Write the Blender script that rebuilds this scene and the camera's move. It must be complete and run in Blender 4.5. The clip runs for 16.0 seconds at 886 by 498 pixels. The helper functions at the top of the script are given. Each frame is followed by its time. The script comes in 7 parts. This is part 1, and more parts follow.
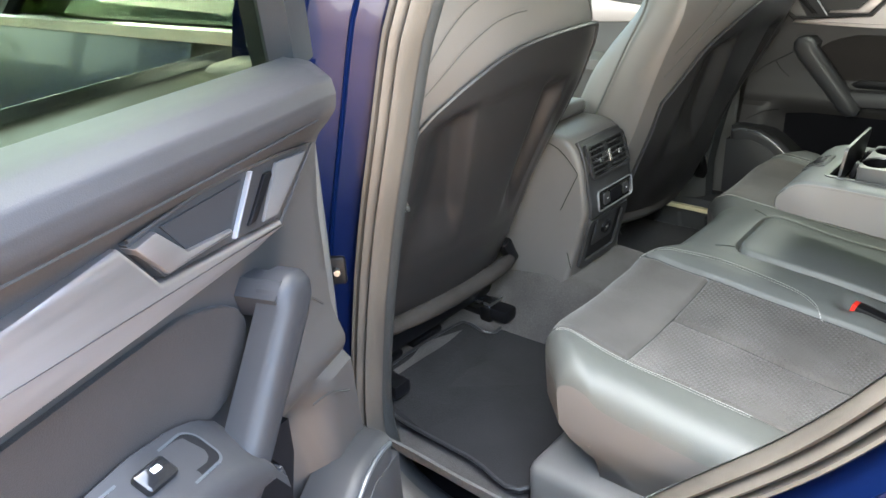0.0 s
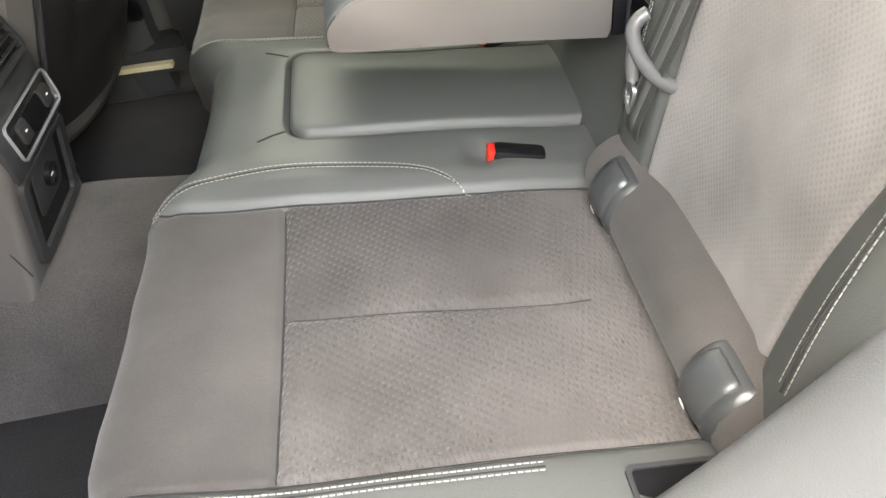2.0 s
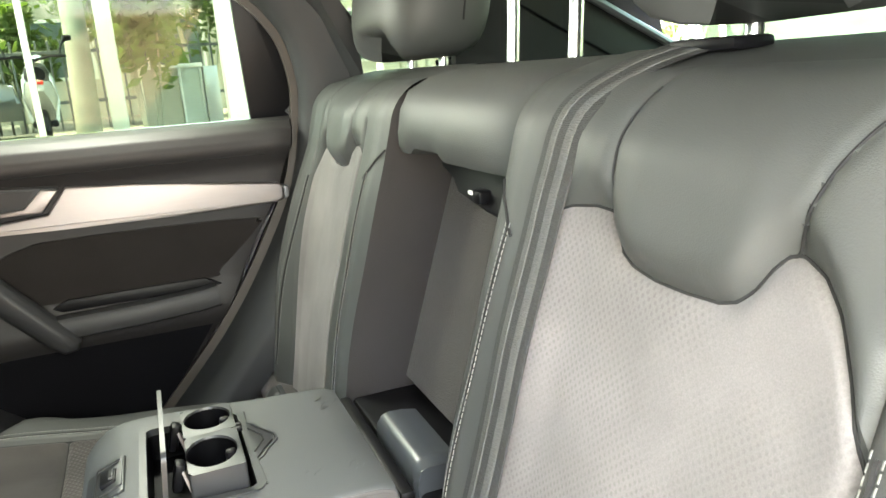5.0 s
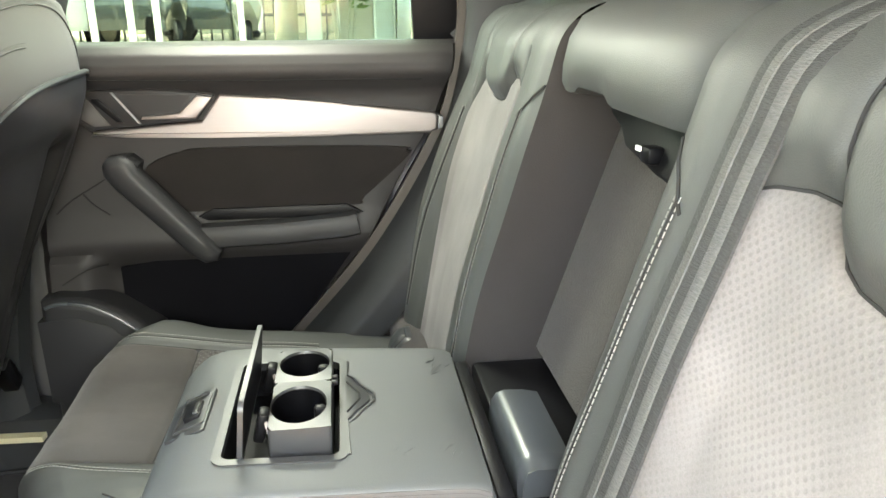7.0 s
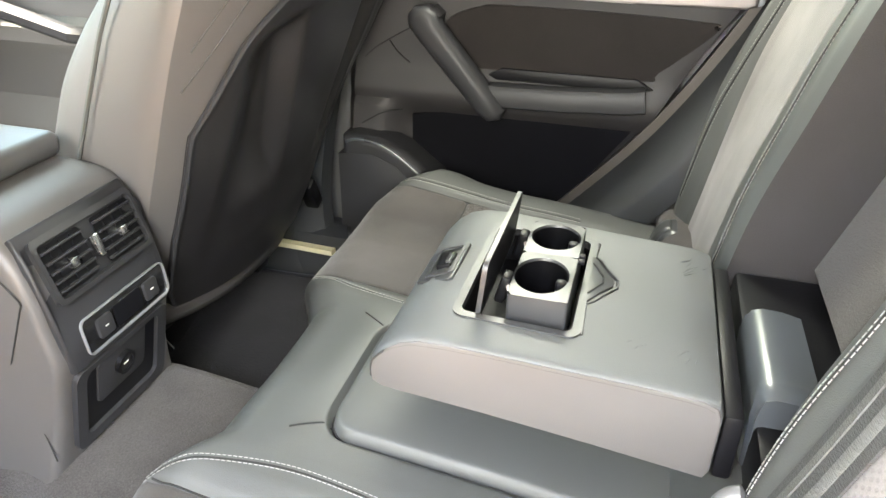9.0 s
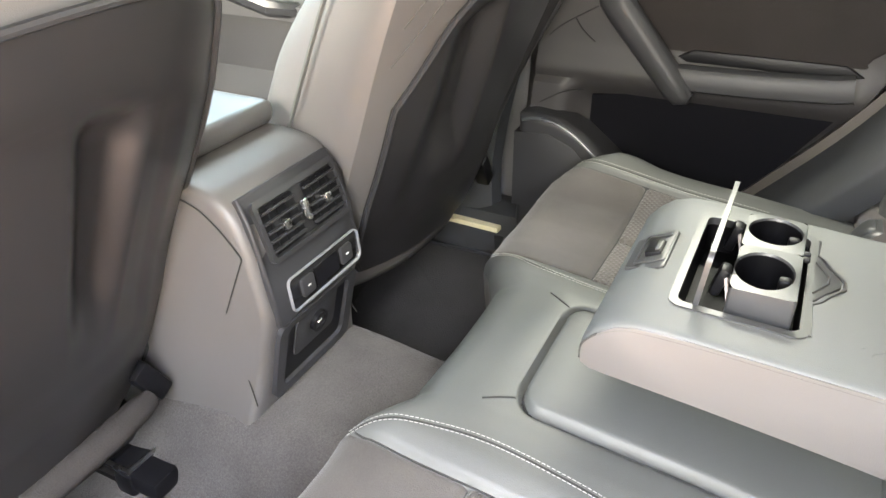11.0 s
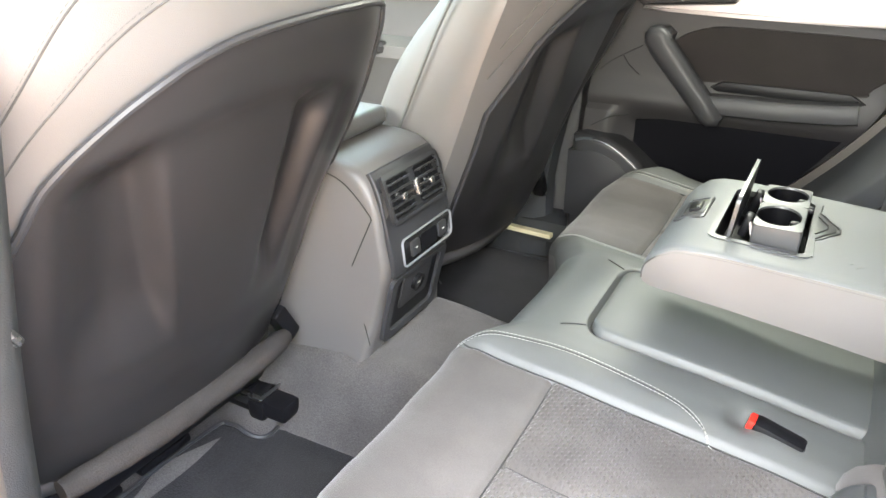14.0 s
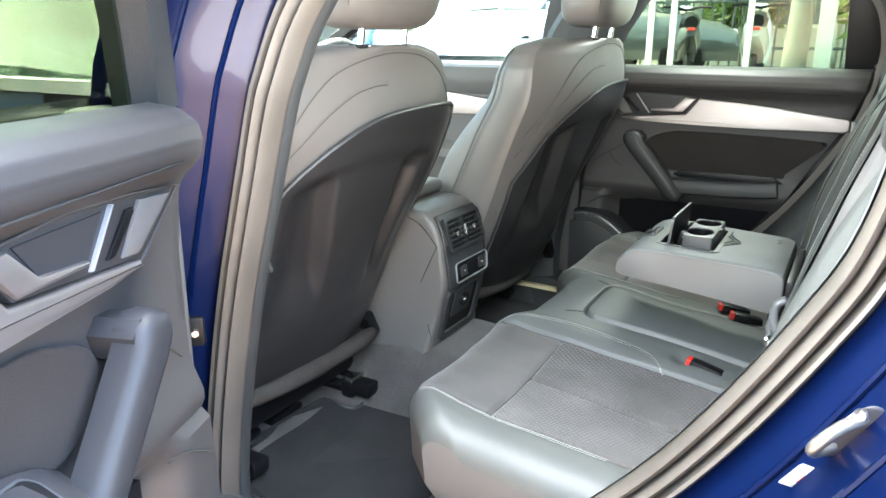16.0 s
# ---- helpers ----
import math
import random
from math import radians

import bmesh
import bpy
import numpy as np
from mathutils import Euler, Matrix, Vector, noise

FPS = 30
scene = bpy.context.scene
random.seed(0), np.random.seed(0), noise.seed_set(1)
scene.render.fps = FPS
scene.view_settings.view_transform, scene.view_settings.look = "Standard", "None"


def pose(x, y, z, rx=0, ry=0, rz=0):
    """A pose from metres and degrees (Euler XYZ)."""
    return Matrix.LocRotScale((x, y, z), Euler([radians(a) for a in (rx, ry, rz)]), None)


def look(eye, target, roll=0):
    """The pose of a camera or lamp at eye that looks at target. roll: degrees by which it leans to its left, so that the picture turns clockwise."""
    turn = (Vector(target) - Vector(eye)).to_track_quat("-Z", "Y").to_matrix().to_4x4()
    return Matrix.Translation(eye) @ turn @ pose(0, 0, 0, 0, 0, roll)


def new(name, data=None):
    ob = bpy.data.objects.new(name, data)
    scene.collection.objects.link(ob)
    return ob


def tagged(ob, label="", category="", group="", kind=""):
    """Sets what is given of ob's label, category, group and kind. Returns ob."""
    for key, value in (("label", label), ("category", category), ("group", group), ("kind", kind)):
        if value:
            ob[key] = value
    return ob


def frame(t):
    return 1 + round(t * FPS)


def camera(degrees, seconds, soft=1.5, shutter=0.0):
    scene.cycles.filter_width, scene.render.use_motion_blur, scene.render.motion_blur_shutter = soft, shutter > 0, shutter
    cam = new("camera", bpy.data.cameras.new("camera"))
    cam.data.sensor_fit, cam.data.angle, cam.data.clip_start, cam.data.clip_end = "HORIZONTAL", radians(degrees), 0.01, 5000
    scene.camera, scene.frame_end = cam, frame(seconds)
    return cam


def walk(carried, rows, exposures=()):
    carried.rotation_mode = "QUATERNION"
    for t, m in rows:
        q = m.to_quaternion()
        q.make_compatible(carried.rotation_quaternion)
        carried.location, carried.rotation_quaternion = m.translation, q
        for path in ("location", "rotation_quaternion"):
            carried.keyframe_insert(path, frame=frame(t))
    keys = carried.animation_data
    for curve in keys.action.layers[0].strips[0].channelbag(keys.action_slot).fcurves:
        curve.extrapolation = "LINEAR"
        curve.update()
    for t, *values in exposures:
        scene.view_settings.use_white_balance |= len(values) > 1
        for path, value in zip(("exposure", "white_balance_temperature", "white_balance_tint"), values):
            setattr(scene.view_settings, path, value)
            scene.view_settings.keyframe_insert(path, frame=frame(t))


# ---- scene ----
cam = camera(62.8, 16.0)
PATH = [
    (0, (0.093, -1.433, 1.374), (-1.126, -0.068, 0.568), -3.4),
    (0.5, (-0.029, -1.237, 1.358), (-1.085, 0.217, 0.48), -6.2),
    (1, (-0.133, -1.041, 1.316), (-0.758, 0.519, 0.231), -9.1),
    (1.5, (-0.177, -0.894, 1.269), (-0.355, 0.646, 0.006), -8.7),
    (2, (-0.203, -0.841, 1.224), (-0.149, 0.645, -0.114), -8.2),
    (2.5, (-0.213, -0.841, 1.205), (-0.044, 0.668, -0.097), -8.2),
    (3, (-0.194, -0.828, 1.246), (0.138, 0.809, 0.146), -6.2),
    (3.5, (-0.165, -0.798, 1.295), (0.349, 0.93, 0.428), -4.8),
    (4, (-0.154, -0.78, 1.318), (0.521, 0.987, 0.666), -3.9),
    (4.2, (-0.153, -0.774, 1.322), (0.56, 1.0, 0.733), -3.6),
    (6.3, (-0.105, -0.681, 1.324), (0.476, 1.181, 0.883), -3.0),
    (6.5, (-0.096, -0.662, 1.317), (0.4, 1.213, 0.832), -2.2),
    (7, (-0.079, -0.635, 1.306), (0.177, 1.246, 0.674), -0.2),
    (7.5, (-0.067, -0.628, 1.305), (-0.043, 1.22, 0.54), 0.8),
    (8, (-0.063, -0.625, 1.306), (-0.245, 1.166, 0.435), 1.4),
    (8.5, (-0.062, -0.625, 1.307), (-0.395, 1.118, 0.385), 1.3),
    (9, (-0.064, -0.623, 1.307), (-0.535, 1.067, 0.347), 0.9),
    (9.5, (-0.079, -0.623, 1.307), (-0.66, 1.016, 0.319), 0.6),
    (10, (-0.103, -0.632, 1.308), (-0.778, 0.959, 0.302), 0.3),
    (10.2, (-0.112, -0.636, 1.307), (-0.816, 0.941, 0.299), 0.1),
    (12.3, (-0.148, -0.698, 1.316), (-0.991, 0.81, 0.309), -1.4),
    (12.5, (-0.145, -0.707, 1.314), (-0.989, 0.807, 0.317), -1.2),
    (13, (-0.141, -0.743, 1.32), (-0.984, 0.787, 0.347), -0.9),
    (13.5, (-0.152, -0.81, 1.311), (-1.004, 0.74, 0.378), -0.4),
    (14, (-0.095, -0.945, 1.311), (-0.968, 0.629, 0.439), -0.0),
    (14.5, (-0.004, -1.118, 1.316), (-0.915, 0.476, 0.521), 0.4),
    (15, (0.026, -1.298, 1.313), (-0.906, 0.328, 0.613), 0.7),
    (15.5, (0.063, -1.426, 1.312), (-0.864, 0.231, 0.685), 0.6),
    (16, (0.106, -1.475, 1.321), (-0.84, 0.197, 0.765), 0.3),
]
walk(cam, [(t, look(eye, target, roll)) for t, eye, target, roll in PATH],
     exposures=[(0.0, 5.33, 6600, 1), (0.5, 5.4, 7000, 5), (1.0, 5.5, 7250, 7), (1.5, 5.5, 7400, 8), (2.4, 5.6, 7350, 7), (3.0, 5.72, 7250, 6), (4.0, 5.5, 7100, 4), (6.5, 5.65, 6950, 4), (7.0, 5.82, 7000, 4), (8.0, 6.02, 7050, 6), (10.0, 6.3, 7000, 9), (12.5, 6.3, 7200, 11), (14.5, 6.37, 6650, 5), (16.0, 5.52, 6300, 1)])

# ---- world and light ----
world = bpy.data.worlds.new("sky")
scene.world = world
world.use_nodes = True
wn = world.node_tree
wn.nodes.clear()
sky = wn.nodes.new("ShaderNodeTexSky")
sky.sky_type = "NISHITA"
sky.sun_disc = False
SUN_ELEV, SUN_AZ = 75.0, 276.0
sky.sun_elevation, sky.sun_rotation = radians(SUN_ELEV), radians(SUN_AZ)
sky.air_density, sky.dust_density, sky.ozone_density = 0.8, 4.0, 1.0
bg = wn.nodes.new("ShaderNodeBackground")
bg.inputs["Strength"].default_value = 0.15
wo = wn.nodes.new("ShaderNodeOutputWorld")
wn.links.new(sky.outputs[0], bg.inputs[0])
wn.links.new(bg.outputs[0], wo.inputs[0])

sun = new("sun", bpy.data.lights.new("sun", "SUN"))
sun.data.energy = 2.6
sun.data.angle = radians(6.0)
sun.data.color = (1.0, 0.95, 0.86)
_az, _el = radians(SUN_AZ), radians(SUN_ELEV)
sun_from = Vector((math.sin(_az) * math.cos(_el), math.cos(_az) * math.cos(_el), math.sin(_el)))
sun.matrix_world = look(sun_from * 30, (0, 0, 0))

# the sky's light in the open rear doorway
door_sky = new("doorway_skylight", bpy.data.lights.new("doorway_skylight", "AREA"))
door_sky.data.shape, door_sky.data.size, door_sky.data.size_y = "RECTANGLE", 0.54, 0.50
door_sky.data.energy = 0.48
door_sky.data.color = (1.0, 0.98, 0.95)
door_sky.matrix_world = look((-0.17, -0.87, 1.28), (-0.26, 0.05, 0.80))

# the sky's light in the front side window
front_sky = new("front_window_skylight", bpy.data.lights.new("front_window_skylight", "AREA"))
front_sky.data.shape, front_sky.data.size, front_sky.data.size_y = "RECTANGLE", 0.70, 0.22
front_sky.data.energy = 0.80
front_sky.data.color = (1.0, 0.98, 0.95)
front_sky.matrix_world = look((-1.22, -0.765, 1.39), (-0.85, 0.45, 0.85))

# and in the upper part of the far rear window
far_sky = new("far_window_skylight", bpy.data.lights.new("far_window_skylight", "AREA"))
far_sky.data.shape, far_sky.data.size, far_sky.data.size_y = "RECTANGLE", 0.40, 0.07
far_sky.data.energy = 0.28
far_sky.data.color = (0.97, 1.0, 0.93)
far_sky.matrix_world = look((-0.30, 0.665, 1.508), (-0.36, 0.18, 0.80))


# ---- materials ----
def mat(name, color, rough=0.5, metal=0.0, var=0.15, scale=8.0, bump=0.0, bscale=200.0, coat=0.0, spec=0.5,
        sheen=0.0, stretch=(1, 1, 1), rvar=0.0, kind="noise", fine=0.0, per_piece=0.0):
    """A surface: base colour with a coarse and a fine variation, gloss and fine relief."""
    m = bpy.data.materials.new(name)
    m.use_nodes = True
    nt = m.node_tree
    b = nt.nodes["Principled BSDF"]
    b.inputs["Roughness"].default_value = rough
    b.inputs["Metallic"].default_value = metal
    b.inputs["Coat Weight"].default_value = coat
    b.inputs["Coat Roughness"].default_value = 0.04
    b.inputs["Specular IOR Level"].default_value = spec
    b.inputs["Sheen Weight"].default_value = sheen
    b.inputs["Sheen Roughness"].default_value = 0.5
    tc = nt.nodes.new("ShaderNodeTexCoord")
    mp = nt.nodes.new("ShaderNodeMapping")
    mp.inputs["Scale"].default_value = stretch
    nt.links.new(tc.outputs["Object"], mp.inputs["Vector"])
    n1 = nt.nodes.new("ShaderNodeTexNoise")
    n1.inputs["Scale"].default_value = scale
    n1.inputs["Detail"].default_value = 5.0
    nt.links.new(mp.outputs[0], n1.inputs["Vector"])
    n2 = nt.nodes.new("ShaderNodeTexNoise")
    n2.inputs["Scale"].default_value = bscale
    n2.inputs["Detail"].default_value = 3.0
    nt.links.new(mp.outputs[0], n2.inputs["Vector"])
    ramp = nt.nodes.new("ShaderNodeMapRange")
    ramp.inputs["From Min"].default_value, ramp.inputs["From Max"].default_value = 0.25, 0.75
    ramp.inputs["To Min"].default_value, ramp.inputs["To Max"].default_value = 1 - var, 1 + var
    nt.links.new(n1.outputs["Fac"], ramp.inputs["Value"])
    f2 = nt.nodes.new("ShaderNodeMapRange")
    f2.inputs["From Min"].default_value, f2.inputs["From Max"].default_value = 0.25, 0.75
    f2.inputs["To Min"].default_value, f2.inputs["To Max"].default_value = 1 - fine, 1 + fine
    nt.links.new(n2.outputs["Fac"], f2.inputs["Value"])
    mul = nt.nodes.new("ShaderNodeMath")
    mul.operation = "MULTIPLY"
    nt.links.new(ramp.outputs[0], mul.inputs[0])
    nt.links.new(f2.outputs[0], mul.inputs[1])
    last = mul
    if per_piece:
        oi = nt.nodes.new("ShaderNodeObjectInfo")
        pr = nt.nodes.new("ShaderNodeMapRange")
        pr.inputs["To Min"].default_value, pr.inputs["To Max"].default_value = 1 - per_piece, 1 + per_piece
        nt.links.new(oi.outputs["Random"], pr.inputs["Value"])
        m2 = nt.nodes.new("ShaderNodeMath")
        m2.operation = "MULTIPLY"
        nt.links.new(last.outputs[0], m2.inputs[0])
        nt.links.new(pr.outputs[0], m2.inputs[1])
        last = m2
    vm = nt.nodes.new("ShaderNodeVectorMath")
    vm.operation = "SCALE"
    vm.inputs[0].default_value = color
    nt.links.new(last.outputs[0], vm.inputs["Scale"])
    nt.links.new(vm.outputs[0], b.inputs["Base Color"])
    if rvar:
        rr = nt.nodes.new("ShaderNodeMapRange")
        rr.inputs["From Min"].default_value, rr.inputs["From Max"].default_value = 0.25, 0.75
        rr.inputs["To Min"].default_value, rr.inputs["To Max"].default_value = max(0.02, rough - rvar), min(1, rough + rvar)
        nt.links.new(n1.outputs["Fac"], rr.inputs["Value"])
        nt.links.new(rr.outputs[0], b.inputs["Roughness"])
    if bump:
        src = n2
        if kind == "voronoi":
            src = nt.nodes.new("ShaderNodeTexVoronoi")
            src.inputs["Scale"].default_value = bscale
            nt.links.new(mp.outputs[0], src.inputs["Vector"])
        bp = nt.nodes.new("ShaderNodeBump")
        bp.inputs["Strength"].default_value = bump
        bp.inputs["Distance"].default_value = 0.002
        nt.links.new(src.outputs[0], bp.inputs["Height"])
        nt.links.new(bp.outputs[0], b.inputs["Normal"])
    return m


def knit(name, color, plane, pitch, turn, stretch, depth, hole):
    """Suede with rows of small pricked (hole > 0) or raised (hole < 0) marks, worn faint in places."""
    m = mat(name, color, 0.88, var=0.40, scale=6.0, bscale=900.0, sheen=0.12, fine=0.12, spec=0.15)
    nt = m.node_tree
    b = nt.nodes["Principled BSDF"]
    tc = nt.nodes.new("ShaderNodeTexCoord")
    sp = nt.nodes.new("ShaderNodeSeparateXYZ")
    cb = nt.nodes.new("ShaderNodeCombineXYZ")
    nt.links.new(tc.outputs["Object"], sp.inputs[0])
    for i, ax in enumerate(plane):
        nt.links.new(sp.outputs[ax], cb.inputs[i])
    mp = nt.nodes.new("ShaderNodeMapping")
    mp.inputs["Rotation"].default_value = (0, 0, radians(turn))
    mp.inputs["Scale"].default_value = (1, stretch, 1)
    nt.links.new(cb.outputs[0], mp.inputs["Vector"])
    vo = nt.nodes.new("ShaderNodeTexVoronoi")
    vo.voronoi_dimensions = "2D"
    vo.inputs["Scale"].default_value = 1.0 / pitch
    vo.inputs["Randomness"].default_value = 0.06
    nt.links.new(mp.outputs[0], vo.inputs["Vector"])
    dot = nt.nodes.new("ShaderNodeMapRange")
    dot.interpolation_type = "SMOOTHSTEP"
    dot.inputs["From Min"].default_value, dot.inputs["From Max"].default_value = 0.12, 0.42
    dot.inputs["To Min"].default_value, dot.inputs["To Max"].default_value = 1.0, 0.0
    nt.links.new(vo.outputs["Distance"], dot.inputs["Value"])
    worn = nt.nodes.new("ShaderNodeTexNoise")
    worn.inputs["Scale"].default_value = 10.0
    worn.inputs["Detail"].default_value = 3.0
    nt.links.new(tc.outputs["Object"], worn.inputs["Vector"])
    wr = nt.nodes.new("ShaderNodeMapRange")
    wr.inputs["From Min"].default_value, wr.inputs["From Max"].default_value = 0.36, 0.6
    wr.inputs["To Min"].default_value, wr.inputs["To Max"].default_value = 0.12, 1.0
    nt.links.new(worn.outputs["Fac"], wr.inputs["Value"])
    hm = nt.nodes.new("ShaderNodeMath")
    hm.operation = "MULTIPLY"
    nt.links.new(dot.outputs[0], hm.inputs[0])
    nt.links.new(wr.outputs[0], hm.inputs[1])
    if hole > 0:
        dk = nt.nodes.new("ShaderNodeMath")
        dk.operation = "MULTIPLY_ADD"
        dk.inputs[1].default_value, dk.inputs[2].default_value = -hole, 1.0
        nt.links.new(hm.outputs[0], dk.inputs[0])
        old = b.inputs["Base Color"].links[0].from_socket
        vm = nt.nodes.new("ShaderNodeVectorMath")
        vm.operation = "SCALE"
        nt.links.new(old, vm.inputs[0])
        nt.links.new(dk.outputs[0], vm.inputs["Scale"])
        nt.links.new(vm.outputs[0], b.inputs["Base Color"])
    bp = nt.nodes.new("ShaderNodeBump")
    bp.invert = hole > 0
    bp.inputs["Strength"].default_value = 0.6
    bp.inputs["Distance"].default_value = depth
    nt.links.new(hm.outputs[0], bp.inputs["Height"])
    nt.links.new(bp.outputs[0], b.inputs["Normal"])
    return m


def leafy(name, color):
    """Leaves: light from behind shines through them."""
    m = mat(name, color, 0.55, var=0.45, scale=1.6, fine=0.2, bscale=12, per_piece=0.2)
    nt = m.node_tree
    b, out = nt.nodes["Principled BSDF"], nt.nodes["Material Output"]
    tl = nt.nodes.new("ShaderNodeBsdfTranslucent")
    tl.inputs[0].default_value = (min(1, color[0] * 1.9), min(1, color[1] * 1.8), color[2] * 1.4, 1)
    mx = nt.nodes.new("ShaderNodeMixShader")
    mx.inputs[0].default_value = 0.5
    nt.links.new(b.outputs[0], mx.inputs[1])
    nt.links.new(tl.outputs[0], mx.inputs[2])
    nt.links.new(mx.outputs[0], out.inputs[0])
    return m


def glass(name, tint=(1, 1, 1), rough=0.0):
    m = bpy.data.materials.new(name)
    m.use_nodes = True
    nt = m.node_tree
    nt.nodes.clear()
    out = nt.nodes.new("ShaderNodeOutputMaterial")
    tr = nt.nodes.new("ShaderNodeBsdfTransparent")
    tr.inputs[0].default_value = (*tint, 1)
    gl = nt.nodes.new("ShaderNodeBsdfGlossy")
    gl.inputs["Roughness"].default_value = rough
    lw = nt.nodes.new("ShaderNodeLayerWeight")
    lw.inputs["Blend"].default_value = 0.5
    pw = nt.nodes.new("ShaderNodeMath")
    pw.operation = "POWER"
    pw.inputs[1].default_value = 5.0
    nt.links.new(lw.outputs["Facing"], pw.inputs[0])
    fr = nt.nodes.new("ShaderNodeMath")
    fr.operation = "MULTIPLY_ADD"
    fr.inputs[1].default_value, fr.inputs[2].default_value = 0.90, 0.012
    nt.links.new(pw.outputs[0], fr.inputs[0])
    mx = nt.nodes.new("ShaderNodeMixShader")
    nt.links.new(fr.outputs[0], mx.inputs[0])
    nt.links.new(tr.outputs[0], mx.inputs[1])
    nt.links.new(gl.outputs[0], mx.inputs[2])
    nt.links.new(mx.outputs[0], out.inputs[0])
    return m


LEATHER = mat("leather", (0.0535, 0.0560, 0.0538), 0.54, spec=0.42, var=0.10, scale=6, bump=0.10, bscale=900, rvar=0.06, kind="voronoi")
ARM_LEATHER = mat("armrest_leather", (0.072, 0.075, 0.074), 0.58, spec=0.45, var=0.10, scale=7, bump=0.10, bscale=900, rvar=0.06, kind="voronoi")
LEATHER_SIDE = mat("leatherette", (0.078, 0.073, 0.071), 0.50, spec=0.5, var=0.07, scale=5, bump=0.08, bscale=900, rvar=0.05, kind="voronoi")
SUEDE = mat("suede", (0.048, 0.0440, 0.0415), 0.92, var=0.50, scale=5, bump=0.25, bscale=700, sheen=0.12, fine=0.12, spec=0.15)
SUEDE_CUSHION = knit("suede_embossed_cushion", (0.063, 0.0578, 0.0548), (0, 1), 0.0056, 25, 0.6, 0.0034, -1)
# paler than the cushion suede: the backrest's stronger light is in the colour
SUEDE_BACK_LIT = knit("suede_pricked_back_lit", (0.140, 0.131, 0.128), (1, 2), 0.0046, 40, 0.9, 0.0004, 0.17)
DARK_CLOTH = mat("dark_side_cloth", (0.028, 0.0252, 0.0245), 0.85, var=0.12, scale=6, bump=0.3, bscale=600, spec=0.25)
SHELL = mat("seat_shell", (0.0150, 0.0142, 0.0148), 0.34, var=0.1, scale=4, bump=0.05, bscale=700, spec=0.5, rvar=0.05)
PLASTIC = mat("dark_plastic", (0.024, 0.024, 0.026), 0.45, var=0.08, scale=6, bump=0.06, bscale=900, kind="voronoi", rvar=0.05, spec=0.26)
PLASTIC_SOFT = mat("soft_plastic", (0.078, 0.076, 0.076), 0.6, var=0.08, scale=5, bump=0.07, bscale=900, kind="voronoi", rvar=0.06, spec=0.35)
PLASTIC_BLACK = mat("black_plastic", (0.005, 0.005, 0.006), 0.42, var=0.1, scale=9, bump=0.05, bscale=300, spec=0.16)
GLOSS_BLACK = mat("gloss_black", (0.01, 0.01, 0.011), 0.12, var=0.1, scale=12)
GREY_PLASTIC = mat("grey_plastic", (0.2, 0.21, 0.225), 0.42, var=0.06, scale=9, bump=0.1, bscale=600)
CARPET = mat("carpet", (0.056, 0.052, 0.050), 0.97, var=0.3, scale=9, bump=0.8, bscale=420, sheen=0.1, fine=0.3, spec=0.15)
MAT_CLOTH = mat("floor_mat_pile", (0.016, 0.0155, 0.0165), 0.97, var=0.2, scale=12, bump=0.8, bscale=380, fine=0.3, sheen=0.05, spec=0.08)
DOOR_CARD = mat("door_card_plastic", (0.0270, 0.0252, 0.0258), 0.55, var=0.08, scale=5, bump=0.07, bscale=900, kind="voronoi", rvar=0.06, spec=0.4)
DOOR_SUEDE = mat("door_cloth", (0.0200, 0.0172, 0.0165), 0.92, var=0.14, scale=10, bump=0.3, bscale=800, sheen=0.05, fine=0.1, spec=0.2)
ALU = mat("brushed_aluminium", (0.35, 0.318, 0.312), 0.5, 1.0, var=0.05, scale=10, bump=0.06, bscale=120, stretch=(1, 1, 25), rvar=0.06)
CHROME = mat("chrome", (0.8, 0.81, 0.83), 0.22, 1.0, var=0.05, scale=14, rvar=0.05)
SATIN = mat("satin_silver", (0.33, 0.34, 0.36), 0.38, 0.55, var=0.04, scale=20)
# lit copy of the pillar trim, with the doorway's light in its colour
TRIM_LIT = mat("inner_trim_lit", (0.13, 0.135, 0.142), 0.36, var=0.07, scale=9, bump=0.2, bscale=600, rvar=0.05)
STEEL = mat("steel", (0.45, 0.45, 0.45), 0.3, 1.0, var=0.2, scale=20, rvar=0.1)
PAINT = mat("blue_metallic_paint", (0.0012, 0.0046, 0.027), 0.28, 0.15, var=0.12, scale=4, fine=0.25, bscale=1800, coat=0.18, spec=0.12)
CUP_GREY = mat("cup_holder_grey", (0.028, 0.0288, 0.030), 0.42, var=0.07, scale=9, bump=0.05, bscale=700)
HINGE_GREY = mat("hinge_cover_grey", (0.045, 0.050, 0.055), 0.3, var=0.05, scale=9, rvar=0.05)
ANCHOR_GREY = mat("anchor_grey_plastic", (0.034, 0.036, 0.037), 0.36, var=0.06, scale=15, bump=0.05, bscale=600)
TONGUE_GREY = mat("tongue_grey", (0.075, 0.075, 0.078), 0.4, var=0.06, scale=15, bump=0.05, bscale=600)
GRIP_PALE = mat("pale_grip_rubber", (0.30, 0.26, 0.25), 0.6, var=0.06, scale=20)
HEM = mat("hem_cloth", (0.030, 0.027, 0.0255), 0.92, var=0.25, scale=14, bump=0.5, bscale=500, fine=0.2, spec=0.1)
# near-black colour that paints the shade inside the door pocket
POCKET_SHADE = mat("pocket_shade_black", (0.0045, 0.0045, 0.006), 0.9, var=0.15, scale=9, bump=0.3, bscale=500, spec=0.08)
LID_LEATHER = mat("console_lid_leather", (0.085, 0.085, 0.085), 0.30, spec=0.9, var=0.06, scale=6, bump=0.05, bscale=900, kind="voronoi")
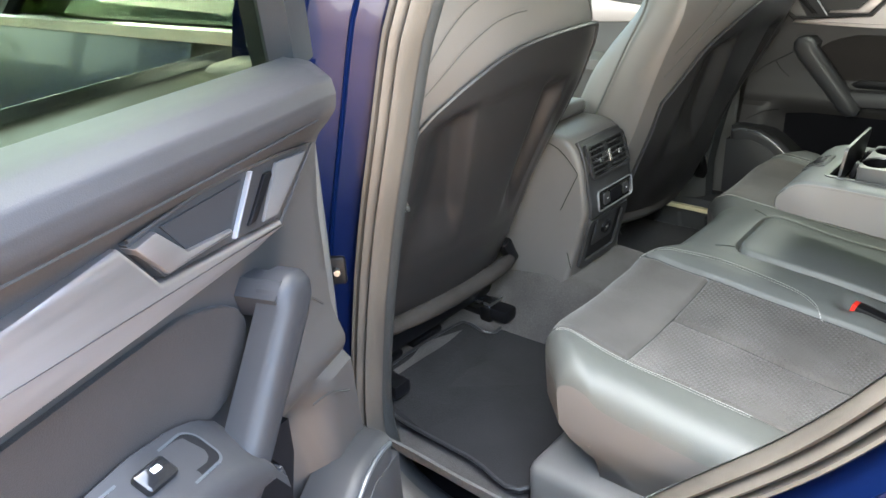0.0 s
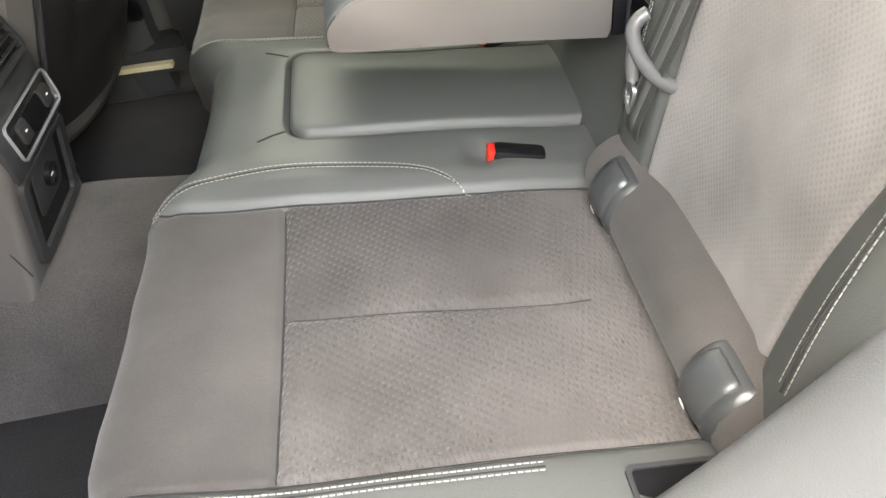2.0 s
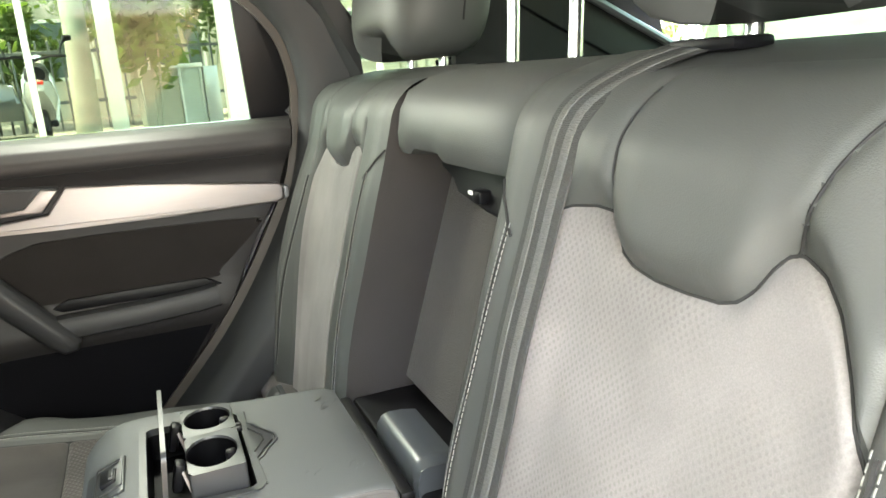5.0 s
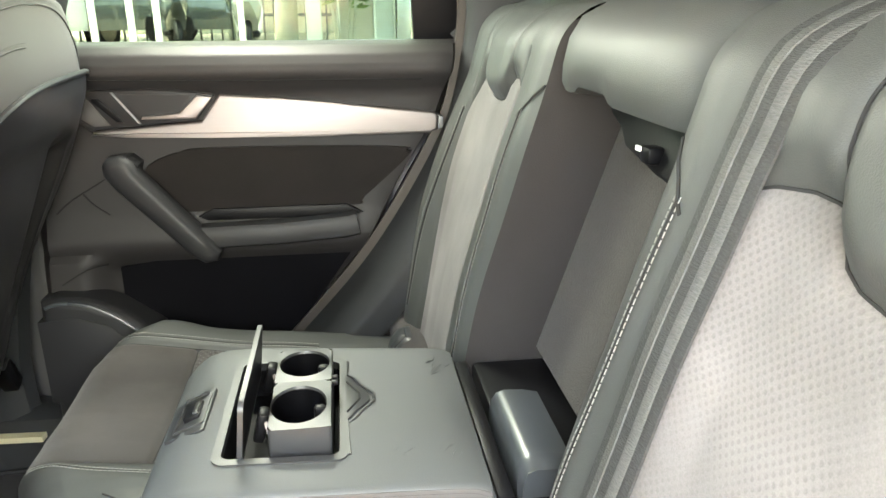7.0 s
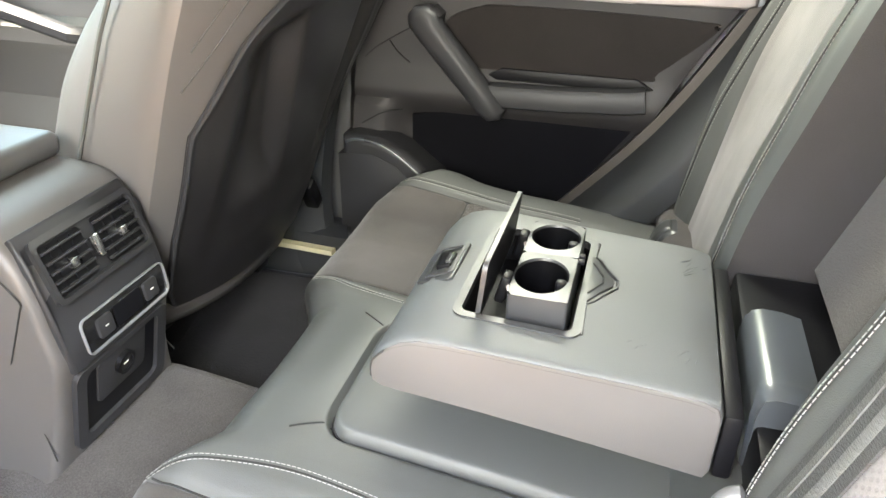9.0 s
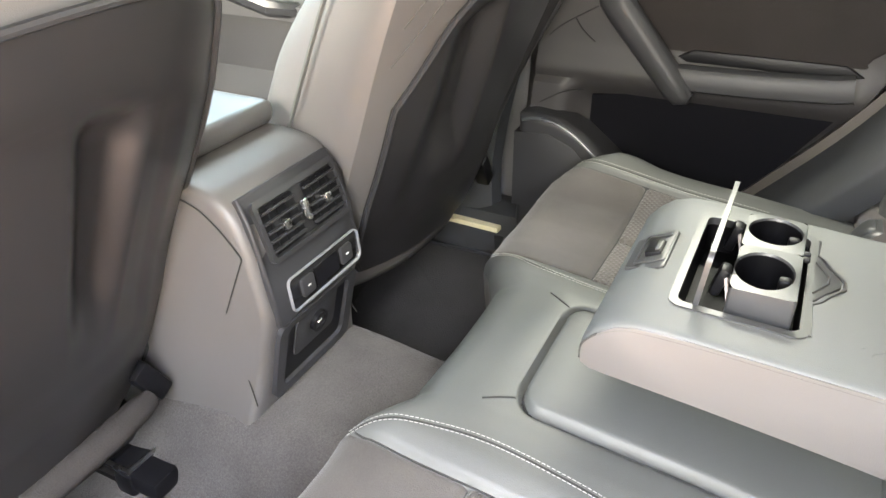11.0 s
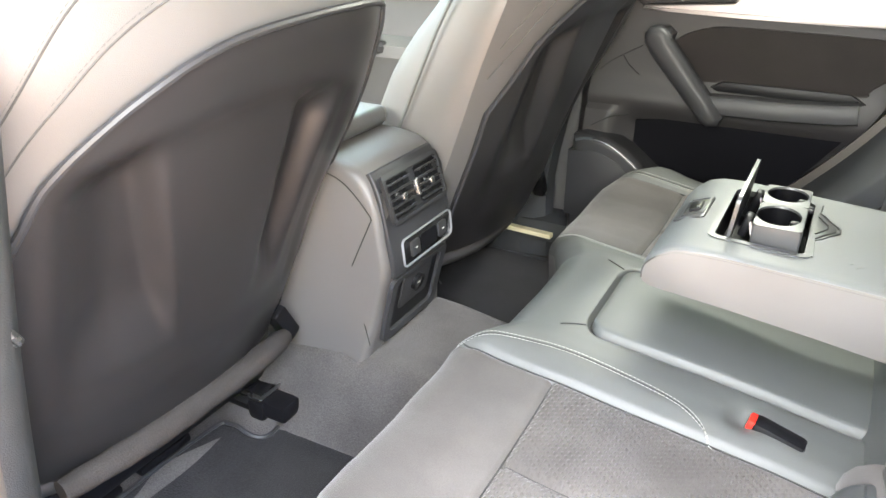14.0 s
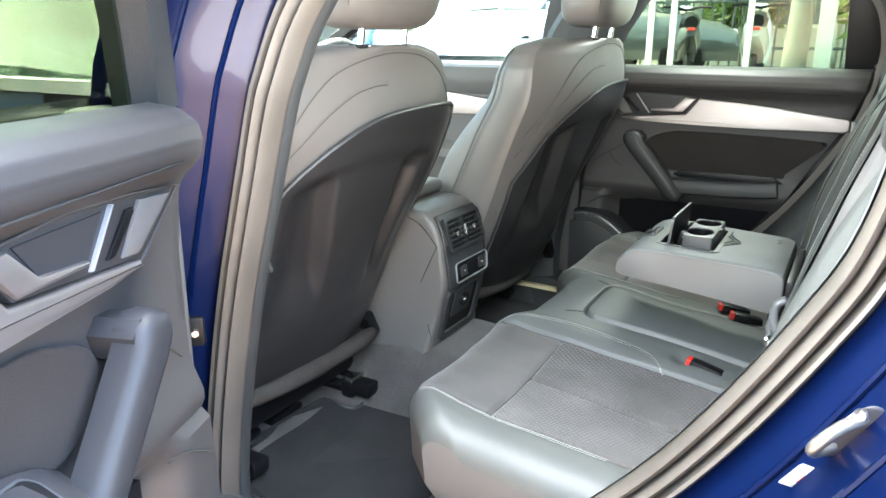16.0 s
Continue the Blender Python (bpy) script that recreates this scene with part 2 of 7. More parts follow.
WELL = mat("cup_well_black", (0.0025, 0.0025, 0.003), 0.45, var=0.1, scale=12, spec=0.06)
RUBBER = mat("rubber_seal", (0.060, 0.0522, 0.0455), 0.55, var=0.2, scale=7, bump=0.15, bscale=300, rvar=0.1)
WEBBING = mat("belt_webbing", (0.028, 0.0285, 0.0285), 0.7, var=0.12, scale=14, bump=0.5, bscale=260, stretch=(1, 1, 4), fine=0.25)
WEBBING_RIB = mat("belt_webbing_rib", (0.062, 0.063, 0.060), 0.6, var=0.1, scale=14, bump=0.5, bscale=260, stretch=(1, 1, 4), fine=0.25)
RED = mat("red_plastic", (0.50, 0.020, 0.012), 0.35, var=0.08, scale=20)
THREAD = mat("pale_thread", (0.25, 0.25, 0.235), 0.8, var=0.1, scale=60)
PIPING = mat("dark_seam_and_crease", (0.013, 0.013, 0.013), 0.9, var=0.1, scale=40)
SEAT_SEAM = mat("seat_seam_thread", (0.042, 0.040, 0.039), 0.85, var=0.1, scale=40)
HEADLINER = mat("headliner_cloth", (0.16, 0.16, 0.155), 0.95, var=0.08, scale=10, bump=0.3, bscale=600, sheen=0.1)
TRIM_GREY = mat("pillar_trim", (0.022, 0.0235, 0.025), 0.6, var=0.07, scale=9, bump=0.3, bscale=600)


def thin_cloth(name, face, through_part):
    """Unseen added cloth that scatters a little daylight down into the cabin."""
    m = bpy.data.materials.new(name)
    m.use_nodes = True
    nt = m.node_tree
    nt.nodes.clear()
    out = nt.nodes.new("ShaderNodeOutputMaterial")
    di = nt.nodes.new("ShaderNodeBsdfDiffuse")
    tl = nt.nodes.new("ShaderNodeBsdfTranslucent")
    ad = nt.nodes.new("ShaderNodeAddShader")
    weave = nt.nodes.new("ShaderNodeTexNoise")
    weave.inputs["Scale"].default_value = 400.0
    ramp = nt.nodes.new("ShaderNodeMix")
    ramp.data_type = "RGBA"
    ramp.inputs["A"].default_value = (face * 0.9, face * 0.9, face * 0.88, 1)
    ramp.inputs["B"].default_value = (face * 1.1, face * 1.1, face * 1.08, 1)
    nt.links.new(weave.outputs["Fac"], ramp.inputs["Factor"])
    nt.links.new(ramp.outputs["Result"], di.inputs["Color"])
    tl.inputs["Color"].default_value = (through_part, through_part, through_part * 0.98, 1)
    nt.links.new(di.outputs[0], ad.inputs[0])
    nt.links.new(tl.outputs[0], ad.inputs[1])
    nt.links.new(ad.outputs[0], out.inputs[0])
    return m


# added overhead fill: a blind invented to pass soft daylight
FILL_BLIND = thin_cloth("fill_blind_cloth", 0.20, 0.022)
BACKING = mat("backrest_carpet", (0.038, 0.0315, 0.027), 0.95, var=0.2, scale=10, bump=0.6, bscale=420, fine=0.25, sheen=0.1)
GLASS = glass("tinted_glass", (0.47, 0.51, 0.40))
GLASS_PLAIN = glass("window_glass", (0.55, 0.60, 0.57))
WHITE_PLASTIC = mat("white_plastic", (0.75, 0.75, 0.72), 0.5, var=0.05, scale=20)
STRIKER = mat("zinc_plated_steel", (0.40, 0.38, 0.34), 0.36, 0.9, var=0.15, scale=25, rvar=0.1)
PALE = mat("pale_ivory_plastic", (0.62, 0.56, 0.36), 0.5, var=0.08, scale=10)


# ---- mesh helpers ----
class Shape:
    """Vertices and faces gathered for one mesh."""

    def __init__(self):
        self.v, self.f = [], []

    def add(self, verts, faces, m=None):
        n = len(self.v)
        self.v += [tuple(m @ Vector(p)) if m else tuple(p) for p in verts]
        self.f += [tuple(n + i for i in f) for f in faces]
        return self

    def grid(self, rows, close_u=False, close_v=False, flip=False, caps=False):
        nu, nv = len(rows), len(rows[0])
        verts = [tuple(p) for r in rows for p in r]
        faces = []
        for i in range(nu if close_u else nu - 1):
            for j in range(nv if close_v else nv - 1):
                a, b = i * nv + j, i * nv + (j + 1) % nv
                c, d = ((i + 1) % nu) * nv + (j + 1) % nv, ((i + 1) % nu) * nv + j
                faces.append((a, d, c, b) if flip else (a, b, c, d))
        if caps and close_v:
            faces.append(tuple(range(nv)) if flip else tuple(reversed(range(nv))))
            last = tuple((nu - 1) * nv + j for j in range(nv))
            faces.append(tuple(reversed(last)) if flip else last)
        return self.add(verts, faces)

    def bm(self, b, m=None):
        b.verts.index_update()
        self.add([v.co for v in b.verts], [[v.index for v in f.verts] for f in b.faces], m)
        b.free()
        return self

    def box(self, c, size, r=0.0, seg=2, m=None):
        b = bmesh.new()
        bmesh.ops.create_cube(b, size=1.0)
        for v in b.verts:
            v.co = Vector((v.co.x * size[0], v.co.y * size[1], v.co.z * size[2]))
        if r:
            bmesh.ops.bevel(b, geom=b.edges[:], offset=min(r, 0.49 * min(size)), segments=seg, affect="EDGES", profile=0.5)
        t = Matrix.Translation(c)
        return self.bm(b, t @ m if m else t)

    def tube(self, path, r, n=8, caps=True):
        path = [Vector(p) for p in path]
        rows, side = [], None
        for i, p in enumerate(path):
            d = (path[min(i + 1, len(path) - 1)] - path[max(i - 1, 0)]).normalized()
            if side is None:
                side = d.orthogonal().normalized()
            side = (side - d * side.dot(d)).normalized()
            up = d.cross(side)
            rr = r[i] if hasattr(r, "__len__") else r
            rows.append([p + (side * math.cos(a) + up * math.sin(a)) * rr for a in [2 * math.pi * k / n for k in range(n)]])
        return self.grid(rows, close_v=True, caps=caps)

    def sweep(self, path, section, up, caps=True, scales=None):
        """section: (side, up) pairs, closed; up: a fixed direction that the section's second axis leans to."""
        path, up = [Vector(p) for p in path], Vector(up)
        rows = []
        for i, p in enumerate(path):
            d = (path[min(i + 1, len(path) - 1)] - path[max(i - 1, 0)]).normalized()
            side = d.cross(up).normalized()
            u = side.cross(d)
            k = scales[i] if scales else 1
            rows.append([p + side * a * k + u * b * k for a, b in section])
        return self.grid(rows, close_v=True, caps=caps)

    def plate(self, poly, place, thick, bevel=0.0, seg=2):
        """A flat piece: poly in (a, b); place(a, b, d) gives the world point at depth d; the front lies at d = thick."""
        b = bmesh.new()
        f = b.faces.new([b.verts.new((p[0], p[1], 0)) for p in poly])
        b.normal_update()
        if f.normal.z < 0:
            bmesh.ops.reverse_faces(b, faces=[f])
        ext = bmesh.ops.extrude_face_region(b, geom=[f])
        top = [v for v in ext["geom"] if isinstance(v, bmesh.types.BMVert)]
        for v in top:
            v.co.z = thick
        if bevel:
            ts = set(top)
            edges = [e for e in b.edges if e.verts[0] in ts and e.verts[1] in ts]
            bmesh.ops.bevel(b, geom=edges, offset=bevel, segments=seg, affect="EDGES", profile=0.5)
        for v in b.verts:
            v.co = Vector(place(v.co.x, v.co.y, v.co.z))
        bmesh.ops.recalc_face_normals(b, faces=b.faces[:])
        return self.bm(b)

    def ring(self, outer, inner, place, d0, d1):
        """A frame between two loops of equal length, standing from depth d0 to d1."""
        rows = [[place(a, b, d0) for a, b in outer], [place(a, b, d1) for a, b in outer],
                [place(a, b, d1) for a, b in inner], [place(a, b, d0) for a, b in inner]]
        return self.grid(rows, close_u=True, close_v=True)

    def mesh(self, name, material, smooth=True, sharp=38.0, fix=True):
        me = bpy.data.meshes.new(name)
        me.from_pydata(self.v, [], self.f)
        if fix:
            b = bmesh.new()
            b.from_mesh(me)
            bmesh.ops.recalc_face_normals(b, faces=b.faces[:])
            b.to_mesh(me)
            b.free()
        me.materials.append(material)
        if smooth:
            me.shade_smooth()
            me.set_sharp_from_angle(angle=radians(sharp))
        return me


def thing(name, at, label, category, group="", kind=""):
    """An Empty at the base of a thing that is made of parts."""
    e = new(name)
    e.location = at
    e.empty_display_size = 0.05
    return tagged(e, label, category, group, kind)


def part(name, shape, material, parent=None, label="", smooth=True, sharp=38.0, fix=True):
    ob = new(name, shape.mesh(name, material, smooth, sharp, fix) if isinstance(shape, Shape) else shape)
    if parent:
        ob.parent = parent
        if parent.type == "EMPTY":
            ob.matrix_parent_inverse = Matrix.Translation(parent.location).inverted()
    if label:
        ob["label"] = label
    return ob


def solo(name, shape, material, label, category, group="", kind="", smooth=True, sharp=38.0, fix=True):
    return tagged(part(name, shape, material, None, "", smooth, sharp, fix), label, category, group, kind)


def rrect(cx, cy, w, h, r, n=5):
    out = []
    for sx, sy, a0 in ((1, 1, 0), (-1, 1, 90), (-1, -1, 180), (1, -1, 270)):
        for k in range(n + 1):
            a = radians(a0 + 90 * k / n)
            out.append((cx + sx * (w / 2 - r) + r * math.cos(a), cy + sy * (h / 2 - r) + r * math.sin(a)))
    return out


def spline(pts, n=8, closed=False):
    """Points of a smooth curve through pts, n to a span."""
    p = [np.array(q, float) for q in pts]
    m, out = len(p), []
    for i in range(m if closed else m - 1):
        a, b, c, d = ((p[(i - 1) % m], p[i], p[(i + 1) % m], p[(i + 2) % m]) if closed else
                      (p[max(i - 1, 0)], p[i], p[i + 1], p[min(i + 2, m - 1)]))
        for k in range(n):
            t = k / n
            out.append(0.5 * (2 * b + (c - a) * t + (2 * a - 5 * b + 4 * c - d) * t * t + (3 * b - a - 3 * c + d) * t ** 3))
    if not closed:
        out.append(p[-1])
    return [tuple(float(v) for v in q) for q in out]


def interp(x, xs, ys):
    return float(np.interp(x, xs, ys))


def sstep(x, a, b):
    t = min(1, max(0, (x - a) / (b - a)))
    return t * t * (3 - 2 * t)


def stitches(shape, path, step=0.007, length=0.0045, r=0.00058, normal=None, lift=0.0008):
    """Short threads laid along a path."""
    pts = [Vector(p) for p in path]
    gone, nxt = 0.0, 0.0
    for a, b in zip(pts, pts[1:]):
        d = b - a
        l = d.length
        if l < 1e-9:
            continue
        d /= l
        while nxt <= gone + l:
            p = a + d * (nxt - gone)
            side = d.orthogonal().normalized()
            up = d.cross(side)
            o = normal * lift if normal is not None else Vector((0, 0, lift))
            q0, q1 = p + o - d * length / 2, p + o + d * length / 2
            ring0 = [q0 + (side * math.cos(t) + up * math.sin(t)) * r for t in (0, 2.1, 4.2)]
            ring1 = [q1 + (side * math.cos(t) + up * math.sin(t)) * r for t in (0, 2.1, 4.2)]
            shape.add(ring0 + ring1, [(0, 1, 4, 3), (1, 2, 5, 4), (2, 0, 3, 5), (2, 1, 0), (3, 4, 5)])
            nxt += step
        gone += l
    return shape


# ---- rear bench: cushion ----
CUSH_FRONT, CUSH_REAR, CUSH_HALF = -0.515, 0.03, 0.615
KY = 1.04  # breadth of the bench
EDGE_F, EDGE_S = 0.056, 0.042  # rounding of the front and outer edges
_by = [0, .05, .09, .115, .14, .17, .20, .26, .33, .42, .50, .54, .58, .615]
_bz = [.032, .032, .032, .032, .030, .024, .008, 0, -.004, -.004, .004, .018, .022, .018]


def crease(d, depth=0.006, w=0.004):
    return -depth * math.exp(-(d / w) ** 2)


def cushion_z(x, y):
    a = abs(y)
    z = 0.70 - 0.125 * x + interp(a, _by, _bz)
    z += 0.006 * math.sin(x * 17 + y * 5) * 0.25 + 0.0035 * noise.noise((x * 9, y * 9, 0.3))
    if a > 0.17:
        z += crease(a - 0.195) if x > -0.49 else 0
        z += crease(a - 0.52)
        if 0.195 < a < 0.52:
            z += crease(x + 0.345)
            if x > -0.345:
                z += crease(a - 0.345 - 0.03 * (x + 0.345), 0.006, 0.006) * sstep(-x, 0.03, 0.09)
    if a < 0.16:
        qx, qy = abs(x + 0.13) - 0.18, a - 0.061
        d = math.hypot(max(qx, 0), max(qy, 0)) + min(max(qx, qy), 0) - 0.035
        z += crease(d - 0.001, 0.014, 0.0042)
        if d < 0:
            k = min(1, -d / 0.055)
            z += 0.009 * math.sqrt(1 - (1 - k) ** 2)
    z -= 0.012 * math.exp(-((x + 0.118) / 0.016) ** 2 - ((y + 0.147) / 0.018) ** 2)
    z -= 0.020 * sstep(-x, 0.36, 0.54) * (1 - sstep(a, 0.11, 0.19))
    r = EDGE_F
    s = min(1, max(0, (x - CUSH_FRONT) / r))
    df = r * (1 - math.sqrt(max(0, 1 - (1 - s) ** 2)))
    r2 = EDGE_S
    s = min(1, max(0, (CUSH_HALF - a) / r2))
    ds = r2 * (1 - math.sqrt(max(0, 1 - (1 - s) ** 2)))
    return z - max(df, ds, math.hypot(df, ds) * 0.98)


def cushion_at(x, y, lift=0.0):
    """The cushion's surface: the front edge steps back in the middle and towards the doors."""
    a = abs(y) * KY
    back = interp(a, [0, .12, .17, .205, .3, .45, .50, .54, .58, .61, .64], [.058, .055, .03, .008, 0, 0, .004, .017, .042, .072, .102])
    back += (0.012 if y < 0 else -0.004) * sstep(a, 0.15, 0.25)
    return Vector((x + back * sstep(-x, 0.30, 0.50), y * KY, cushion_z(x, y) + lift))


def steps(*marks):
    """Values from mark to mark: (start, step, mark, step, mark ...)."""
    out = [marks[0]]
    for i in range(1, len(marks), 2):
        a, st, b = out[-1], marks[i], marks[i + 1]
        n = max(1, round(abs(b - a) / st))
        out += [a + (b - a) * k / n for k in range(1, n + 1)]
    return out


xs = [CUSH_FRONT + EDGE_F * (1 - math.cos(radians(a))) for a in (0, 8, 16, 26, 38, 50, 62, 75)]
xs += steps(-0.465, 0.008, -0.36, 0.003, -0.30, 0.008, CUSH_REAR)
half = steps(0.0, 0.008, 0.06, 0.003, 0.112, 0.004, 0.185, 0.003, 0.205, 0.008, 0.33, 0.004, 0.37, 0.008, 0.51, 0.003, 0.53, 0.008, 0.570)
half += [CUSH_HALF - EDGE_S * (1 - math.cos(radians(a))) for a in (78, 62, 50, 38, 26, 14, 0)]
ys = [-v for v in reversed(half[1:])] + half


def cushion_piece(x0, x1, y0, y1):
    e = 1e-6
    gx = [x for x in xs if x0 - e <= x <= x1 + e]
    gy = [y for y in ys if y0 - e <= y <= y1 + e]
    rows = [[cushion_at(x, y) for y in gy] for x in gx]
    return Shape().grid(rows)


def pick(v, seq):
    return min(seq, key=lambda q: abs(q - v))


bench = thing("rear_seat_bench", (-0.25, 0, 0.53), "dark grey leather and suede rear bench seat cushion", "seat")
xm, yi, yo = pick(-0.345, xs), pick(0.195, ys), pick(0.52, ys)
for s in (-1, 1):
    lo, hi = sorted((s * yi, s * yo))
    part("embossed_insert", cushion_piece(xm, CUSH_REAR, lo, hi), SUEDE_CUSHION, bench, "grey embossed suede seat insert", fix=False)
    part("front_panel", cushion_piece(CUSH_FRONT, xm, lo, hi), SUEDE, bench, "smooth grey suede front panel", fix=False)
    lo, hi = sorted((s * yo, s * CUSH_HALF))
    part("side_bolster", cushion_piece(CUSH_FRONT, CUSH_REAR, lo, hi), LEATHER, bench, "smooth dark leather side bolster", fix=False)
middle = cushion_piece(CUSH_FRONT, CUSH_REAR, -yi, yi)
mid_x = [np.mean([middle.v[i] for i in f], axis=0) for f in middle.f]


def beyond_arc(c):
    """Whether a place on the middle third lies on the insert's side of the sewn arc."""
    x = c[0] - 0.02 * sstep(-c[0], 0.30, 0.50)
    return x < -0.142 and abs(c[1]) / KY > interp(x, [-.497, -.475, -.43, -.35, -.27, -.205, -.165, -.143], [.19, .172, .158, .15, .152, .16, .176, .196]) + 0.003


for keep in (True, False):
    piece = Shape()
    piece.v, piece.f = middle.v, [f for f, c in zip(middle.f, mid_x) if beyond_arc(c) == keep]
    part("inner_bolster" if keep else "centre_pad", piece, LEATHER, bench, "dark grey leather panels inside the sewn arcs" if keep else "raised black leather centre seat pad", fix=False)
# skirt under the front and outer edges
loop = [(CUSH_REAR, -CUSH_HALF)] + [(x, -CUSH_HALF) for x in reversed(xs)] + [(CUSH_FRONT, y) for y in ys] + [(x, CUSH_HALF) for x in xs]
sk = Shape()
rows = [[cushion_at(x, y) for x, y in loop]]
cx_, cy_ = -0.1, 0.0
for k, (inn, z) in enumerate(((0.004, 0.66), (0.02, 0.635), (0.045, 0.61), (0.075, 0.585), (0.095, 0.56), (0.10, 0.50))):
    row = []
    for x, y in loop:
        p = cushion_at(x, y)
        fr = sstep(-x, 0.42, 0.50)
        row.append((p.x + inn * fr, p.y - math.copysign(inn * 0.45, y) * sstep(abs(y), 0.5, 0.6), min(z, p.z - 0.008 - 0.005 * k)))
    rows.append(row)
sk.grid(rows)
part("seat_skirt", sk, LEATHER_SIDE, bench, "grey leatherette front valance")
thread = Shape()
dark = Shape()


def on_cushion(pts, n=14, lift=0.0005):
    return [cushion_at(x, y, lift) for x, y in spline(pts, n)]


for s in (-1, 1):
    arc = [(-0.502, s * 0.19), (-0.478, s * 0.172), (-0.43, s * 0.158), (-0.35, s * 0.15), (-0.27, s * 0.152), (-0.205, s * 0.16), (-0.165, s * 0.176), (-0.145, s * 0.196)]
    stitches(thread, on_cushion(arc), 0.0055, 0.004)
    stitches(thread, on_cushion([(x + 0.004, y + s * 0.006) for x, y in arc]), 0.0055, 0.004)
    dark.tube(on_cushion([(x + 0.002, y + s * 0.003) for x, y in arc], 8, -0.0002), 0.0011, 5)
    side = [(-0.492, s * 0.528), (-0.44, s * 0.530), (-0.36, s * 0.531), (-0.25, s * 0.530), (-0.14, s * 0.531)]
    stitches(thread, on_cushion(side), 0.0055, 0.004)
    stitches(thread, on_cushion([(x, y + s * 0.008) for x, y in side]), 0.0055, 0.004)
    dark.tube(on_cushion([(x, y + s * 0.004) for x, y in side], 8, -0.0002), 0.0011, 5)
    dark.tube([cushion_at(-0.345, y, 0.0004) for y in np.linspace(s * 0.2, s * 0.515, 30)], 0.0012, 5)
    dark.tube([cushion_at(x, s * 0.195, 0.0004) for x in np.linspace(-0.49, 0.02, 50)], 0.0012, 5)
    dark.tube([cushion_at(x, s * 0.52, 0.0004) for x in np.linspace(-0.49, 0.02, 50)], 0.0012, 5)
    dark.tube([cushion_at(x, s * (0.345 + 0.03 * (x + 0.345)), 0.0003) for x in np.linspace(-0.34, -0.05, 40)], 0.0009, 5)
    dark.tube([cushion_at(-0.398 + 0.058 * k / 6, s * (0.110 - 0.022 * k / 6) / KY, 0.0006) for k in range(7)], 0.0011, 5)
# dark cord at the bottom of the pad's crease paints its deep shade
pad_loop = rrect(-0.13, 0.0, 0.43, 0.192, 0.036, 10)
pad_loop = [p for p in pad_loop if p[0] < 0.02]
dark.tube([cushion_at(x, y, 0.0008) for x, y in pad_loop], 0.0018, 6)
tagged(part("stitching", thread, THREAD, bench, "pale grey decorative twin stitching", smooth=False, fix=False), kind="stuff")
tagged(part("seam", dark, PIPING, bench, "dark sewn seams, and a dark cord for the pad crease's shade"), kind="stuff")
front_seam = Shape()
front_seam.tube([Vector(rows[0][i]) + Vector((-0.001 if abs(q[1]) < .6 else 0, math.copysign(0.001, q[1]) if abs(q[1]) > .6 else 0, -0.001)) for i, q in enumerate(loop)], 0.0026, 6)
part("piping", front_seam, LEATHER_SIDE, bench)

# black seat lever in the side of the valance
lever = thing("seat_lever", (-0.22, -0.60, 0.60), "black plastic seat release lever with white symbol", "lever")
part("lever_pocket", Shape().box((-0.235, -0.583, 0.605), (0.17, 0.03, 0.07), 0.010, 3), PLASTIC_BLACK, lever)
part("lever_handle", Shape().box((-0.205, -0.602, 0.612), (0.085, 0.022, 0.034), 0.008, 3), PLASTIC, lever)
part("lever_symbol", Shape().box((-0.232, -0.6135, 0.612), (0.010, 0.001, 0.012), 0.0004), WHITE_PLASTIC, lever)

# plastic plinth under the bench, with the black latch by the door
plinth = solo("seat_plinth", Shape().box((-0.21, 0, 0.49), (0.5, 1.28, 0.13), 0.02, 3), PLASTIC_SOFT, "grey plastic plinth under the rear bench", "trim", kind="structure")


# ---- rear bench: backrest ----
def back_x(y, z):
    """The front surface of the backrest."""
    a = abs(y)
    x = 0.05 + 0.24 * (z - 0.8)
    fat = interp(a, [.164, .182, .205, .26, .30, .42, .50, .53, .565, .60, .615, .625], [.002, .012, .016, .010, .0, -.004, .0, .006, .014, .012, .004, -.010])
    x -= fat * (0.55 + 0.45 * sstep(1.30 - z, 0, 0.2))
    x -= interp(z, [.70, .78, .89, .98, 1.067, 1.15, 1.2], [.008, .012, .016, .016, .010, .004, 0]) * sstep(a, .53, .575) * (1 - sstep(a, .59, .625))
    x -= 0.012 * math.sin(max(0, min(1, (z - 0.75) / 0.45)) * math.pi)
    top = alc_top(a)
    if 0.255 < a < 0.535:
        fade = sstep(a, 0.255, 0.30) * (1 - sstep(a, 0.49, 0.535))
        x -= crease(z - top, 0.004, 0.005)
        x -= 0.010 * sstep(z - top, 0.0, 0.03) * sstep(1.315 - z, 0.0, 0.06) * fade
    x += 0.006 * math.exp(-((a - 0.258) / 0.004) ** 2) * (z < 1.26) + 0.006 * math.exp(-((a - 0.532) / 0.004) ** 2) * (z < 1.2)
    if z > 1.17:
        x += 0.005 * sstep(z, 1.205, 1.22) * math.exp(-((a - interp(z, [1.213, 1.24, 1.27, 1.30], [.3265, .322, .321, .324])) / 0.004) ** 2) + 0.005 * sstep(z, 1.21, 1.225) * math.exp(-((a - interp(z, [1.217, 1.245, 1.275, 1.298], [.468, .478, .492, .505])) / 0.004) ** 2)
        x -= 0.006 * sstep(a, .325, .36) * (1 - sstep(a, .44, .475)) * sstep(1.31 - z, 0.0, 0.06) * sstep(z - top, 0.0, 0.02)
    r = 0.05
    s = min(1, max(0, (1.312 - z) / r))
    x += r * (1 - math.sqrt(max(0, 1 - (1 - s) ** 2)))
    x += 0.0025 * noise.noise((y * 8, z * 8, 4.0))
    return x


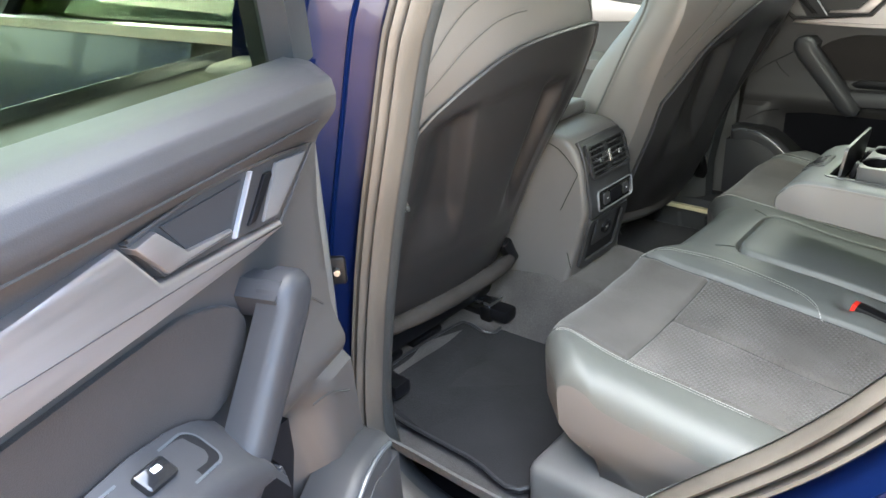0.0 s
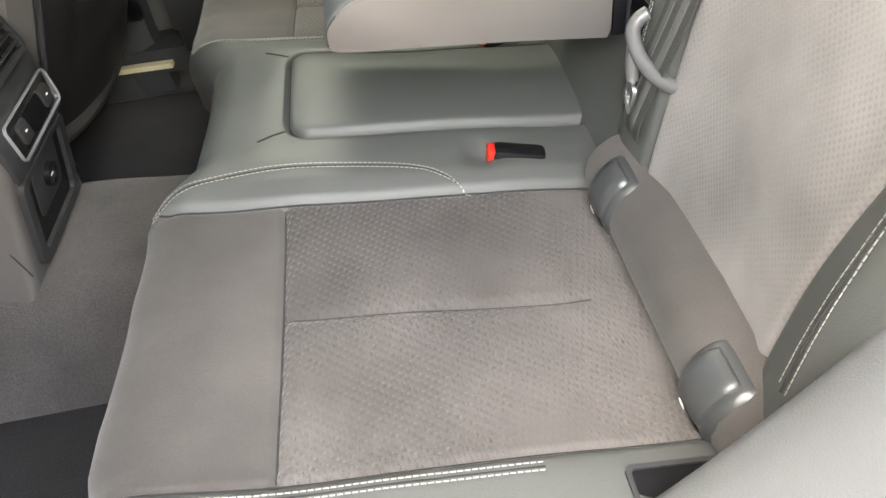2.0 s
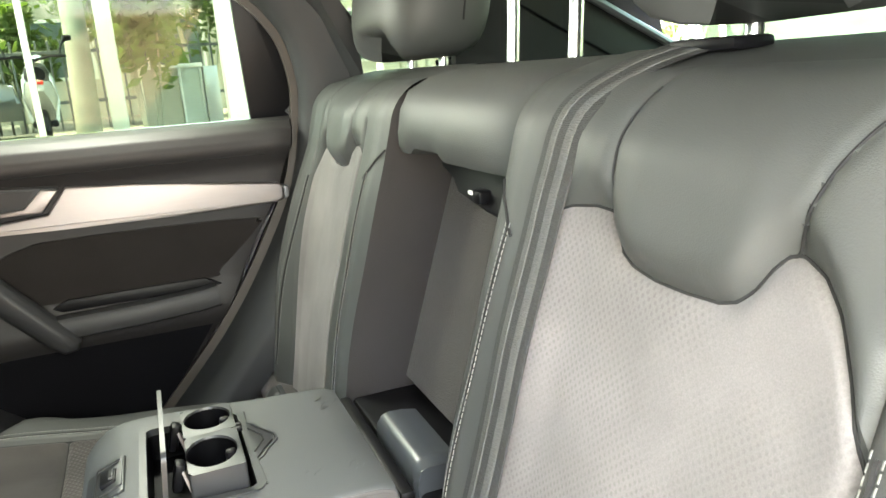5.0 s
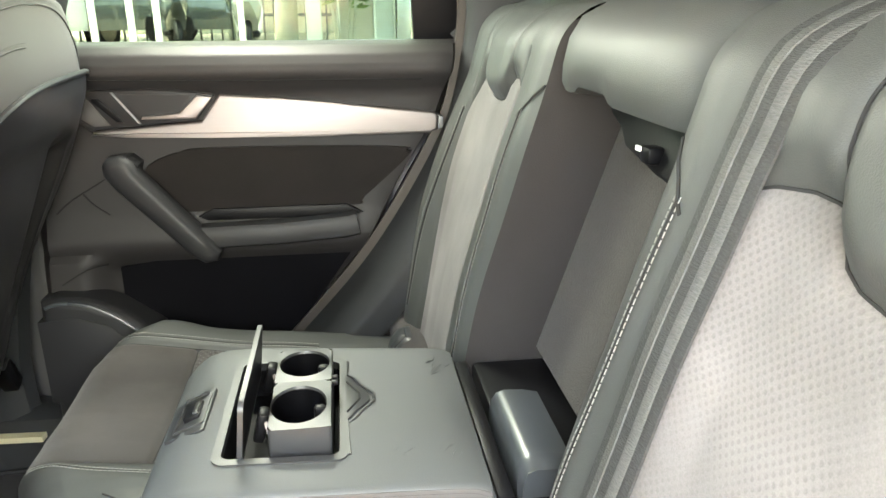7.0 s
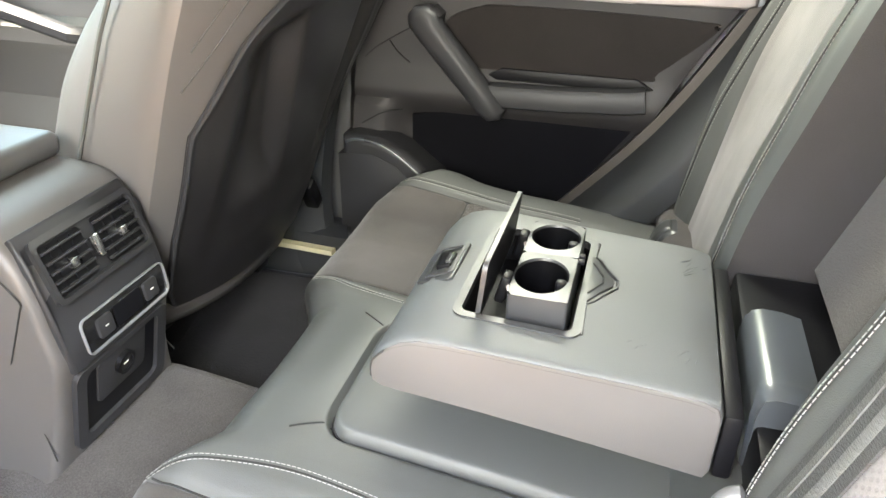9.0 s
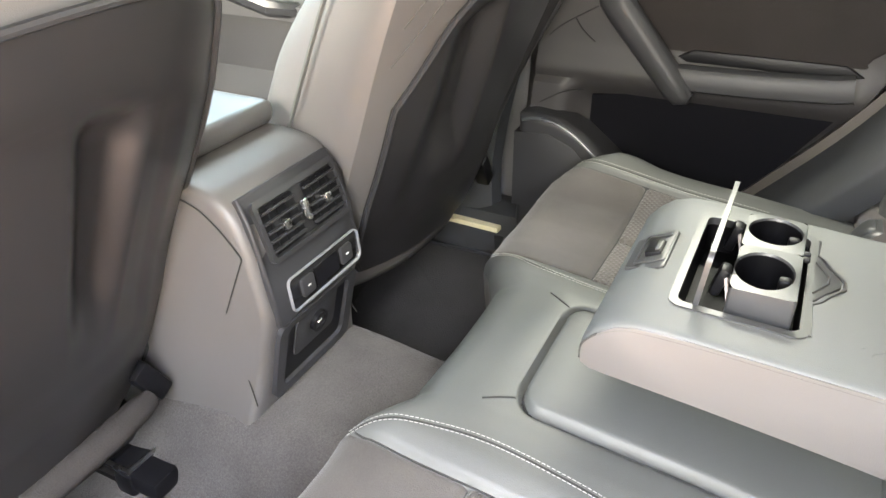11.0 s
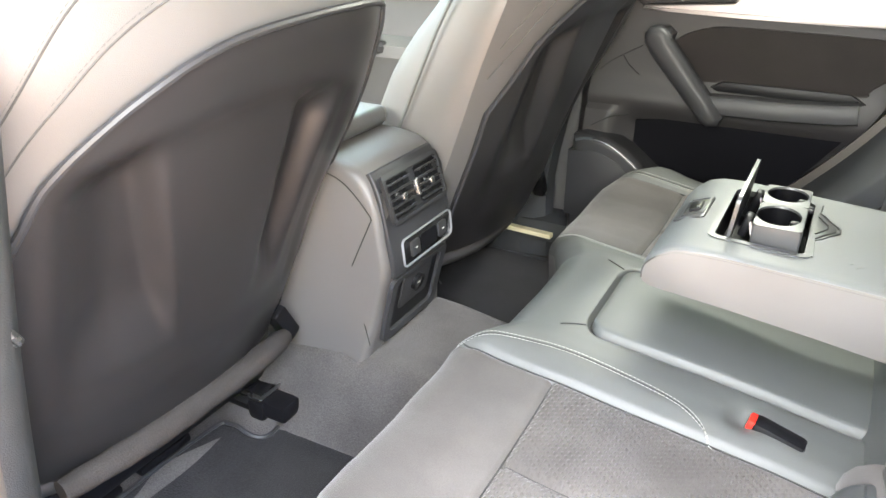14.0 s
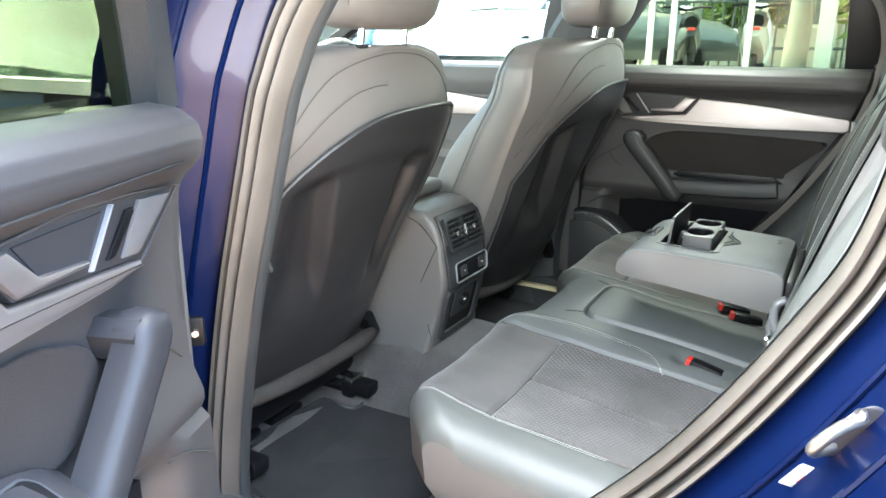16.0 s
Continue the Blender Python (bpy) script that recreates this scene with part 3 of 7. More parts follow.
def alc_top(a):
    return interp(a, [.258, .275, .30, .320, .327, .331, .337, .350, .372, .40, .425, .438, .448, .456, .464, .474, .488, .502, .517, .532], [1.209, 1.215, 1.218, 1.217, 1.212, 1.203, 1.192, 1.185, 1.181, 1.180, 1.181, 1.185, 1.194, 1.207, 1.216, 1.218, 1.211, 1.194, 1.168, 1.135])


def flare(a, z):
    """The outer bolster widens towards the seat."""
    return -0.033 * (1 - sstep(z, 0.82, 1.08)) * max(0, min((a - 0.40) / 0.132, (0.625 - a) / 0.093))


def back_piece(y0, y1, z0, z1, ny, nz, s):
    rows = []
    for i in range(ny + 1):
        a = y0 + (y1 - y0) * i / ny
        lo = z0(a) if callable(z0) else z0
        hi = z1(a) if callable(z1) else z1
        zz = [lo + (hi - lo) * k / nz for k in range(nz + 1)]
        if hi > 1.31:
            zz = zz[:-3] + [hi - (hi - zz[-4]) * q for q in (0.6, 0.32, 0.14, 0.04, 0.0)]
        rows.append([(back_x(a, z), s * (a + flare(a, z)) * KY, z) for z in zz])
    return Shape().grid(rows, flip=s < 0)


def rear_back(s):
    b = thing("rear_seat_section", (0.2, s * 0.385, 0.72), "dark leather rear backrest section with grey embossed suede insert", "seat", "rear backrest sections")
    top = 1.312
    part("suede_insert", back_piece(.258, .532, .74, alc_top, 64, 60, s), SUEDE_BACK_LIT, b, "grey embossed suede insert, paled for the light it catches", fix=False)
    part("headrest_panel", back_piece(.258, .532, alc_top, top, 64, 16, s), LEATHER, b, "smooth leather upper panel", fix=False)
    part("inner_strip", back_piece(.166, .258, .74, top, 22, 70, s), LEATHER, b, fix=False)
    part("outer_bolster", back_piece(.532, .625, .70, top, 30, 70, s), LEATHER, b, "padded leather outer bolster", fix=False)
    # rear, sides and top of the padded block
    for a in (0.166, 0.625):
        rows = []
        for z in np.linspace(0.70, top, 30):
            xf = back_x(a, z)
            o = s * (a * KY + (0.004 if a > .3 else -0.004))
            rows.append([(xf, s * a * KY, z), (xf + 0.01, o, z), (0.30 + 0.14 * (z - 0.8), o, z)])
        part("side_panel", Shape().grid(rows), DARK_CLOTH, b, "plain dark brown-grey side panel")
    part("foot_roll", Shape().tube([(0.036, s * a, 0.725) for a in np.linspace(0.20, 0.63, 24)], 0.046, 16), SUEDE, b, "rolled grey suede lower edge")
    cap = Shape()
    rows = []
    for a in np.linspace(0.162, 0.629, 24):
        x0 = back_x(min(max(a, .166), .625), top)
        rows.append([(x0, s * a * KY, top), (x0 + 0.03, s * a * KY, top + 0.008), (x0 + 0.07, s * a * KY, top + 0.014), (0.33, s * a * KY, top + 0.012), (0.365, s * a * KY, top - 0.01), (0.30, s * a * KY, 0.74)])
    cap.grid(rows)
    part("rear_cover", cap, LEATHER, b)
    th, dk = Shape(), Shape()

    def line(pts, off=0.0, lift=-0.0008):
        return [Vector((back_x(a + off, z) + lift, s * (a + off + flare(a + off, z)) * KY, z)) for a, z in spline(pts, 12)]

    inner = [(.200, 1.190), (.199, 1.12), (.195, 1.04), (.190, .96), (.188, .90), (.190, .86), (.205, .835)]
    for o in (0.0, 0.0075):
        stitches(th, line(inner, o), 0.0060, 0.0044, 0.00055 if s < 0 else 0.0004, Vector((-1, 0, 0.2)), 0.0009)
    dk.tube(line(inner, 0.0045), 0.0014, 5)
    dk.tube(line([(.167, 1.222), (.185, 1.206), (.212, 1.182)]), 0.0016, 5)
    outer = [(.538, 1.15), (.541, 1.08), (.550, 1.0), (.558, .92), (.564, .80)]
    for o in (0.0, 0.008):
        stitches(th, line(outer, o), 0.0060, 0.0044, 0.00055 if s < 0 else 0.0004, Vector((-1, 0, 0.2)), 0.0009)
    dk.tube(line(outer, 0.004), 0.0014, 5)
    dk.tube([Vector((back_x(a, alc_top(a)) - 0.0004, s * a * KY, alc_top(a))) for a in np.linspace(.258, .532, 70)], 0.0013, 5)
    dk.tube(line([(.3265, 1.213), (.322, 1.24), (.321, 1.27), (.324, 1.300)]), 0.0012, 5)
    dk.tube(line([(.468, 1.217), (.478, 1.245), (.492, 1.275), (.505, 1.298)]), 0.0012, 5)
    tagged(part("stitching", th, THREAD, b, "pale twin stitching", smooth=False, fix=False), kind="stuff")
    tagged(part("seam", dk, PIPING, b), kind="stuff")
    return b


rear_back(-1)
rear_back(1)


# middle of the backrest: leather cap above the ski hatch
mid = thing("ski_hatch_section", (0.25, 0, 0.95), "centre backrest section with leather cap over an open ski hatch", "seat")
cap = Shape()
rows = []
for y in np.linspace(-0.171, 0.171, 28):
    e = (abs(y) / 0.168) ** 8 * 0.010
    low = 1.216 + 0.009 * sstep(y, 0.0, 0.02) * (1 - sstep(y, 0.09, 0.115))
    prof = [(0.195, low), (0.160 + e, low + 0.004), (0.156 + e, low + 0.012), (0.156 + e, low + 0.03), (0.162 + e, 1.275), (0.176 + e, 1.298), (0.205, 1.315 - e), (0.25, 1.324 - e), (0.33, 1.324 - e), (0.36, 1.28)]
    rows.append([(x, y, z) for x, z in prof])
cap.grid(rows)
part("leather_cap", cap, LEATHER, mid)
hatch = Shape()
hatch.plate([(-.171, .90), (.171, .90), (.171, 1.235), (-.171, 1.235)], lambda a, b, d: (0.147 + 0.33 * (b - 0.88) - d, a, b), 0.006, 0.002)
part("hatch_carpet", hatch, BACKING, mid, "beige-grey carpet-covered ski hatch")
dk = Shape()
dk.plate([(.15, 1.240), (.13, 1.214), (.11, 1.200), (.07, 1.190), (.045, 1.176), (-.04, 1.166), (-.171, 1.155), (-.171, 1.240)], lambda a, b, d: (0.222 + 0.33 * (b - 1.2) - d, a, b), 0.02, 0.003)
part("hatch_frame", dk, PLASTIC_BLACK, mid, "black hatch frame")
lt = Shape().box((0.192, -0.028, 1.181), (0.018, 0.022, 0.016), 0.004)
part("hatch_latch", lt, PLASTIC_BLACK, mid)
part("latch_mark", Shape().box((0.1815, -0.020, 1.186), (0.003, 0.009, 0.005), 0.001), WHITE_PLASTIC, mid, "small white latch mark")


def headrest(y, z0, x0, w, h, t, material, name, parent=None, lean=0.15, arch=0.0):
    """A padded headrest on two chrome posts."""
    top = thing(name, (x0, y, z0), "black leather headrest on two chrome posts", "headrest", "headrests") if parent is None else parent
    sh = Shape()
    rows = []
    for k in range(13):
        a = -math.pi / 2 + math.pi * k / 12
        zz = z0 + h / 2 + h / 2 * math.copysign(abs(math.sin(a)) ** 0.75, math.sin(a))
        k2 = max(0.12, math.cos(a)) ** 0.35
        ring = []
        for j in range(28):
            b = 2 * math.pi * j / 28
            cx, cy = math.cos(b), math.sin(b)
            up = arch * (1 - sstep(abs(cy) ** 0.55, 0.42, 0.80)) * (1 - sstep(k, 1, 7))
            ring.append((x0 + lean * (zz - z0) + t / 2 * k2 * math.copysign(abs(cx) ** 0.6, cx), y + w / 2 * k2 * math.copysign(abs(cy) ** 0.55, cy), zz + up))
        rows.append(ring)
    sh.grid(rows, close_v=True, caps=True)
    part("headrest_pad" if parent else "pad", sh, material, top)
    return top


for y, z0, w, hh, t in ((-0.375, 1.340, 0.31, 0.19, 0.175), (0.405, 1.338, 0.31, 0.19, 0.175), (0.027, 1.43, 0.24, 0.12, 0.10)):
    h = headrest(y, z0, 0.283, w, hh, t, LEATHER, "rear_headrest", lean=0.15, arch=0.040 if hh > 0.15 else 0.0)
    for o in (-0.073, 0.073):
        part("post", Shape().tube([(0.303, y + o, 1.29), (0.309, y + o, 1.38), (0.314, y + o, z0 + 0.07)], 0.0082, 12), CHROME, h, "chrome headrest post")
        part("post_collar", Shape().plate(rrect(0.305, y + o, 0.040, 0.046, 0.014), lambda a, b, d: (a, b, 1.3185 + d), 0.006, 0.002), GLOSS_BLACK, h)
    if hh > 0.15:
        for sd in (-1, 1):
            sm = [(0.300 + 0.15 * (z - z0), y + sd * 0.1548, z) for z in (z0 + 0.05, z0 + 0.10, z0 + 0.15)]
            part("side_seam", Shape().tube(sm, 0.0016, 5), PIPING, h)


foot = Shape()
rows = []
for y in np.linspace(-0.19, 0.19, 16):
    e = 0.01 * (abs(y) / 0.19) ** 6
    rows.append([(0.004 + e, y, 0.695), (0.010 + e, y, 0.715), (0.030 + e, y, 0.765), (0.052 + e, y, 0.815), (0.068 + e, y, 0.842), (0.10, y, 0.850)])
foot.grid(rows)
part("lower_panel", foot, LEATHER, mid, "leather panel at the foot of the hatch")

# ---- folded-down centre armrest with cup holders ----
arm = thing("cup_holder_console", (-0.1, -0.005, 0.87), "folded-down grey leather centre armrest with open cup holder", "armrest")
AY, AW = -0.006, 0.270
ARM_TOP = [(-0.252, 0.927), (-0.238, 0.938), (-0.220, 0.9435), (-0.1975, 0.9445), (-0.178, 0.944), (-0.155, 0.943), (-0.13, 0.942), (-0.108, 0.941), (-0.0925, 0.9405), (-0.06, 0.939), (-0.025, 0.9375), (0.0, 0.936), (0.018, 0.934)]
prof = [(0.030, 0.852), (-0.06, 0.864), (-0.16, 0.875), (-0.240, 0.882), (-0.256, 0.8835), (-0.2645, 0.888), (-0.2665, 0.898), (-0.264, 0.912)] + ARM_TOP + [(0.030, 0.929), (0.034, 0.918), (0.034, 0.860)]


def arm_z(x):
    return interp(x, [p[0] for p in ARM_TOP], [p[1] for p in ARM_TOP])


body = Shape()
rows = []
for q in [-1, -.995, -.985, -.97, -.95, -.90, -.80, -.665] + list(np.linspace(-.56, .56, 12)) + [.665, .78, .90, .95, .97, .985, .995, 1]:
    e = 1 - math.sqrt(max(0, 1 - max(0, (abs(q) - 0.935) / 0.065) ** 2))
    sag = 0.0012 * math.sin(4 * q + 11 * 0.3) * (1 - abs(q) ** 4)
    rows.append([(x + (-0.1 - x) * 0.03 * e, AY + AW / 2 * q - 0.010 * (q > 0) * q * sstep(x, -0.22, 0.0), z + (0.905 - z) * 0.16 * e + (sag if z > .93 else 0)) for x, z in prof])
body.grid(rows, close_v=True, caps=True)
mids = [np.mean([body.v[i] for i in f], axis=0) for f in body.f]
body.f = [f for f, c in zip(body.f, mids) if not (c[2] > 0.93 and -0.1975 < c[0] < -0.0925 and -0.0955 < c[1] < 0.0835)]
part("armrest_pad", body, ARM_LEATHER, arm)
for sgn in (-1, 1):
    cx_a, cz_a = -0.115, 0.905
    part("side_panel", Shape().plate([(cx_a + (x - cx_a) * 0.985, cz_a + (z - cz_a) * (0.90 if z > cz_a else 0.97)) for x, z in prof], lambda a, b, d: (a, AY + sgn * (AW / 2 + d - 0.0012) - 0.010 * (sgn > 0) * sstep(a, -0.22, 0.0), b), 0.0018, 0.001), LEATHER_SIDE, arm, "brown-grey leatherette side")
    edge = [(-0.2635, 0.893), (-0.2625, 0.908), (-0.252, 0.9215), (-0.237, 0.931), (-0.218, 0.936), (-0.16, 0.9365), (-0.10, 0.934), (-0.04, 0.9315), (0.010, 0.9285), (0.026, 0.9235)]
    piping = Shape().tube([(x, AY + sgn * (AW / 2 - 0.0006) - 0.010 * (sgn > 0) * sstep(x, -0.22, 0.0), z) for x, z in spline(edge, 6)], 0.0013, 6)
    part("piping", piping, PIPING, arm)
# scuffs left on the leather behind the cups
scuff = Shape()
rng = random.Random(7)
for cx_s, cy_s in ((-0.035, -0.085), (-0.02, -0.06), (0.005, -0.09), (0.004, 0.075), (0.014, 0.062)):
    for k in range(5):
        x0, y0, a = cx_s + rng.uniform(-.012, .012), cy_s + rng.uniform(-.012, .012), rng.uniform(0.6, 1.3)
        l = rng.uniform(0.003, 0.008)
        pts = [(x0 + math.cos(a) * l * t, y0 + math.sin(a) * l * t, arm_z(x0) + 0.0008) for t in (-1, 0, 1)]
        scuff.tube(pts, [0.0001, 0.0004, 0.0001], 5)
tagged(part("scuff_mark", scuff, ANCHOR_GREY, arm, "faint dark scuff marks"), kind="stuff")

# sunken tray with a raised twin cup holder, lid hinged up, release latch
TX, TY = -0.145, -0.006
on_arm = lambda a, b, d: (a, b, arm_z(a) + d)
part("tray_rim", Shape().ring(rrect(TX, TY, 0.115, 0.190, 0.012), rrect(TX, TY, 0.100, 0.174, 0.008), on_arm, -0.006, 0.0022), CUP_GREY, arm, "grey plastic cup holder rim")
inner_loop, floor_loop = rrect(TX, TY, 0.101, 0.175, 0.008), rrect(TX, TY, 0.096, 0.170, 0.006)
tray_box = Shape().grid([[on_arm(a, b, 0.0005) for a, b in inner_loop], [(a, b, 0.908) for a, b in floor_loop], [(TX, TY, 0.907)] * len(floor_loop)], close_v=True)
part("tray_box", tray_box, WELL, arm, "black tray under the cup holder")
# pointed tab with a moulded joint round it, on the side towards the backrest
tab_out = [(-0.092, 0.052), (-0.084, 0.044), (-0.078, 0.030), (-0.066, 0.012), (-0.066, -0.002), (-0.078, -0.020), (-0.085, -0.034), (-0.092, -0.042)]
part("tray_tab", Shape().plate(tab_out, on_arm, 0.0022, 0.001), CUP_GREY, arm)
part("tab_groove", Shape().tube([on_arm(a, b, 0.0026) for a, b in ((-0.088, 0.034), (-0.076, 0.011), (-0.076, -0.001), (-0.088, -0.024))], 0.0010, 5), PIPING, arm)
part("tab_joint", Shape().tube([on_arm(a + 0.004, b, 0.0006) for a, b in [(-0.0905, 0.082)] + tab_out + [(-0.0905, -0.092)]], 0.0016, 6), CUP_GREY, arm)
plate_z = 0.9635
PX0, PX1, PY0, PY1 = -0.156, -0.102, -0.081, 0.071
cups, holder = Shape(), Shape()
CUPS = [((PX0 + PX1) / 2 - 0.002, -0.040, 0.0255, 0.033), ((PX0 + PX1) / 2, 0.040, 0.0250, 0.028)]
split = 0.003
for (cx0, cy, ra, rb), (y0, y1) in zip(CUPS, ((PY0, split), (split, PY1))):
    n = 40
    hole = [(cx0 + ra * math.cos(2 * math.pi * k / n), cy + rb * math.sin(2 * math.pi * k / n)) for k in range(n)]
    sq = []
    for k in range(n):
        c, s_ = math.cos(2 * math.pi * k / n), math.sin(2 * math.pi * k / n)
        t = min((PX1 - cx0) / c if c > 1e-6 else (PX0 - cx0) / c if c < -1e-6 else 9, (y1 - cy) / s_ if s_ > 1e-6 else (y0 - cy) / s_ if s_ < -1e-6 else 9)
        sq.append((cx0 + c * t, cy + s_ * t))
    holder.grid([[(a, b, plate_z) for a, b in sq], [(a, b, plate_z + 0.0006) for a, b in hole], [(cx0 + (a - cx0) * .97, cy + (b - cy) * .97, plate_z - 0.002) for a, b in hole]], close_v=True)
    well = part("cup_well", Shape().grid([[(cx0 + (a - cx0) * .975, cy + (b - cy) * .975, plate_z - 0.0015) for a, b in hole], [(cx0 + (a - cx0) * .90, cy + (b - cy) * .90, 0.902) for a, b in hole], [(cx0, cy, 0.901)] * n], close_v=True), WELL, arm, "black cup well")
    part("cup_grip", Shape().box((cx0 + ra - 0.007, cy + 0.004, plate_z - 0.014), (0.011, 0.010, 0.018), 0.003), PLASTIC_BLACK, well, "small sprung cup grip")
side = rrect((PX0 + PX1) / 2, (PY0 + PY1) / 2, PX1 - PX0, PY1 - PY0, 0.003, 3)
holder.grid([[(a, b, plate_z) for a, b in side], [(a + 0.0007 * (a > -0.13), b, plate_z - 0.0015) for a, b in side], [(a, b, 0.912) for a, b in side]], close_v=True)
part("cup_plate", holder, CUP_GREY, arm, "mid grey plastic cup holder plate")
for yy in (0.012, 0.002):
    part("hinge_lug", Shape().box((PX1 + 0.003, yy, plate_z - 0.003), (0.007, 0.006, 0.005), 0.0015), PLASTIC_BLACK, arm)
lid_at = lambda a, b, d: (-0.1765 + 0.10 * (b - 0.95) - d, a, b)
lid_part = part("cup_lid", Shape().plate(rrect(-0.008, 0.967, 0.164, 0.056, 0.008), lid_at, 0.004, 0.0015), PLASTIC_BLACK, arm, "cup holder lid standing open")
part("lid_edge", Shape().ring(rrect(-0.008, 0.967, 0.167, 0.059, 0.009), rrect(-0.008, 0.967, 0.162, 0.054, 0.007), lid_at, -0.0003, 0.0043), CUP_GREY, lid_part)
for cy in (0.045, -0.045):
    part("grip_arm", Shape().box((-0.1655, cy + 0.004, 0.946), (0.010, 0.018, 0.030), 0.003, 2, Matrix.Rotation(0.25, 4, "Y")), PLASTIC_BLACK, arm)
    part("grip_pad", Shape().plate([(-0.009, -0.012), (0.008, -0.014), (0.003, 0.013), (-0.004, 0.013)], lambda a, b, d: (-0.1600 - 0.25 * b + d, cy + a, 0.944 + b), 0.003, 0.001), GRIP_PALE, arm, "pale rubber cup gripper")
# latch set into the rounded front edge
slope = lambda a, b, d: (-0.2365 + 0.80 * a - 0.25 * d, -0.003 + b, arm_z(-0.2365 + 0.80 * a) + 0.93 * d)
latch = part("release_latch", Shape().plate([(-.022, -.030), (.020, -.042), (.026, -.038), (.026, .036), (.020, .040), (-.022, .030)], slope, 0.0035, 0.0015), CUP_GREY, arm, "grey plastic release latch")
part("latch_frame", Shape().ring(rrect(0.006, 0.0, 0.036, 0.060, 0.004), rrect(0.006, 0.0, 0.030, 0.054, 0.003), slope, 0.003, 0.0050), CUP_GREY, latch)
part("latch_slot", Shape().plate(rrect(0.006, 0.0, 0.019, 0.028, 0.002), slope, 0.0050, 0.0005), PLASTIC_BLACK, latch)
part("latch_bar", Shape().plate(rrect(0.011, 0.0, 0.006, 0.020, 0.001), slope, 0.0070, 0.0008), CUP_GREY, latch)
# hinge cover behind the armrest; black blocks paint the shade of gap and recess
hinge = Shape()
rows = []
for y in [-0.106, -0.104, -0.099, -0.085, -0.04, 0.0, 0.02, 0.030, 0.034, 0.036]:
    e = 0.004 * (abs(y + 0.035) > 0.068)
    rows.append([(0.062 + e, y, 0.84), (0.060 + e, y, 0.898), (0.062 + e, y, 0.912 - e), (0.068, y, 0.920 - e), (0.076, y, 0.923 - e), (0.095, y, 0.922 - e), (0.112, y, 0.918 - e), (0.112, y, 0.84)])
hinge.grid(rows, close_v=True, caps=True)
part("hinge_cover", hinge, HINGE_GREY, arm, "grey plastic hinge cover")
part("gap_shade_block", Shape().box((0.043, -0.010, 0.883), (0.016, 0.250, 0.066), 0.004), PLASTIC_BLACK, arm)
part("recess_shade_block", Shape().box((0.120, 0.0, 0.860), (0.11, 0.325, 0.060), 0.006), PLASTIC_BLACK, arm)


# ---- seat belts, buckles, anchors ----
belt = thing("seat_belt", (0.04, -0.20, 0.74), "dark grey webbing seat belt hanging down the backrest", "seat belt")
rows = []
for x, y, z in ((0.262, -0.306, 1.329), (0.236, -0.296, 1.323), (0.206, -0.282, 1.312), (None, -0.270, 1.285), (None, -0.264, 1.235), (None, -0.263, 1.18), (None, -0.263, 1.11), (None, -0.264, 1.04), (None, -0.263, 0.98), (None, -0.252, 0.91), (None, -0.236, 0.85), (None, -0.225, 0.80), (0.042, -0.221, 0.765), (0.055, -0.222, 0.72)):
    x = min(back_x(-(y + o) / KY, z) for o in (-0.02, 0, 0.02)) - 0.002 if x is None else x
    rows.append([(x - 0.001, y - 0.0235, z - 0.003), (x - 0.0035, y, z), (x - 0.001, y + 0.0235, z + 0.003), (x + 0.0008, y + 0.0235, z + 0.003), (x - 0.0015, y, z), (x + 0.0008, y - 0.0235, z - 0.003)])
rows = [[tuple(p) for p in r] for r in zip(*[spline(c, 5) for c in zip(*rows)])]
webbing = part("webbing", Shape().grid(rows, close_v=True, caps=True), WEBBING, belt)
for q0, q1 in ((-0.62, -0.22), (0.20, 0.62)):
    rib = []
    for r in rows:
        lo, mid, hi = Vector(r[0]), Vector(r[1]), Vector(r[2])
        on = lambda q: mid.lerp(hi, q) if q > 0 else mid.lerp(lo, -q)
        rib.append([tuple(on(q0)), tuple(on(q0 + 0.04) + Vector((-0.0007, 0, 0.0004))), tuple(on(q1 - 0.04) + Vector((-0.0007, 0, 0.0004))), tuple(on(q1))])
    part("woven_stripe", Shape().grid(rib), WEBBING_RIB, webbing, "paler woven stripe")
tg = Shape()
tg.tube(spline([(0.046, -0.187, 0.908), (0.036, -0.187, 0.902), (0.029, -0.194, 0.892), (0.031, -0.214, 0.876), (0.040, -0.238, 0.866), (0.052, -0.254, 0.864), (0.062, -0.258, 0.873), (0.068, -0.256, 0.886)], 6), [0.0045] + [0.0072] * 41 + [0.0045], 12)
tg.tube([(0.030, -0.200, 0.884), (0.027, -0.206, 0.866), (0.027, -0.208, 0.850)], [0.008, 0.008, 0.006], 10)
tg.v = [(x, y - 0.020, z) for x, y, z in tg.v]
tongue = part("tongue", tg, TONGUE_GREY, belt, "grey plastic belt tongue loop")
bl = Shape()
ptb = lambda a, b, d: (0.027 - d + 0.1 * a, -0.229 + a - 0.25 * b, 0.836 + b + 0.25 * a)
bl.ring(rrect(0, 0, 0.027, 0.034, 0.006), rrect(0, -0.002, 0.014, 0.016, 0.003), ptb, 0.0, 0.004)
part("tongue_blade", bl, CHROME, tongue, "chrome tongue blade")
part("belt_guide", Shape().box((0.262, -0.312, 1.326), (0.04, 0.07, 0.010), 0.004), PLASTIC_BLACK, belt, "black belt guide")


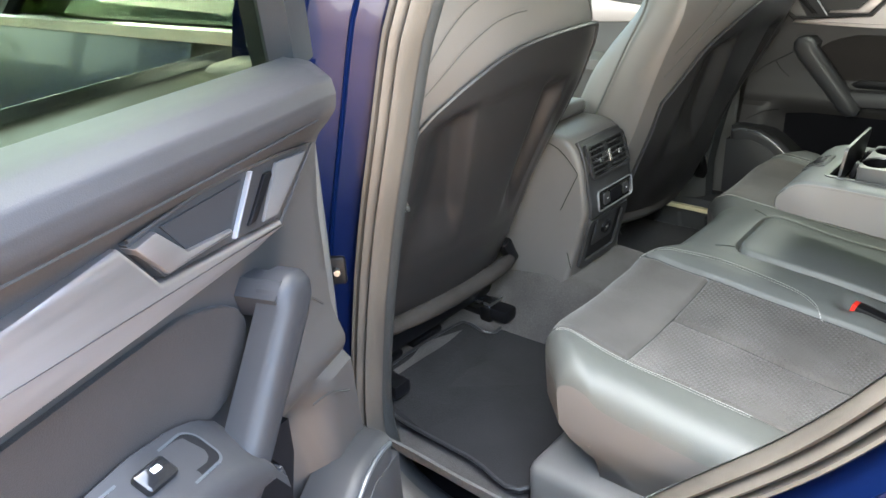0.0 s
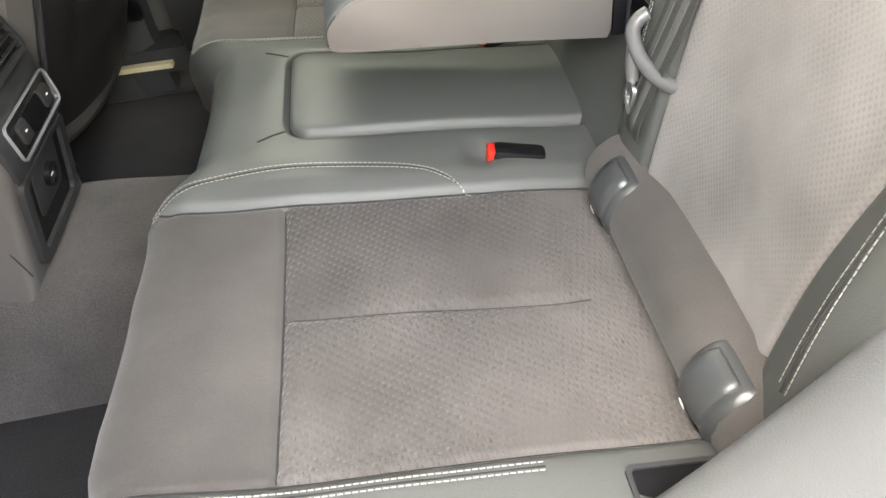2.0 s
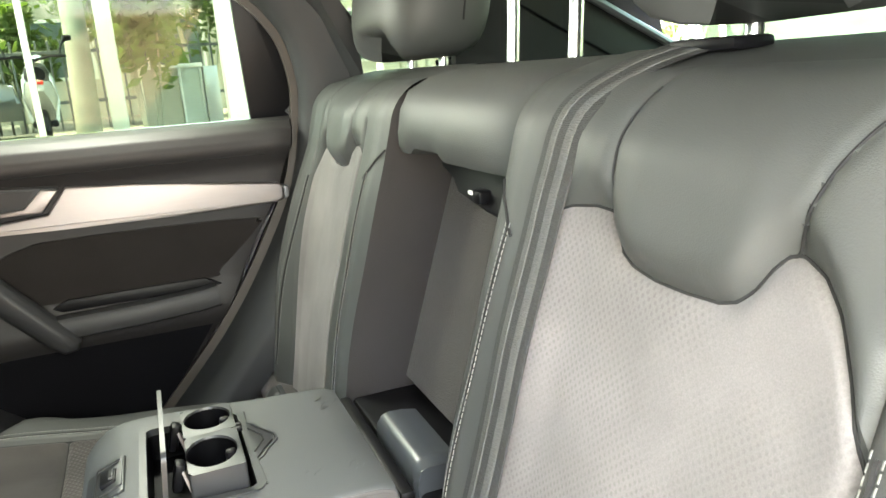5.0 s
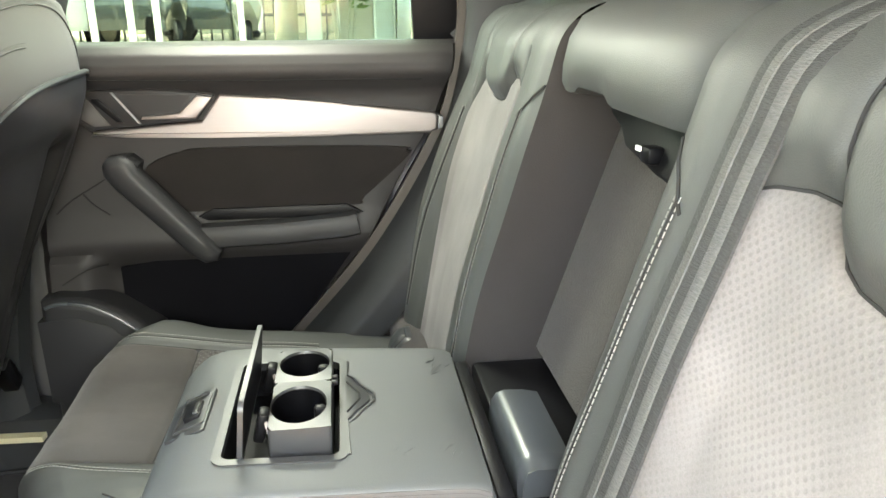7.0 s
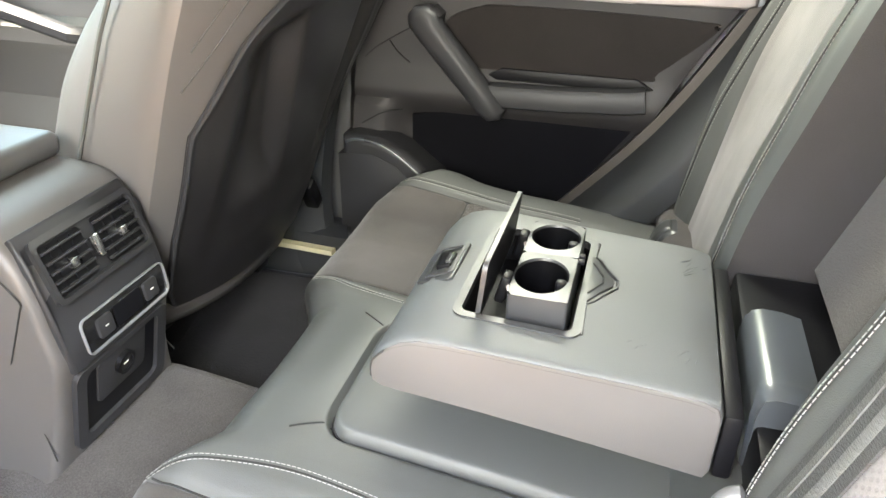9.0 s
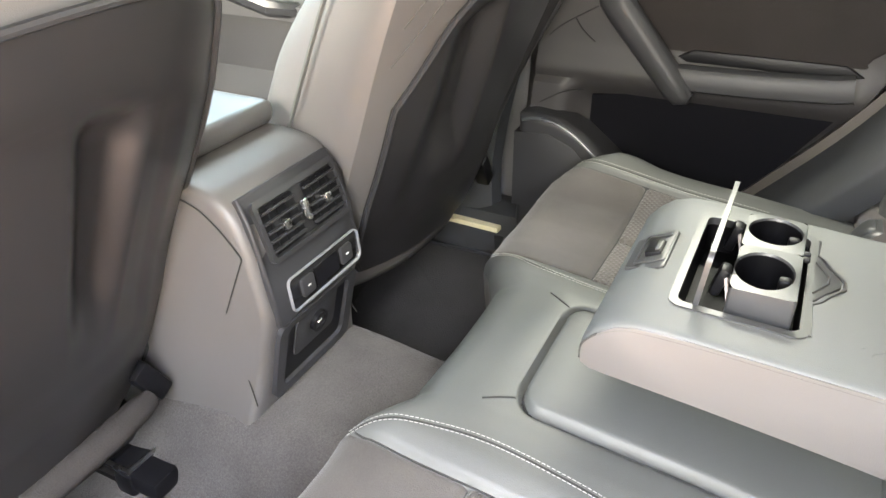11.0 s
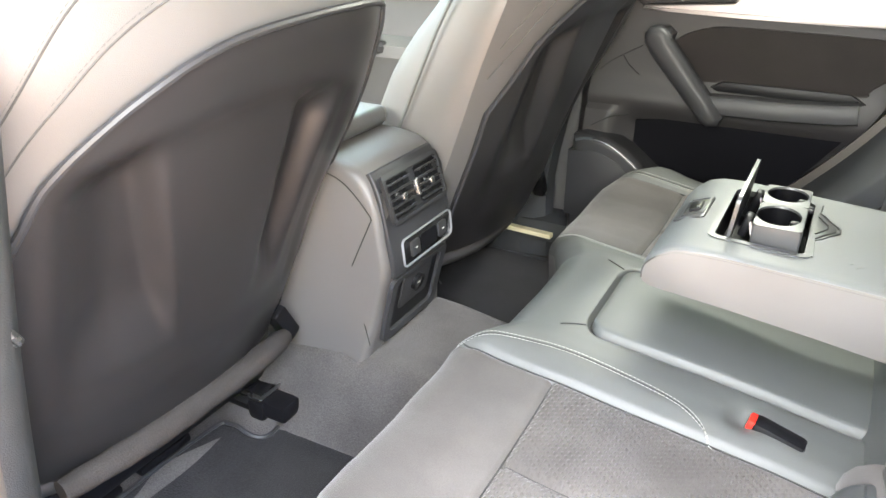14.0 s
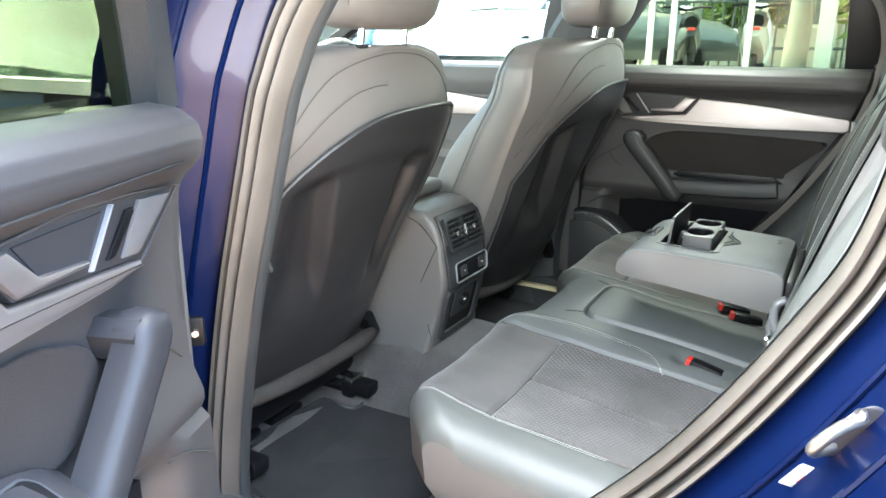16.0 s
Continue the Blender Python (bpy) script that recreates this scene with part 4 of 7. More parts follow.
def buckle(x, y, z, turn):
    """A buckle lying in a pocket of the cushion, only its end showing."""
    b = thing("belt_buckle", (x, y, z), "black seat belt buckle with red release button", "buckle", "belt buckles")
    m = Matrix.Translation((x, y, z)) @ Matrix.Rotation(radians(turn), 4, "Z") @ Matrix.Rotation(radians(12), 4, "Y")
    part("buckle_body", Shape().add(*_box((0.036, 0, -0.004), (0.062, 0.026, 0.024), 0.006), m), PLASTIC_BLACK, b)
    part("release_button", Shape().add(*_box((0.003, 0, -0.001), (0.009, 0.020, 0.015), 0.0022), m), RED, b, "red release button")
    return b


def _box(c, size, r):
    s = Shape().box(c, size, r, 2)
    return s.v, s.f


buckle(-0.110, -0.151, 0.741, -6)
buckle(-0.104, 0.140, 0.757, 24)
buckle(-0.075, 0.112, 0.752, 20)


def anchor(y):
    """Child-seat anchor: a flap in a grey plastic surround in the crease of the seat."""
    a = thing("child_seat_anchor", (0.0, y, 0.70), "grey plastic child seat anchor cover in the seat crease", "anchor", "child seat anchors")
    def pad(half, a0, a1, high, r0=0.0445):
        rows = []
        for i in range(15):
            u = -1 + 2 * i / 14
            row = []
            for j in range(17):
                v = -1 + 2 * j / 16
                t = radians(a0 + (a1 - a0) * (v + 1) / 2)
                r = r0 + high * (max(0, 1 - abs(u) ** 5) * max(0, 1 - abs(v) ** 6)) ** 0.5
                row.append((0.036 + r * math.cos(t), y + half * u * (1 - 0.12 * abs(v) ** 4), 0.725 + r * math.sin(t)))
            rows.append(row)
        return Shape().grid(rows)

    part("surround", pad(0.031, 108, 208, 0.006), ANCHOR_GREY, a)
    part("cover", pad(0.024, 116, 186, 0.012), ANCHOR_GREY, a, "rounded hinged cover")
    part("finger_slot", pad(0.020, 188, 201, 0.0075), PLASTIC_BLACK, a)
    m = Matrix.Translation((0.036, y + 0.012, 0.725)) @ Matrix.Rotation(radians(-194), 4, "Y") @ Matrix.Translation((0.0530, 0, 0))
    part("symbol", Shape().add(*_box((0, 0, 0), (0.001, 0.008, 0.007), 0.0004), m), WHITE_PLASTIC, a, "small white symbol")
    return a


for y in (-0.262, -0.520, 0.262, 0.520):
    anchor(y)

# dark slot in the outer side of the near cushion
slot_ = Shape().ring(rrect(-0.045, -0.588, 0.078, 0.046, 0.006), rrect(-0.045, -0.588, 0.070, 0.038, 0.004), lambda a, b, d: (a, b, 0.7215 - 0.125 * (a + 0.045) + d), 0.0, 0.0075)
part("slot_rim", slot_, PLASTIC, bench)
part("side_slot", Shape().plate(rrect(-0.045, -0.588, 0.072, 0.040, 0.004), lambda a, b, d: (a, b, 0.7235 - 0.125 * (a + 0.045) + d), 0.003, 0.0), PLASTIC_BLACK, bench, "black moulded slot")


# ---- front seats ----
def front_seat(s, yc, dz, lab, dx=0.0):
    """One front seat, seen from behind: upholstered back, hard rear shell, cushion, rails."""
    seat = thing("front_seat", (-1.0, yc, 0.5 + dz), lab, "seat", "front seats")
    zs = [0.62, 0.66, 0.72, 0.80, 0.90, 1.00, 1.08, 1.14, 1.19, 1.24, 1.275, 1.298, 1.31]
    hw = [0.245, 0.258, 0.275, 0.288, 0.292, 0.292, 0.291, 0.289, 0.285, 0.278, 0.262, 0.225, 0.15]
    zz = np.concatenate([np.linspace(0.62, 1.2, 40), np.linspace(1.21, 1.31, 16)])

    def w_at(z):
        return interp(z, zs, hw)

    def rear(z):
        x = -0.825 + dx + 0.40 * (z - 0.65)
        return x - 0.05 * sstep(z, 1.15, 1.32)

    def back_pt(u, z, off=0.0):
        """u from -1 to 1 across the rear face."""
        w = w_at(z)
        wrap = 0.075 * abs(u) ** 2.6 * (1 - sstep(z, 0.85, 1.10)) + (0.05 * abs(u) ** 5 if u > 0 else 0.085 * abs(u) ** 2.4) * sstep(z, 0.85, 1.10)
        return (rear(z) - wrap + off, yc + s * 0 + w * u, z + dz)

    def arch(a):
        """Upper edge of the shell: high on the one side, falling on the other."""
        return sum(interp(a + o, [-.25, -.235, -.21, -.17, -.12, -.06, 0, .1, .2, .25, .27], [.93, 1.035, 1.08, 1.122, 1.16, 1.184, 1.192, 1.197, 1.197, 1.19, 1.18]) for o in (-0.03, -0.02, -0.01, 0.0, 0.01, 0.02, 0.03)) / 7

    up = Shape()
    rows = []
    n = 40
    for z in zz:
        t = interp(z, [0.62, 0.9, 1.1, 1.22, 1.29, 1.31], [0.13, 0.14, 0.13, 0.11, 0.075, 0.03])
        w = w_at(z)
        ring = []
        for k in range(n + 1):
            u = -math.cos(math.pi * k / n)
            inset = 0.044 * sstep(0.235 - abs(u) * w, 0.0, 0.03) * sstep(z, 0.66, 0.69) * sstep(arch(u * w) - 0.02 - z, 0.0, 0.03)
            ring.append(back_pt(u, z, -inset))
        x0 = ring[-1][0]
        for k in range(1, n):
            u = math.cos(math.pi * k / n)
            bol = 0.045 * math.exp(-((abs(u) - 0.82) / 0.16) ** 2) * sstep(1.2 - z, 0, 0.2)
            edge = (1 - abs(u) ** 14)
            ring.append((rear(z) - 0.085 - (t + 0.01) * edge ** 0.5 - bol, yc + w * u, z + dz))
        rows.append(ring)
    up.grid(rows, close_v=True, caps=True)
    part("seat_back", up, LEATHER_SIDE, seat, "dark leather seat back upholstery", sharp=100)

    # hard rear shell with a shallow knee recess
    def shell_x(a, z):
        w = w_at(z)
        u = max(-1, min(1, a / w))
        x = back_pt(u, z)[0] + 0.008
        q = a
        lean = 0.22 * (z - 0.98)
        hollow = 1.12 * (sstep(q, -0.21, -0.125) - sstep(q + lean, -0.100, -0.077)) + sstep(q, 0.078, 0.118) - sstep(q - 0.3 * lean, 0.136, 0.166)
        dish = 0.030 * hollow * sstep(z, 0.80, 0.93) * (1 - sstep(z + 0.8 * (q - 0.02) ** 2, 1.085, 1.125))
        dish += 0.006 * (1 - sstep(z + 0.8 * (q - 0.02) ** 2, 1.10, 1.13)) * sstep(q, -0.215, -0.17) * (1 - sstep(q, 0.19, 0.225)) * sstep(z, 0.74, 0.80)
        return x - dish

    sh = Shape()
    rows = []
    for k in range(169):
        q = -1 + 2 * k / 168
        col = []
        for j in range(50):
            f = j / 49
            # columns follow the outline: wider at mid height
            zt = arch(q * (0.262 if q > 0 else 0.254))
            z = 0.662 + (zt - 0.662) * f
            a = q * (interp(z, [0.662, 0.70, 0.80, 0.95, 1.05, 1.2], [0.245, 0.266, 0.281, 0.284, 0.278, 0.258]) if q > 0 else interp(z, [0.662, 0.70, 0.80, 0.95, 1.2], [0.215, 0.236, 0.252, 0.259, 0.260]))
            col.append((shell_x(a, z), yc + a, z + dz))
        rows.append(col)
    sh.grid(rows)
    # turned-in edge all round
    rim = [r[0] for r in rows][::1] + rows[-1][1:] + [r[-1] for r in reversed(rows[:-1])] + list(reversed(rows[0][1:-1]))
    sh.grid([[p for p in rim], [(p[0] - 0.02, yc + (p[1] - yc) * 1.0, p[2]) for p in rim]], close_v=True)
    part("rear_shell", sh, SHELL, seat, "smooth dark hard rear shell with knee recess", sharp=70)
    lip = Shape().tube([(x + 0.001, yc + (y - yc) * 1.008, z + 0.002) for x, y, z in rim[168:]], 0.0045, 8)
    part("shell_edge", lip, PLASTIC, seat, "rounded shell edge")

    th, dk = Shape(), Shape()
    for pts in ([(-.275, 1.03), (-.245, 1.08), (-.21, 1.14), (-.16, 1.195), (-.10, 1.230), (-.05, 1.242), (-.01, 1.244)],
                [(-.272, 1.08), (-.245, 1.13), (-.21, 1.19), (-.17, 1.238), (-.12, 1.272), (-.04, 1.293), (.04, 1.297), (.12, 1.287), (.19, 1.255), (.24, 1.20)]):
        path = [Vector(back_pt(max(-.985, min(.985, a / w_at(z))), z, 0.0008)) for a, z in spline(pts, 8)]
        dk.tube(path, 0.0011, 5)
        stitches(th, [p + Vector((0.001, 0, 0.005)) for p in path], 0.007, 0.0045, 0.0004)
    tagged(part("seam", dk, SEAT_SEAM, seat), kind="stuff")
    tagged(part("stitching", th, LEATHER, seat, smooth=False, fix=False), kind="stuff")
    for sd in (-1, 1):
        pip = [(rear(z) - 0.085 - 0.72 * (interp(z, [0.62, 0.9, 1.1, 1.22, 1.29, 1.31], [0.13, 0.14, 0.13, 0.11, 0.075, 0.03]) + 0.01), yc + sd * (w_at(z) - 0.0005), z + dz) for z in np.linspace(0.70, 1.285, 40)]
        part("side_piping", Shape().tube(pip, 0.0032, 6), LEATHER, seat, "raised piping along the bolster")
    # soft tube of cloth along the foot of the shell
    tb = Shape().tube(spline([(-0.815 + dx, yc - 0.205, 0.668 + dz), (-0.806 + dx, yc - 0.1, 0.664 + dz), (-0.804 + dx, yc + 0.02, 0.662 + dz), (-0.808 + dx, yc + 0.13, 0.660 + dz), (-0.815 + dx, yc + 0.205, 0.660 + dz)], 6), [(0.019 if s < 0 else 0.010) * (1 + 0.16 * noise.noise((k * 0.45, 3.1, 0.0)) - 0.25 * (abs(k - 12) / 12) ** 4) for k in range(25)], 14)
    if s > 0:
        tb.v = [(x - 0.05, y, z - 0.004) for x, y, z in tb.v]
    part("hem_roll", tb, HEM if s < 0 else DARK_CLOTH, seat, "rolled dark cloth hem")
    ck = Shape().box((-0.835 + dx, yc + 0.222, 0.672 + dz), (0.03, 0.03, 0.07), 0.006, 2, Matrix.Rotation(0.5, 4, "X"))
    part("side_bracket", ck, PLASTIC_BLACK, seat)
    rc = Shape().tube([(-0.87, yc + s * 0.285, 0.66 + dz), (-0.84, yc + s * 0.288, 0.74 + dz), (-0.80, yc + s * 0.288, 0.80 + dz)], 0.012, 8)
    part("recliner_cover", rc, PLASTIC_BLACK, seat)
    # cushion, valance
    cu = Shape()
    rows = []
    for x in [-1.36, -1.35, -1.32, -1.26, -1.15, -1.0, -0.95, -0.90]:
        e = 0.05 * (1 - math.sqrt(max(0, 1 - max(0, (-1.26 - x) / 0.1) ** 2)))
        rows.append([(x, yc + yy, zz_ + dz - e) for yy, zz_ in ((-.26, .56), (-.268, .64), (-.26, .70), (-.235, .735), (-.19, .735), (-.12, .715), (0, .71), (.12, .715), (.19, .735), (.235, .735), (.26, .70), (.268, .64), (.26, .56))])
    cu.grid(rows, close_v=True, caps=True)
    part("seat_cushion", cu, LEATHER, seat)
    va = Shape()
    va.box((-1.13, yc, 0.580 + dz / 2), (0.5, 0.46, 0.07 + dz), 0.02, 2)
    part("under_frame", va, PLASTIC_BLACK, seat)
    for o in (-0.19, 0.185):
        r = Shape().box((-1.03, yc + o, 0.525), (0.46, 0.045, 0.032), 0.006)
        if s < 0:
            r.box((-0.86, yc + o, 0.520), (0.035, 0.055, 0.040), 0.008)
        part("seat_rail", r, PLASTIC_BLACK, seat, "black steel seat rail")
    if s < 0:
        part("rail_cover", Shape().box((-0.888, yc + 0.203, 0.533), (0.085, 0.085, 0.026), 0.008, 3), GLOSS_BLACK, seat, "glossy black rail end cover")
        part("rail_bracket", Shape().tube([(-0.925, yc + 0.165, 0.548), (-0.848, yc + 0.165, 0.546), (-0.846, yc + 0.240, 0.546), (-0.925, yc + 0.242, 0.548)], 0.0038, 6), STEEL, seat, "bare steel bracket")
    # headrest
    headrest(yc, 1.336 + dz, -0.648 + dx, 0.29, 0.18, 0.145, LEATHER_SIDE, "", seat, lean=0.12)
    for o in (-0.066, 0.066):
        part("post", Shape().tube([(-0.632 + dx, yc + o, 1.298 + dz), (-0.620 + dx, yc + o, 1.39 + dz)], 0.0065, 10), CHROME, seat, "chrome headrest post")
        part("post_collar", Shape().box((-0.632 + dx, yc + o, 1.3085 + dz), (0.028, 0.034, 0.007), 0.003), GLOSS_BLACK, seat)
    part("adjuster_button", Shape().tube([(-0.64 + dx, yc - 0.143, 1.412 + dz), (-0.64 + dx, yc - 0.150, 1.412 + dz)], 0.013, 16), PLASTIC, seat, "round headrest button")
    part("headrest_seam", Shape().tube([(-0.600 + dx + 0.12 * (z - 1.336), yc - 0.1442, z + dz) for z in (1.37, 1.41, 1.45, 1.48)], 0.0013, 5), SEAT_SEAM, seat)
    return seat


front_seat(-1, -0.388, 0.0, "dark leather front passenger seat with smooth hard shell back")
front_seat(1, 0.395, 0.015, "dark leather driver seat with smooth hard shell back", 0.14)

# ---- centre console ----
con = thing("centre_console", (-0.9, 0.0, 0.6), "dark grey centre console with rear air vents and climate panel", "console")
# side profile (x, z) from the floor round the rear face to the lid
prof = spline([(-0.700, 0.600), (-0.693, 0.64), (-0.689, 0.66), (-0.676, 0.72), (-0.664, 0.765), (-0.662, 0.79), (-0.668, 0.83), (-0.674, 0.87), (-0.688, 0.91), (-0.712, 0.937), (-0.745, 0.947), (-0.785, 0.950)], 4)
prof = prof + [(-0.95, 0.950), (-1.25, 0.935), (-1.45, 0.90), (-1.45, 0.5), (-0.9, 0.5), (-0.76, 0.52)]
HWC = 0.108
cs = Shape()
rows = []
for q in [-1, -.985, -.95, -.9] + list(np.linspace(-.8, .8, 9)) + [.9, .95, .985, 1]:
    e = 1 - math.sqrt(max(0, 1 - max(0, (abs(q) - 0.88) / 0.12) ** 2))
    rows.append([(x - 0.012 * e, q * (HWC + (0.035 * sstep(0.72 - z, 0, 0.2))), z - 0.012 * e * (z > 0.85)) for x, z in prof])
cs.grid(rows, close_v=True, caps=True)
part("console_body", cs, LEATHER_SIDE, con, "soft grey console body")


def on_con(a, b, d):
    """a across, b height on the rear face, d outward."""
    zs = [p[1] for p in prof[:45]]
    xs_ = [p[0] for p in prof[:45]]
    x = interp(b, zs, xs_)
    dx = (interp(b + .01, zs, xs_) - interp(b - .01, zs, xs_)) / 0.02
    n = math.hypot(1, dx)
    return (x + d / n, a, b - d * dx / n)


def on_fas(a, b, d):
    return on_con(a, b, d + 0.0075)


fas = Shape().plate([(-0.090, 0.763), (0.090, 0.763), (0.096, 0.80), (0.097, 0.90), (0.090, 0.930), (-0.090, 0.930), (-0.097, 0.90), (-0.096, 0.80)], on_con, 0.0085, 0.004, 3)
part("vent_surround", fas, PLASTIC, con, "dark plastic rear fascia")
bez = Shape().ring(rrect(0.0, 0.885, 0.168, 0.070, 0.008), rrect(0.0, 0.885, 0.156, 0.058, 0.006), on_fas, 0.0, 0.007)
part("vent_bezel", bez, PLASTIC, con)
for c in (-0.043, 0.043):
    vent = part("air_vent", Shape().plate(rrect(c, 0.885, 0.066, 0.054, 0.004), on_fas, 0.0015, 0.0), PLASTIC_BLACK, con, "black louvred air vent")
    for k in range(5):
        zz = 0.8635 + 0.0107 * k
        part("slat", Shape().plate([(c - .032, zz - .0013), (c + .032, zz - .0013), (c + .032, zz + .0013), (c - .032, zz + .0013)], on_fas, 0.0065, 0.0012), PLASTIC, vent)
    for k in range(3):
        yy = c - 0.017 + 0.017 * k
        part("vane", Shape().plate([(yy - .0011, .86), (yy + .0011, .86), (yy + .0011, .91), (yy - .0011, .91)], on_fas, 0.0035, 0.0), PLASTIC_BLACK, vent)
    part("vent_tab", Shape().plate(rrect(c, 0.884, 0.012, 0.010, 0.002), on_fas, 0.0095, 0.001), CHROME, vent, "bright vent tab")
part("vent_wheel", Shape().plate(rrect(0.0, 0.885, 0.010, 0.026, 0.003), on_fas, 0.0085, 0.002), CHROME, con, "ridged bright thumb wheel")
clim = part("climate_panel", Shape().plate(rrect(0.010, 0.797, 0.152, 0.040, 0.007), on_fas, 0.003, 0.0008), GLOSS_BLACK, con, "black climate button panel with chrome frame")
part("chrome_frame", Shape().ring(rrect(0.010, 0.797, 0.1580, 0.0455, 0.0095), rrect(0.010, 0.797, 0.1550, 0.0425, 0.008), on_fas, 0.001, 0.0048), SATIN, clim)
for c in (-0.034, 0.054):
    part("button", Shape().plate(rrect(c, 0.797, 0.026, 0.024, 0.004), on_fas, 0.0065, 0.0015), PLASTIC, clim)
    part("button_mark", Shape().plate(rrect(c, 0.797, 0.006, 0.0016, 0.0005), on_fas, 0.0069, 0.0), WHITE_PLASTIC, clim)
part("display", Shape().plate(rrect(0.010, 0.797, 0.05, 0.026, 0.002), on_fas, 0.0045, 0.0), PLASTIC_BLACK, clim)
rec = part("socket_frame", Shape().ring(rrect(0.0, 0.694, 0.178, 0.128, 0.014), rrect(0.0, 0.697, 0.142, 0.104, 0.012), on_con, 0.0, 0.0075), PLASTIC, con, "dark raised frame round the power socket")
# near-black plate paints the shade of a deeper recess
part("socket_recess_shade", Shape().plate(rrect(0.0, 0.697, 0.144, 0.106, 0.012), on_con, 0.0012, 0.0), PLASTIC_BLACK, rec)
part("socket_plate", Shape().plate(rrect(0.0, 0.712, 0.095, 0.068, 0.010), on_con, 0.0045, 0.0015), PLASTIC, rec)
sk = Shape()
ring = [(0.0165 * math.cos(2 * math.pi * k / 24), 0.716 + 0.0165 * math.sin(2 * math.pi * k / 24)) for k in range(24)]
inner = [(0.012 * math.cos(2 * math.pi * k / 24), 0.716 + 0.012 * math.sin(2 * math.pi * k / 24)) for k in range(24)]
sk.ring(ring, inner, on_con, 0.004, 0.012)
part("power_socket", sk, PLASTIC_BLACK, rec, "round twelve volt socket")
part("socket_cap", Shape().plate(inner, on_con, 0.010, 0.001), PLASTIC, rec)
part("socket_mark", Shape().plate(rrect(0.0, 0.716, 0.009, 0.003, 0.001), on_con, 0.0106, 0.0), WHITE_PLASTIC, rec)
for s in (-1, 1):
    ln = Shape().tube([(x, s * (HWC + 0.002 + 0.035 * sstep(0.72 - z, 0, 0.2)), z) for x, z in spline([(-0.80, 0.938), (-0.745, 0.925), (-0.715, 0.905), (-0.690, 0.878), (-0.684, 0.868), (-0.688, 0.858), (-0.720, 0.790), (-0.726, 0.775), (-0.726, 0.762), (-0.712, 0.70), (-0.69, 0.645)], 5)], 0.0010, 5)
    part("joint", ln, PIPING, con)
lid = Shape().box((-1.02, 0.0, 0.966), (0.46, 0.225, 0.035), 0.014, 3)
part("armrest_lid", lid, LID_LEATHER, con, "padded leather lid")
sel = Shape().box((-1.42, -0.02, 0.97), (0.06, 0.05, 0.09), 0.015, 3)
part("gear_selector", sel, GLOSS_BLACK, con)

# ---- floor, mats ----
fl = Shape()
fx = list(np.linspace(-2.0, 0.0, 60))
fy = list(np.linspace(-0.735, 0.735, 90))


def floor_z(x, y):
    a = abs(y)
    z = 0.455 + 0.165 * (1 - sstep(a, 0.11, 0.24)) * (1 - 0.12 * sstep(x, -0.75, -0.5))
    z += 0.045 * sstep(-x, 0.80, 0.88) * sstep(-0.02 + a, 0.12, 0.2) * (1 - sstep(-x, 1.3, 1.4))
    z += 0.10 * sstep(a, 0.66, 0.735)
    return z + 0.004 * noise.noise((x * 7, y * 7, 2))


fl.grid([[(x, y, floor_z(x, y)) for y in fy] for x in fx])
solo("floor", fl, CARPET, "grey-brown car carpet over floor and tunnel", "carpet", kind="structure", fix=False)


def mat_at(s):
    """A floor mat with a notched front edge and a sewn border."""
    pts = [(-0.60, 0.185), (-0.70, 0.180), (-0.79, 0.155), (-0.818, 0.156), (-0.832, 0.178), (-0.826, 0.235), (-0.845, 0.256), (-0.888, 0.260), (-0.908, 0.29), (-0.910, 0.50), (-0.868, 0.60), (-0.60, 0.62), (-0.46, 0.61), (-0.44, 0.24), (-0.47, 0.195)]
    lp = [(x, s * y) for x, y in spline(pts, 5, True)]
    t = thing("floor_mat", (-0.68, s * 0.4, 0.46), "charcoal carpet floor mat with sewn border, on the carpet", "floor mat", "floor mats")
    sh = Shape().plate(lp, lambda a, b, d: (a, b, 0.4735 + 0.02 * sstep(-a, .80, .9) * sstep(abs(b), .15, .2) + d), 0.008, 0.003)
    part("mat_surface", sh, MAT_CLOTH, t, smooth=False)
    bd = Shape().tube([(a, b, 0.4835 + 0.02 * sstep(-a, .80, .9) * sstep(abs(b), .15, .2)) for a, b in lp + lp[:1]], 0.0042, 6)
    part("border", bd, PLASTIC, t, "stitched charcoal border")
    return t


mat_at(-1)
mat_at(1)
# air slots under the front seat
for yc in (-0.4375, 0.42):
    vt = thing("footwell_vent", (-0.935, yc, 0.50), "black footwell air outlet under the seat", "vent", "footwell vents")
    for o in (-0.0675, 0.0675):
        part("slot", Shape().box((-0.938, yc + o, 0.508), (0.040, 0.100, 0.016), 0.004), PLASTIC_BLACK, vt)
        part("slot_lip", Shape().box((-0.960, yc + o, 0.512), (0.006, 0.106, 0.012), 0.002), PLASTIC, vt)


# ---- doors ----
def door_map(s):
    return lambda a, b, d: (a, s * (0.70 - d), b)


